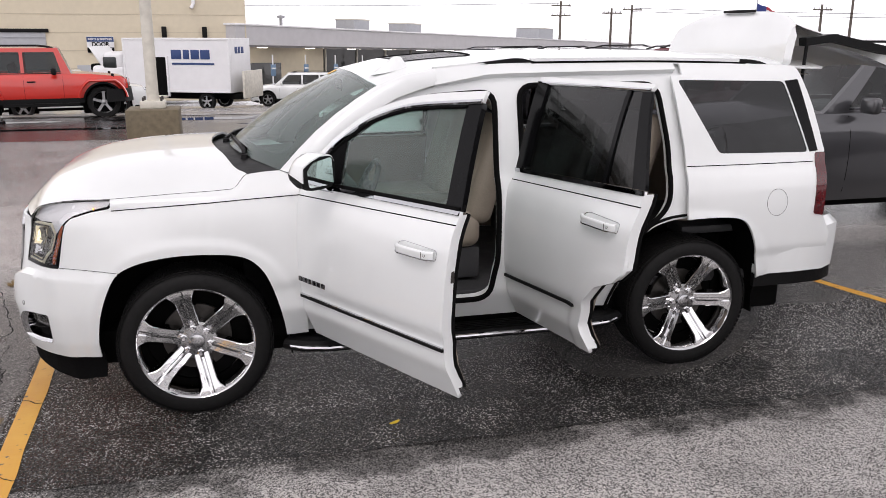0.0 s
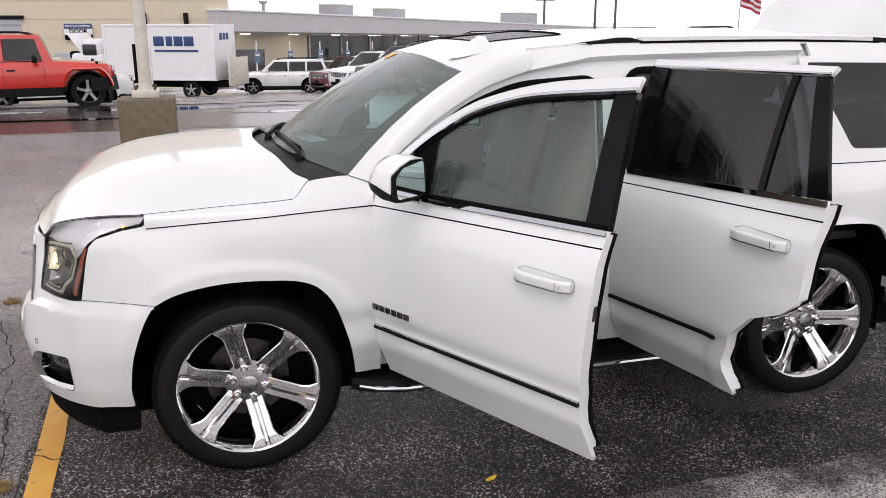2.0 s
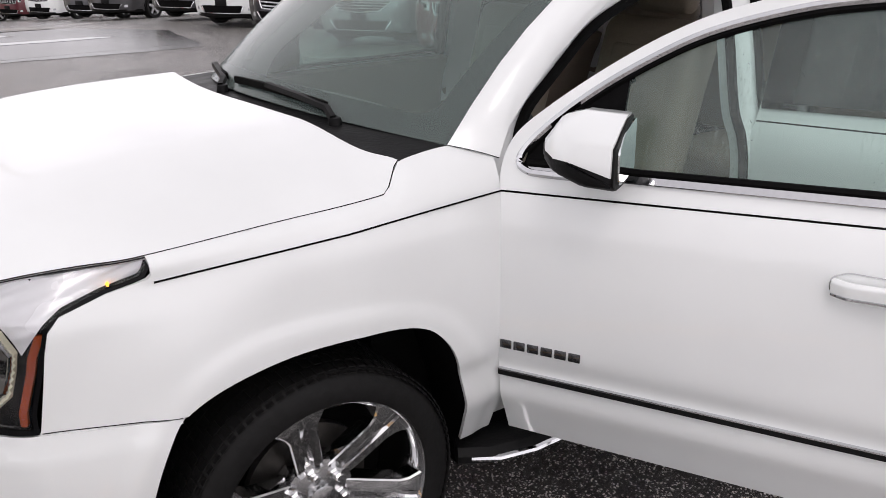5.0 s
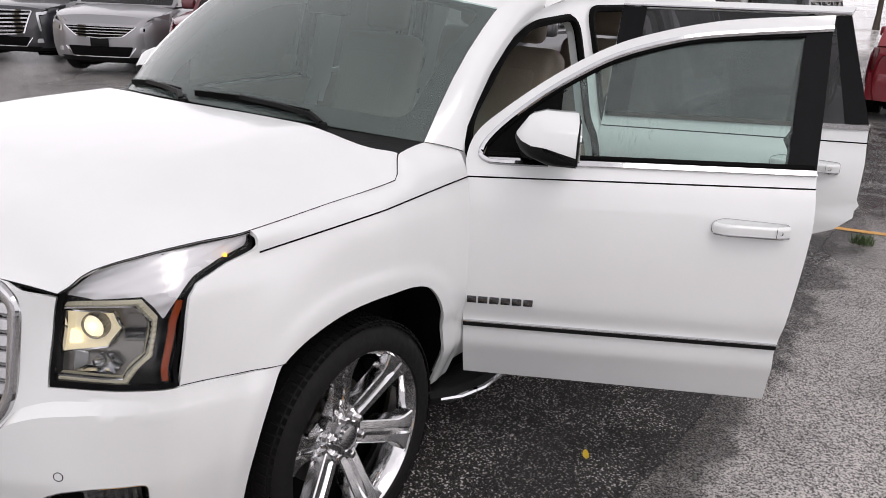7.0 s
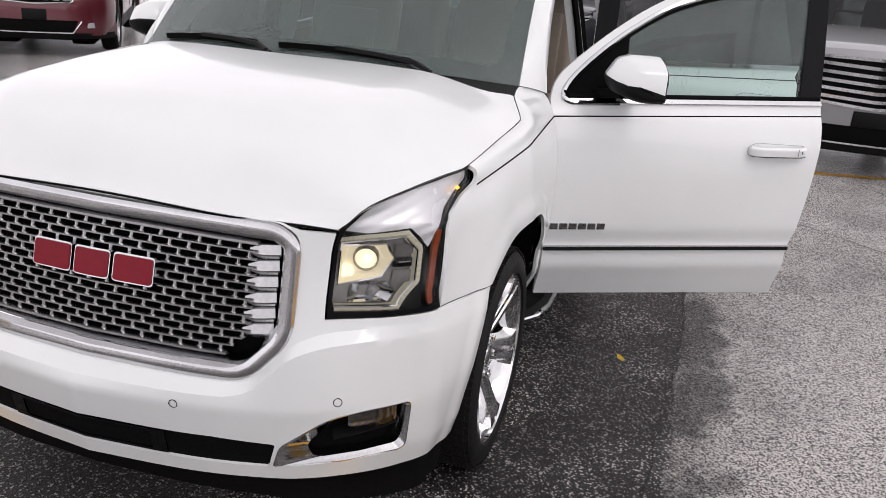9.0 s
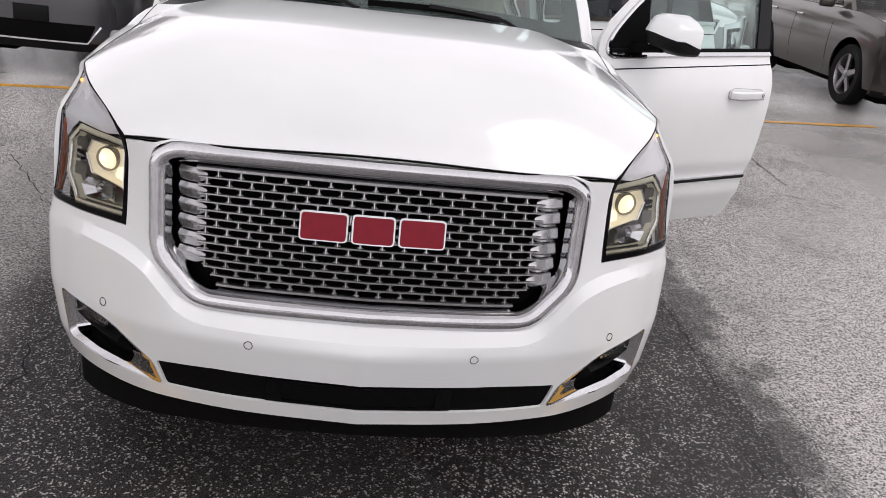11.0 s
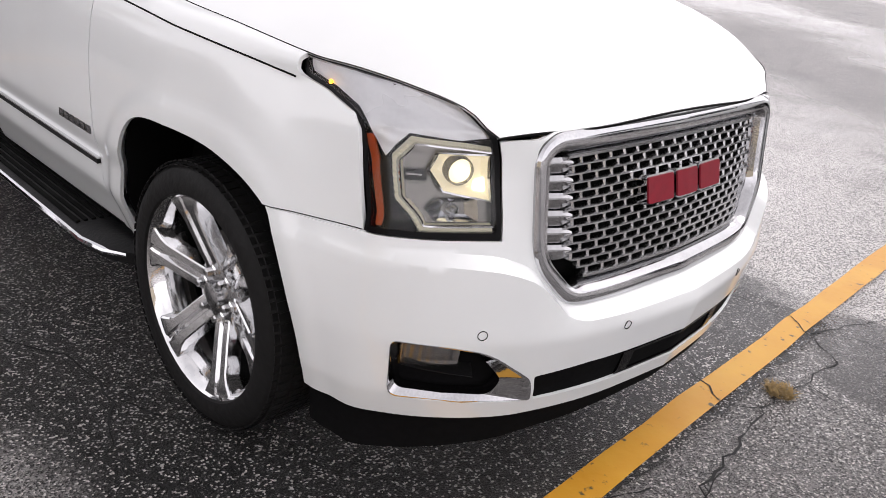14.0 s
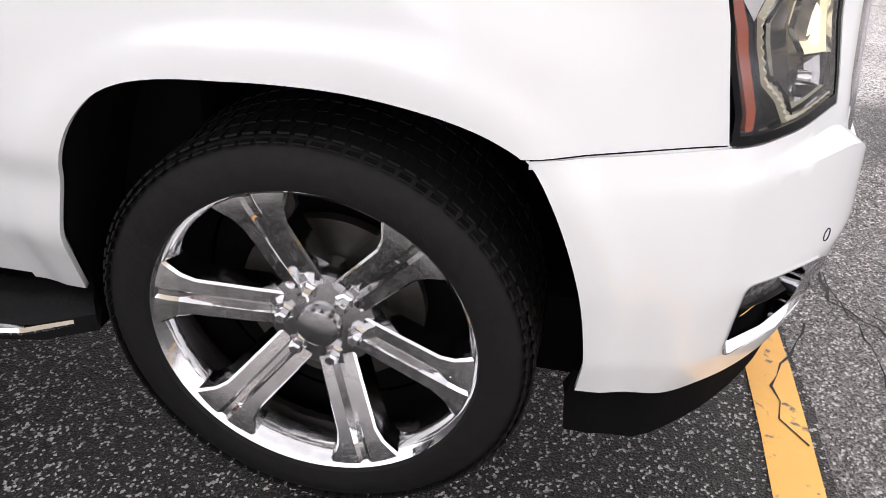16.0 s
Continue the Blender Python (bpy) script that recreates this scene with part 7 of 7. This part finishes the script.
part("concrete_drum", lathe([(0, 0.0), (0.62, 0.0), (0.62, 1.0), (0.58, 1.05), (0, 1.05)], 32, "z"), CONCRETE, drum)
part("pole", lathe([(0.1, 1.05), (0.08, 9.0), (0, 9.0)], 16, "z"), STEEL, drum)


def make_utility_pole(x, y, h, arms=1, lean=0.0):
    u = thing("utility_pole", Matrix.Translation((x, y, -3.2)) @ Matrix.Rotation(lean, 4, "Y"), "weathered wooden utility pole with crossarm", "utility pole", "utility poles")
    part("pole", lathe([(0.2, 0), (0.13, h), (0, h)], 10, "z"), WOOD, u)
    for k in range(arms):
        part("crossarm", box((2.6, 0.14, 0.16), (0, -0.15, h - 0.6 - k * 1.2), 0.01), WOOD, u)
        for i in (-1.1, -0.5, 0.5, 1.1):
            part("insulator", lathe([(0.05, 0), (0.07, 0.12), (0.03, 0.22), (0, 0.22)], 8, "z", (i, -0.15, h - 0.52 - k * 1.2)), SHUTTER, u)
    return u


for x, y, h, arms in ((41.7, 96.3, 9.2, 2), (47.5, 93.8, 8.3, 1), (49.7, 92.7, 8.7, 1), (68.0, 81.0, 8.6, 1), (70.5, 79, 9.8, 1)):
    make_utility_pole(x, y, h, arms)
for a, b in (((49.7, 92.7, 5.1), (120, 40, 5.6)), ((49.7, 92.7, 4.7), (120, 40, 5.2)), ((41.7, 96.3, 5.7), (-60, 130, 7.8))):
    n = 24
    pts = [tuple(Vector(a).lerp(Vector(b), k / n) - Vector((0, 0, 1.2 * math.sin(math.pi * k / n)))) for k in range(n + 1)]
    cable = part("power_line", sweep(pts, ring(0.03, 5)), SEAL, None)
    tagged(cable, "thin dark overhead power line", "power line", "power lines")
flag = thing("flag", Matrix.Translation((62.3, 85.3, -5.2)), "striped flag on a thin pole", "flag")
part("flagpole", lathe([(0.08, 0), (0.05, 11.5), (0, 11.5)], 8, "z"), SHUTTER, flag)
STRIPE = [solid("flag_red", (0.4, 0.03, 0.05), 0.8), solid("flag_white", (0.7, 0.7, 0.72), 0.8), solid("flag_blue", (0.03, 0.05, 0.2), 0.8)]
for k in range(7):
    z0 = 8.6 + k * 0.32
    fb = panel(lambda u, w, z0=z0: (u * 0.9, 0.25 * np.sin(u * 3), z0 + w * 0.32 - 0.55 * u * 0.6), [(0, 0), (3.2, 0), (3.2, 1), (0, 1)], [], 0.25, (0, -50, 0))
    part("stripe", fb, STRIPE[k % 2], flag, thick=0.02)
part("canton", panel(lambda u, w: (u * 0.9, -0.06 + 0.25 * np.sin(u * 3), 9.55 + w * 1.28 - 0.33 * u), [(0, 0), (1.3, 0), (1.3, 1), (0, 1)], [], 0.25, (0, -50, 0)), STRIPE[2], flag, thick=0.02)


def make_tree(x, y, h, seed):
    rnd = random.Random(seed)
    t = thing("tree", Matrix.Translation((x, y, -0.5)), "autumn tree with thinning brown and green leaves", "tree", "trees at the edge of the lot")
    trunk = sweep([(0, 0, 0), (0.1, 0, h * 0.3), (0, 0.1, h * 0.6), (0.1, 0, h * 0.9)], ring(0.22, 8), scale=lambda k: 1 - 0.8 * k)
    part("trunk", trunk, BARK, t)
    limbs, leaves = bmesh.new(), bmesh.new()
    for k in range(14):
        a, z = rnd.uniform(0, 6.28), h * rnd.uniform(0.3, 0.85)
        r = h * rnd.uniform(0.16, 0.3)
        end = Vector((r * math.cos(a), r * math.sin(a), z + r * rnd.uniform(0.3, 0.9)))
        sweep([(0, 0, z), tuple(Vector((0, 0, z)).lerp(end, 0.5) + Vector((0, 0, 0.1))), tuple(end)], ring(0.07, 5), scale=lambda q: 1 - 0.8 * q, bm=limbs)
        for j in range(90):
            p = Vector((0, 0, z)).lerp(end, rnd.uniform(0.35, 1.1)) + Vector((rnd.gauss(0, h * 0.05), rnd.gauss(0, h * 0.05), rnd.gauss(0, h * 0.05)))
            s = rnd.uniform(0.08, 0.2)
            m = Matrix.Translation(p) @ Euler((rnd.uniform(0, 6), rnd.uniform(0, 6), rnd.uniform(0, 6))).to_matrix().to_4x4()
            q = [leaves.verts.new(m @ Vector(c)) for c in ((-s, 0, 0), (0, -s * 0.5, 0.02), (s, 0, 0), (0, s * 0.5, 0.02))]
            leaves.faces.new(q)
    part("limbs", limbs, BARK, t)
    tagged(part("crown", leaves, LEAF, t), kind="stuff")
    return t


for k in range(16):
    make_tree(42 + random.uniform(-3, 6), -22 + k * 2.9, random.uniform(6, 9.5), 30 + k)

# ---------- small things on the ground ----------
leaf = thing("fallen_leaf", Matrix.Translation((1.005, -1.35, 0.008)) @ Matrix.Rotation(0.5, 4, "Z") @ Matrix.Diagonal((0.62, 0.6, 0.6, 1)), "small yellow fallen leaf on wet asphalt", "leaf")
part("blade", panel(lambda u, w: (u * 0.055, w * 0.022 * np.sqrt(np.clip(1 - u * u, 0, 1)), 0.008 * u * u + 0.006 * w * w), [(-1, -1), (1, -1), (1, 1), (-1, 1)], [], 0.2, (0, 0, -1)), solid("yellow_leaf", (0.6, 0.42, 0.03), 0.5, 0, 0.2, 60), leaf, thick=0.001)
part("stalk", sweep([(0.05, 0, 0.008), (0.075, 0.006, 0.004)], ring(0.0015, 5)), solid("leaf_stalk", (0.3, 0.16, 0.03), 0.6), leaf)
GRASS = solid("dry_grass", (0.26, 0.17, 0.06), 0.8, 0, 0.4, 40)
GREEN = solid("weed_green", (0.06, 0.1, 0.03), 0.8, 0, 0.4, 40)


def make_tuft(x, y, n, r, h, mat, label, seed):
    rnd = random.Random(seed)
    bm = bmesh.new()
    for k in range(n):
        a, d = rnd.uniform(0, 6.28), r * math.sqrt(rnd.random()) * 0.6
        p = Vector((d * math.cos(a), d * math.sin(a), 0))
        b = rnd.uniform(0, 6.28)
        tip = p + Vector((math.cos(b), math.sin(b), 0)) * rnd.uniform(0.3, 1) * r * 0.6 + Vector((0, 0, h * rnd.uniform(0.3, 1)))
        w = Vector((-math.sin(b), math.cos(b), 0)) * 0.0022
        mid_p = p.lerp(tip, 0.5) + Vector((0, 0, h * 0.2))
        v = [bm.verts.new(q) for q in (p - w, p + w, mid_p + w, mid_p - w, tip)]
        bm.faces.new([v[0], v[1], v[2], v[3]])
        bm.faces.new([v[3], v[2], v[4]])
    me = mesh_from("grass_tuft", bm)
    me.materials.append(mat)
    o = tagged(new("grass_tuft", me), label, "grass", kind="stuff")
    o.location = (x, y, 0)


make_tuft(-1.10, -0.83, 320, 0.085, 0.026, GRASS, "flat tuft of dry brown grass in a crack", 3)
make_tuft(-1.55, 1.9, 200, 0.1, 0.03, GRASS, "flat tuft of dry brown grass in a crack", 8)
make_tuft(5.15, -1.75, 160, 0.14, 0.09, GREEN, "green weed at the end of a parking line", 5)

# ---------- ground ----------


def ground_fn(u, v):
    """A sheet that is fine near the car and coarse towards the horizon."""
    x, y = np.sign(u) * np.abs(u) ** 3.2 * 900, np.sign(v) * np.abs(v) ** 3.2 * 900
    return x, y, ground_z(x, y)


gb = panel(ground_fn, [(-1, -1), (1, -1), (1, 1), (-1, 1)], [], 0.02, (0, 0, -500))
gm = mesh_from("ground", gb)
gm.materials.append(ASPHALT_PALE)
ground = tagged(new("ground", gm), "worn wet asphalt of a parking lot with cracks and seams", "ground", kind="structure")


def line_mark(a, b, w, name="parking_line"):
    a, b = Vector(a), Vector(b)
    d = (b - a).normalized()
    n = Vector((-d.y, d.x)) * w / 2
    bm = bmesh.new()
    k = max(2, int((b - a).length / 0.25))
    prev = None
    rnd = random.Random(4)
    for i in range(k + 1):
        p = a + (b - a) * i / k
        j, j2 = rnd.uniform(-0.006, 0.006), rnd.uniform(-0.006, 0.006)
        row = []
        for q in (p - n * (1 + j / w * 2), p + n * (1 + j2 / w * 2)):
            row.append(bm.verts.new((q.x, q.y, float(ground_z(q.x, q.y)) + 0.008)))
        if prev:
            bm.faces.new([prev[0], row[0], row[1], prev[1]])
        prev = row
    bmesh.ops.recalc_face_normals(bm, faces=bm.faces)
    me = mesh_from(name, bm)
    me.materials.append(YELLOW)
    return tagged(new(name, me), "worn yellow painted parking line, cracked", "parking line", kind="structure")


line_mark((-0.62, -7.2), (-1.45, 10.3), 0.115)
line_mark((4.15, 4.0), (6.6, -6.2), 0.09)
line_mark((9.2, -11.0), (21, -41), 0.1)


def wander(points, step, spread, seed):
    """A line through the given points that wanders between them."""
    rnd = random.Random(seed)
    out = []
    for a, b in zip(points, points[1:]):
        a, b = Vector(a), Vector(b)
        n = max(1, int((b - a).length / step))
        for k in range(n):
            p = a.lerp(b, k / n)
            out.append((p.x + rnd.uniform(-spread, spread), p.y + rnd.uniform(-spread, spread)))
    return out + [tuple(points[-1])]


# a smoother wet lane with standing water runs in front of the building
def sheet(name, outline, z, mat, label, category):
    bm = bmesh.new()
    bm.faces.new([bm.verts.new((x, y, z + float(ground_z(x, y)))) for x, y in outline])
    bmesh.ops.triangulate(bm, faces=bm.faces)
    bm.normal_update()
    if sum(f.normal.z for f in bm.faces) < 0:
        bmesh.ops.reverse_faces(bm, faces=bm.faces)
    me = mesh_from(name, bm, False)
    me.materials.append(mat)
    return tagged(new(name, me), label, category, kind="structure")


LANE = solid("wet_lane", (0.035, 0.032, 0.032), 0.22, 0, 0.35, 3, 0.15, spec=0.4)
WATER = solid("standing_water", (0.012, 0.0115, 0.0115), 0.03, 0, 0.3, 2, spec=0.5)
APRON = solid("pale_apron", (0.14, 0.12, 0.1), 0.4, 0, 0.25, 4, 0.2)
sheet("road", wander([(-40, 12.6), (4.6, 12.4), (5.2, 16.2), (3.6, 18.4), (-40, 18.6), (-40, 12.6)], 0.5, 0.05, 31)[:-1], 0.005, LANE, "smooth wet lane in front of the building", "road")
sheet("pavement_apron", wander([(-40, 18.75), (3.4, 18.5), (2.4, 22.2), (-40, 22.2), (-40, 18.75)], 0.5, 0.04, 32)[:-1], 0.012, APRON, "pale damp concrete strip", "pavement")
for k, (cx, cy, rx, ry) in enumerate(((-0.3, 17.3, 2.4, 0.42), (-5.6, 17.2, 1.9, 0.3), (2.2, 15.6, 1.6, 0.25), (-3.4, 15.0, 2.2, 0.22), (-8.5, 16.0, 2.5, 0.3))):
    rnd = random.Random(40 + k)
    pts = []
    for i in range(36):
        a = 2 * math.pi * i / 36
        m = 1 + rnd.uniform(-0.16, 0.16)
        pts.append((cx + rx * m * math.cos(a), cy + ry * m * math.sin(a)))
    sheet("water", pts, 0.009, WATER, "shallow puddle on the lane", "puddle")
# the stall is a ragged-edged asphalt bay, darkened for the shade by the car
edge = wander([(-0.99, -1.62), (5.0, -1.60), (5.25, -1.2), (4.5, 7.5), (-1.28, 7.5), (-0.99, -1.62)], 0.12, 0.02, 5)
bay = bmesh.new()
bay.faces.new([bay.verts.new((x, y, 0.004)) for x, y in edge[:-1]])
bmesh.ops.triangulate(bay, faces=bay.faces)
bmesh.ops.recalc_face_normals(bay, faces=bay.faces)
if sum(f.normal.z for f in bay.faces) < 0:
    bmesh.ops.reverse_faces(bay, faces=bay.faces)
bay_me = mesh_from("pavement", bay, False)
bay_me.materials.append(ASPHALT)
pavement = tagged(new("pavement", bay_me), "wet asphalt bay with coarse pale stones, shade by the car painted in", "pavement", kind="structure")


def crack(points, w, seed, z=0.0065):
    line = wander(points, 0.05, 0.014, seed)
    rnd = random.Random(seed + 1)
    bm = bmesh.new()
    prev = None
    for i, (x, y) in enumerate(line):
        a, b = Vector(line[max(0, i - 1)]), Vector(line[min(len(line) - 1, i + 1)])
        d = (b - a).normalized() if (b - a).length else Vector((1, 0))
        n = Vector((-d.y, d.x)) * w * rnd.uniform(0.15, 0.75) / 2
        row = [bm.verts.new((x - n.x, y - n.y, z)), bm.verts.new((x + n.x, y + n.y, z))]
        if prev:
            bm.faces.new([prev[0], row[0], row[1], prev[1]])
        prev = row
    bmesh.ops.recalc_face_normals(bm, faces=bm.faces)
    if sum(f.normal.z for f in bm.faces) < 0:
        bmesh.ops.reverse_faces(bm, faces=bm.faces)
    part("crack", bm, TAR, pavement, smooth=False)


crack([(-6, -1.75), (-3, -1.6), (-0.9, -1.56), (0.26, -1.56), (0.98, -1.60), (1.43, -1.62), (1.92, -1.6), (2.62, -1.57), (3.39, -1.55), (4.08, -1.53), (6, -1.5), (9, -1.6)], 0.012, 1)
crack([(-0.61, 1.32), (-0.26, 1.21), (-0.04, 1.28), (0.2, 1.14), (0.54, 1.16), (0.76, 1.29), (1.15, 1.46), (1.6, 1.8), (2.4, 2.3)], 0.014, 3)
crack([(0.2, 1.14), (0.0, 1.04), (-0.3, 1.02)], 0.010, 4)
crack([(-1.62, 1.69), (-1.42, 1.06), (-1.31, 0.65), (-1.38, 0.5), (-1.32, 0.1), (-1.2, -0.07), (-1.11, -0.67), (-1.14, -1.27), (-0.97, -1.43), (-1.06, -1.71), (-1.3, -2.4)], 0.016, 5)
crack([(-1.48, 0.32), (-1.32, 0.0), (-1.2, -0.07)], 0.012, 6)
crack([(-1.27, 0.42), (-1.25, 0.1), (-1.2, -0.21)], 0.010, 7)
crack([(-1.03, 0.56), (-0.97, 0.49), (-1.01, 0.28), (-1.1, 0.08)], 0.012, 8, 0.0095)
crack([(-1.11, -0.67), (-1.0, -0.55), (-0.9, -0.62), (-0.6, -0.7)], 0.012, 9, 0.0095)
crack([(-1.05, -1.5), (-0.95, -1.42), (-0.84, -1.5), (-0.5, -1.46)], 0.012, 10, 0.0095)
crack([(-1.14, -0.98), (-1.5, -0.9), (-2.2, -1.1)], 0.012, 11)
crack([(3.5, -0.5), (3.56, -0.62), (3.61, -0.88), (3.65, -1.18), (3.73, -1.4), (4.06, -1.54)], 0.012, 12)
crack([(2.05, -1.6), (2.2, -1.2), (2.1, -0.9), (2.4, -0.5)], 0.01, 13)
crack([(-1.8, 3.4), (-1.3, 3.0), (-0.9, 3.1), (0.2, 3.5), (1.0, 3.3)], 0.02, 14)
crack([(4.0, -2.2), (3.2, -3.2), (2.5, -4.4)], 0.02, 15)
crack([(5.5, -3.0), (4.4, -3.6), (3.4, -3.5)], 0.02, 16)
crack([(-4, 12.4), (-1.7, 12.0), (0.8, 12.2), (5, 12.6)], 0.05, 17)
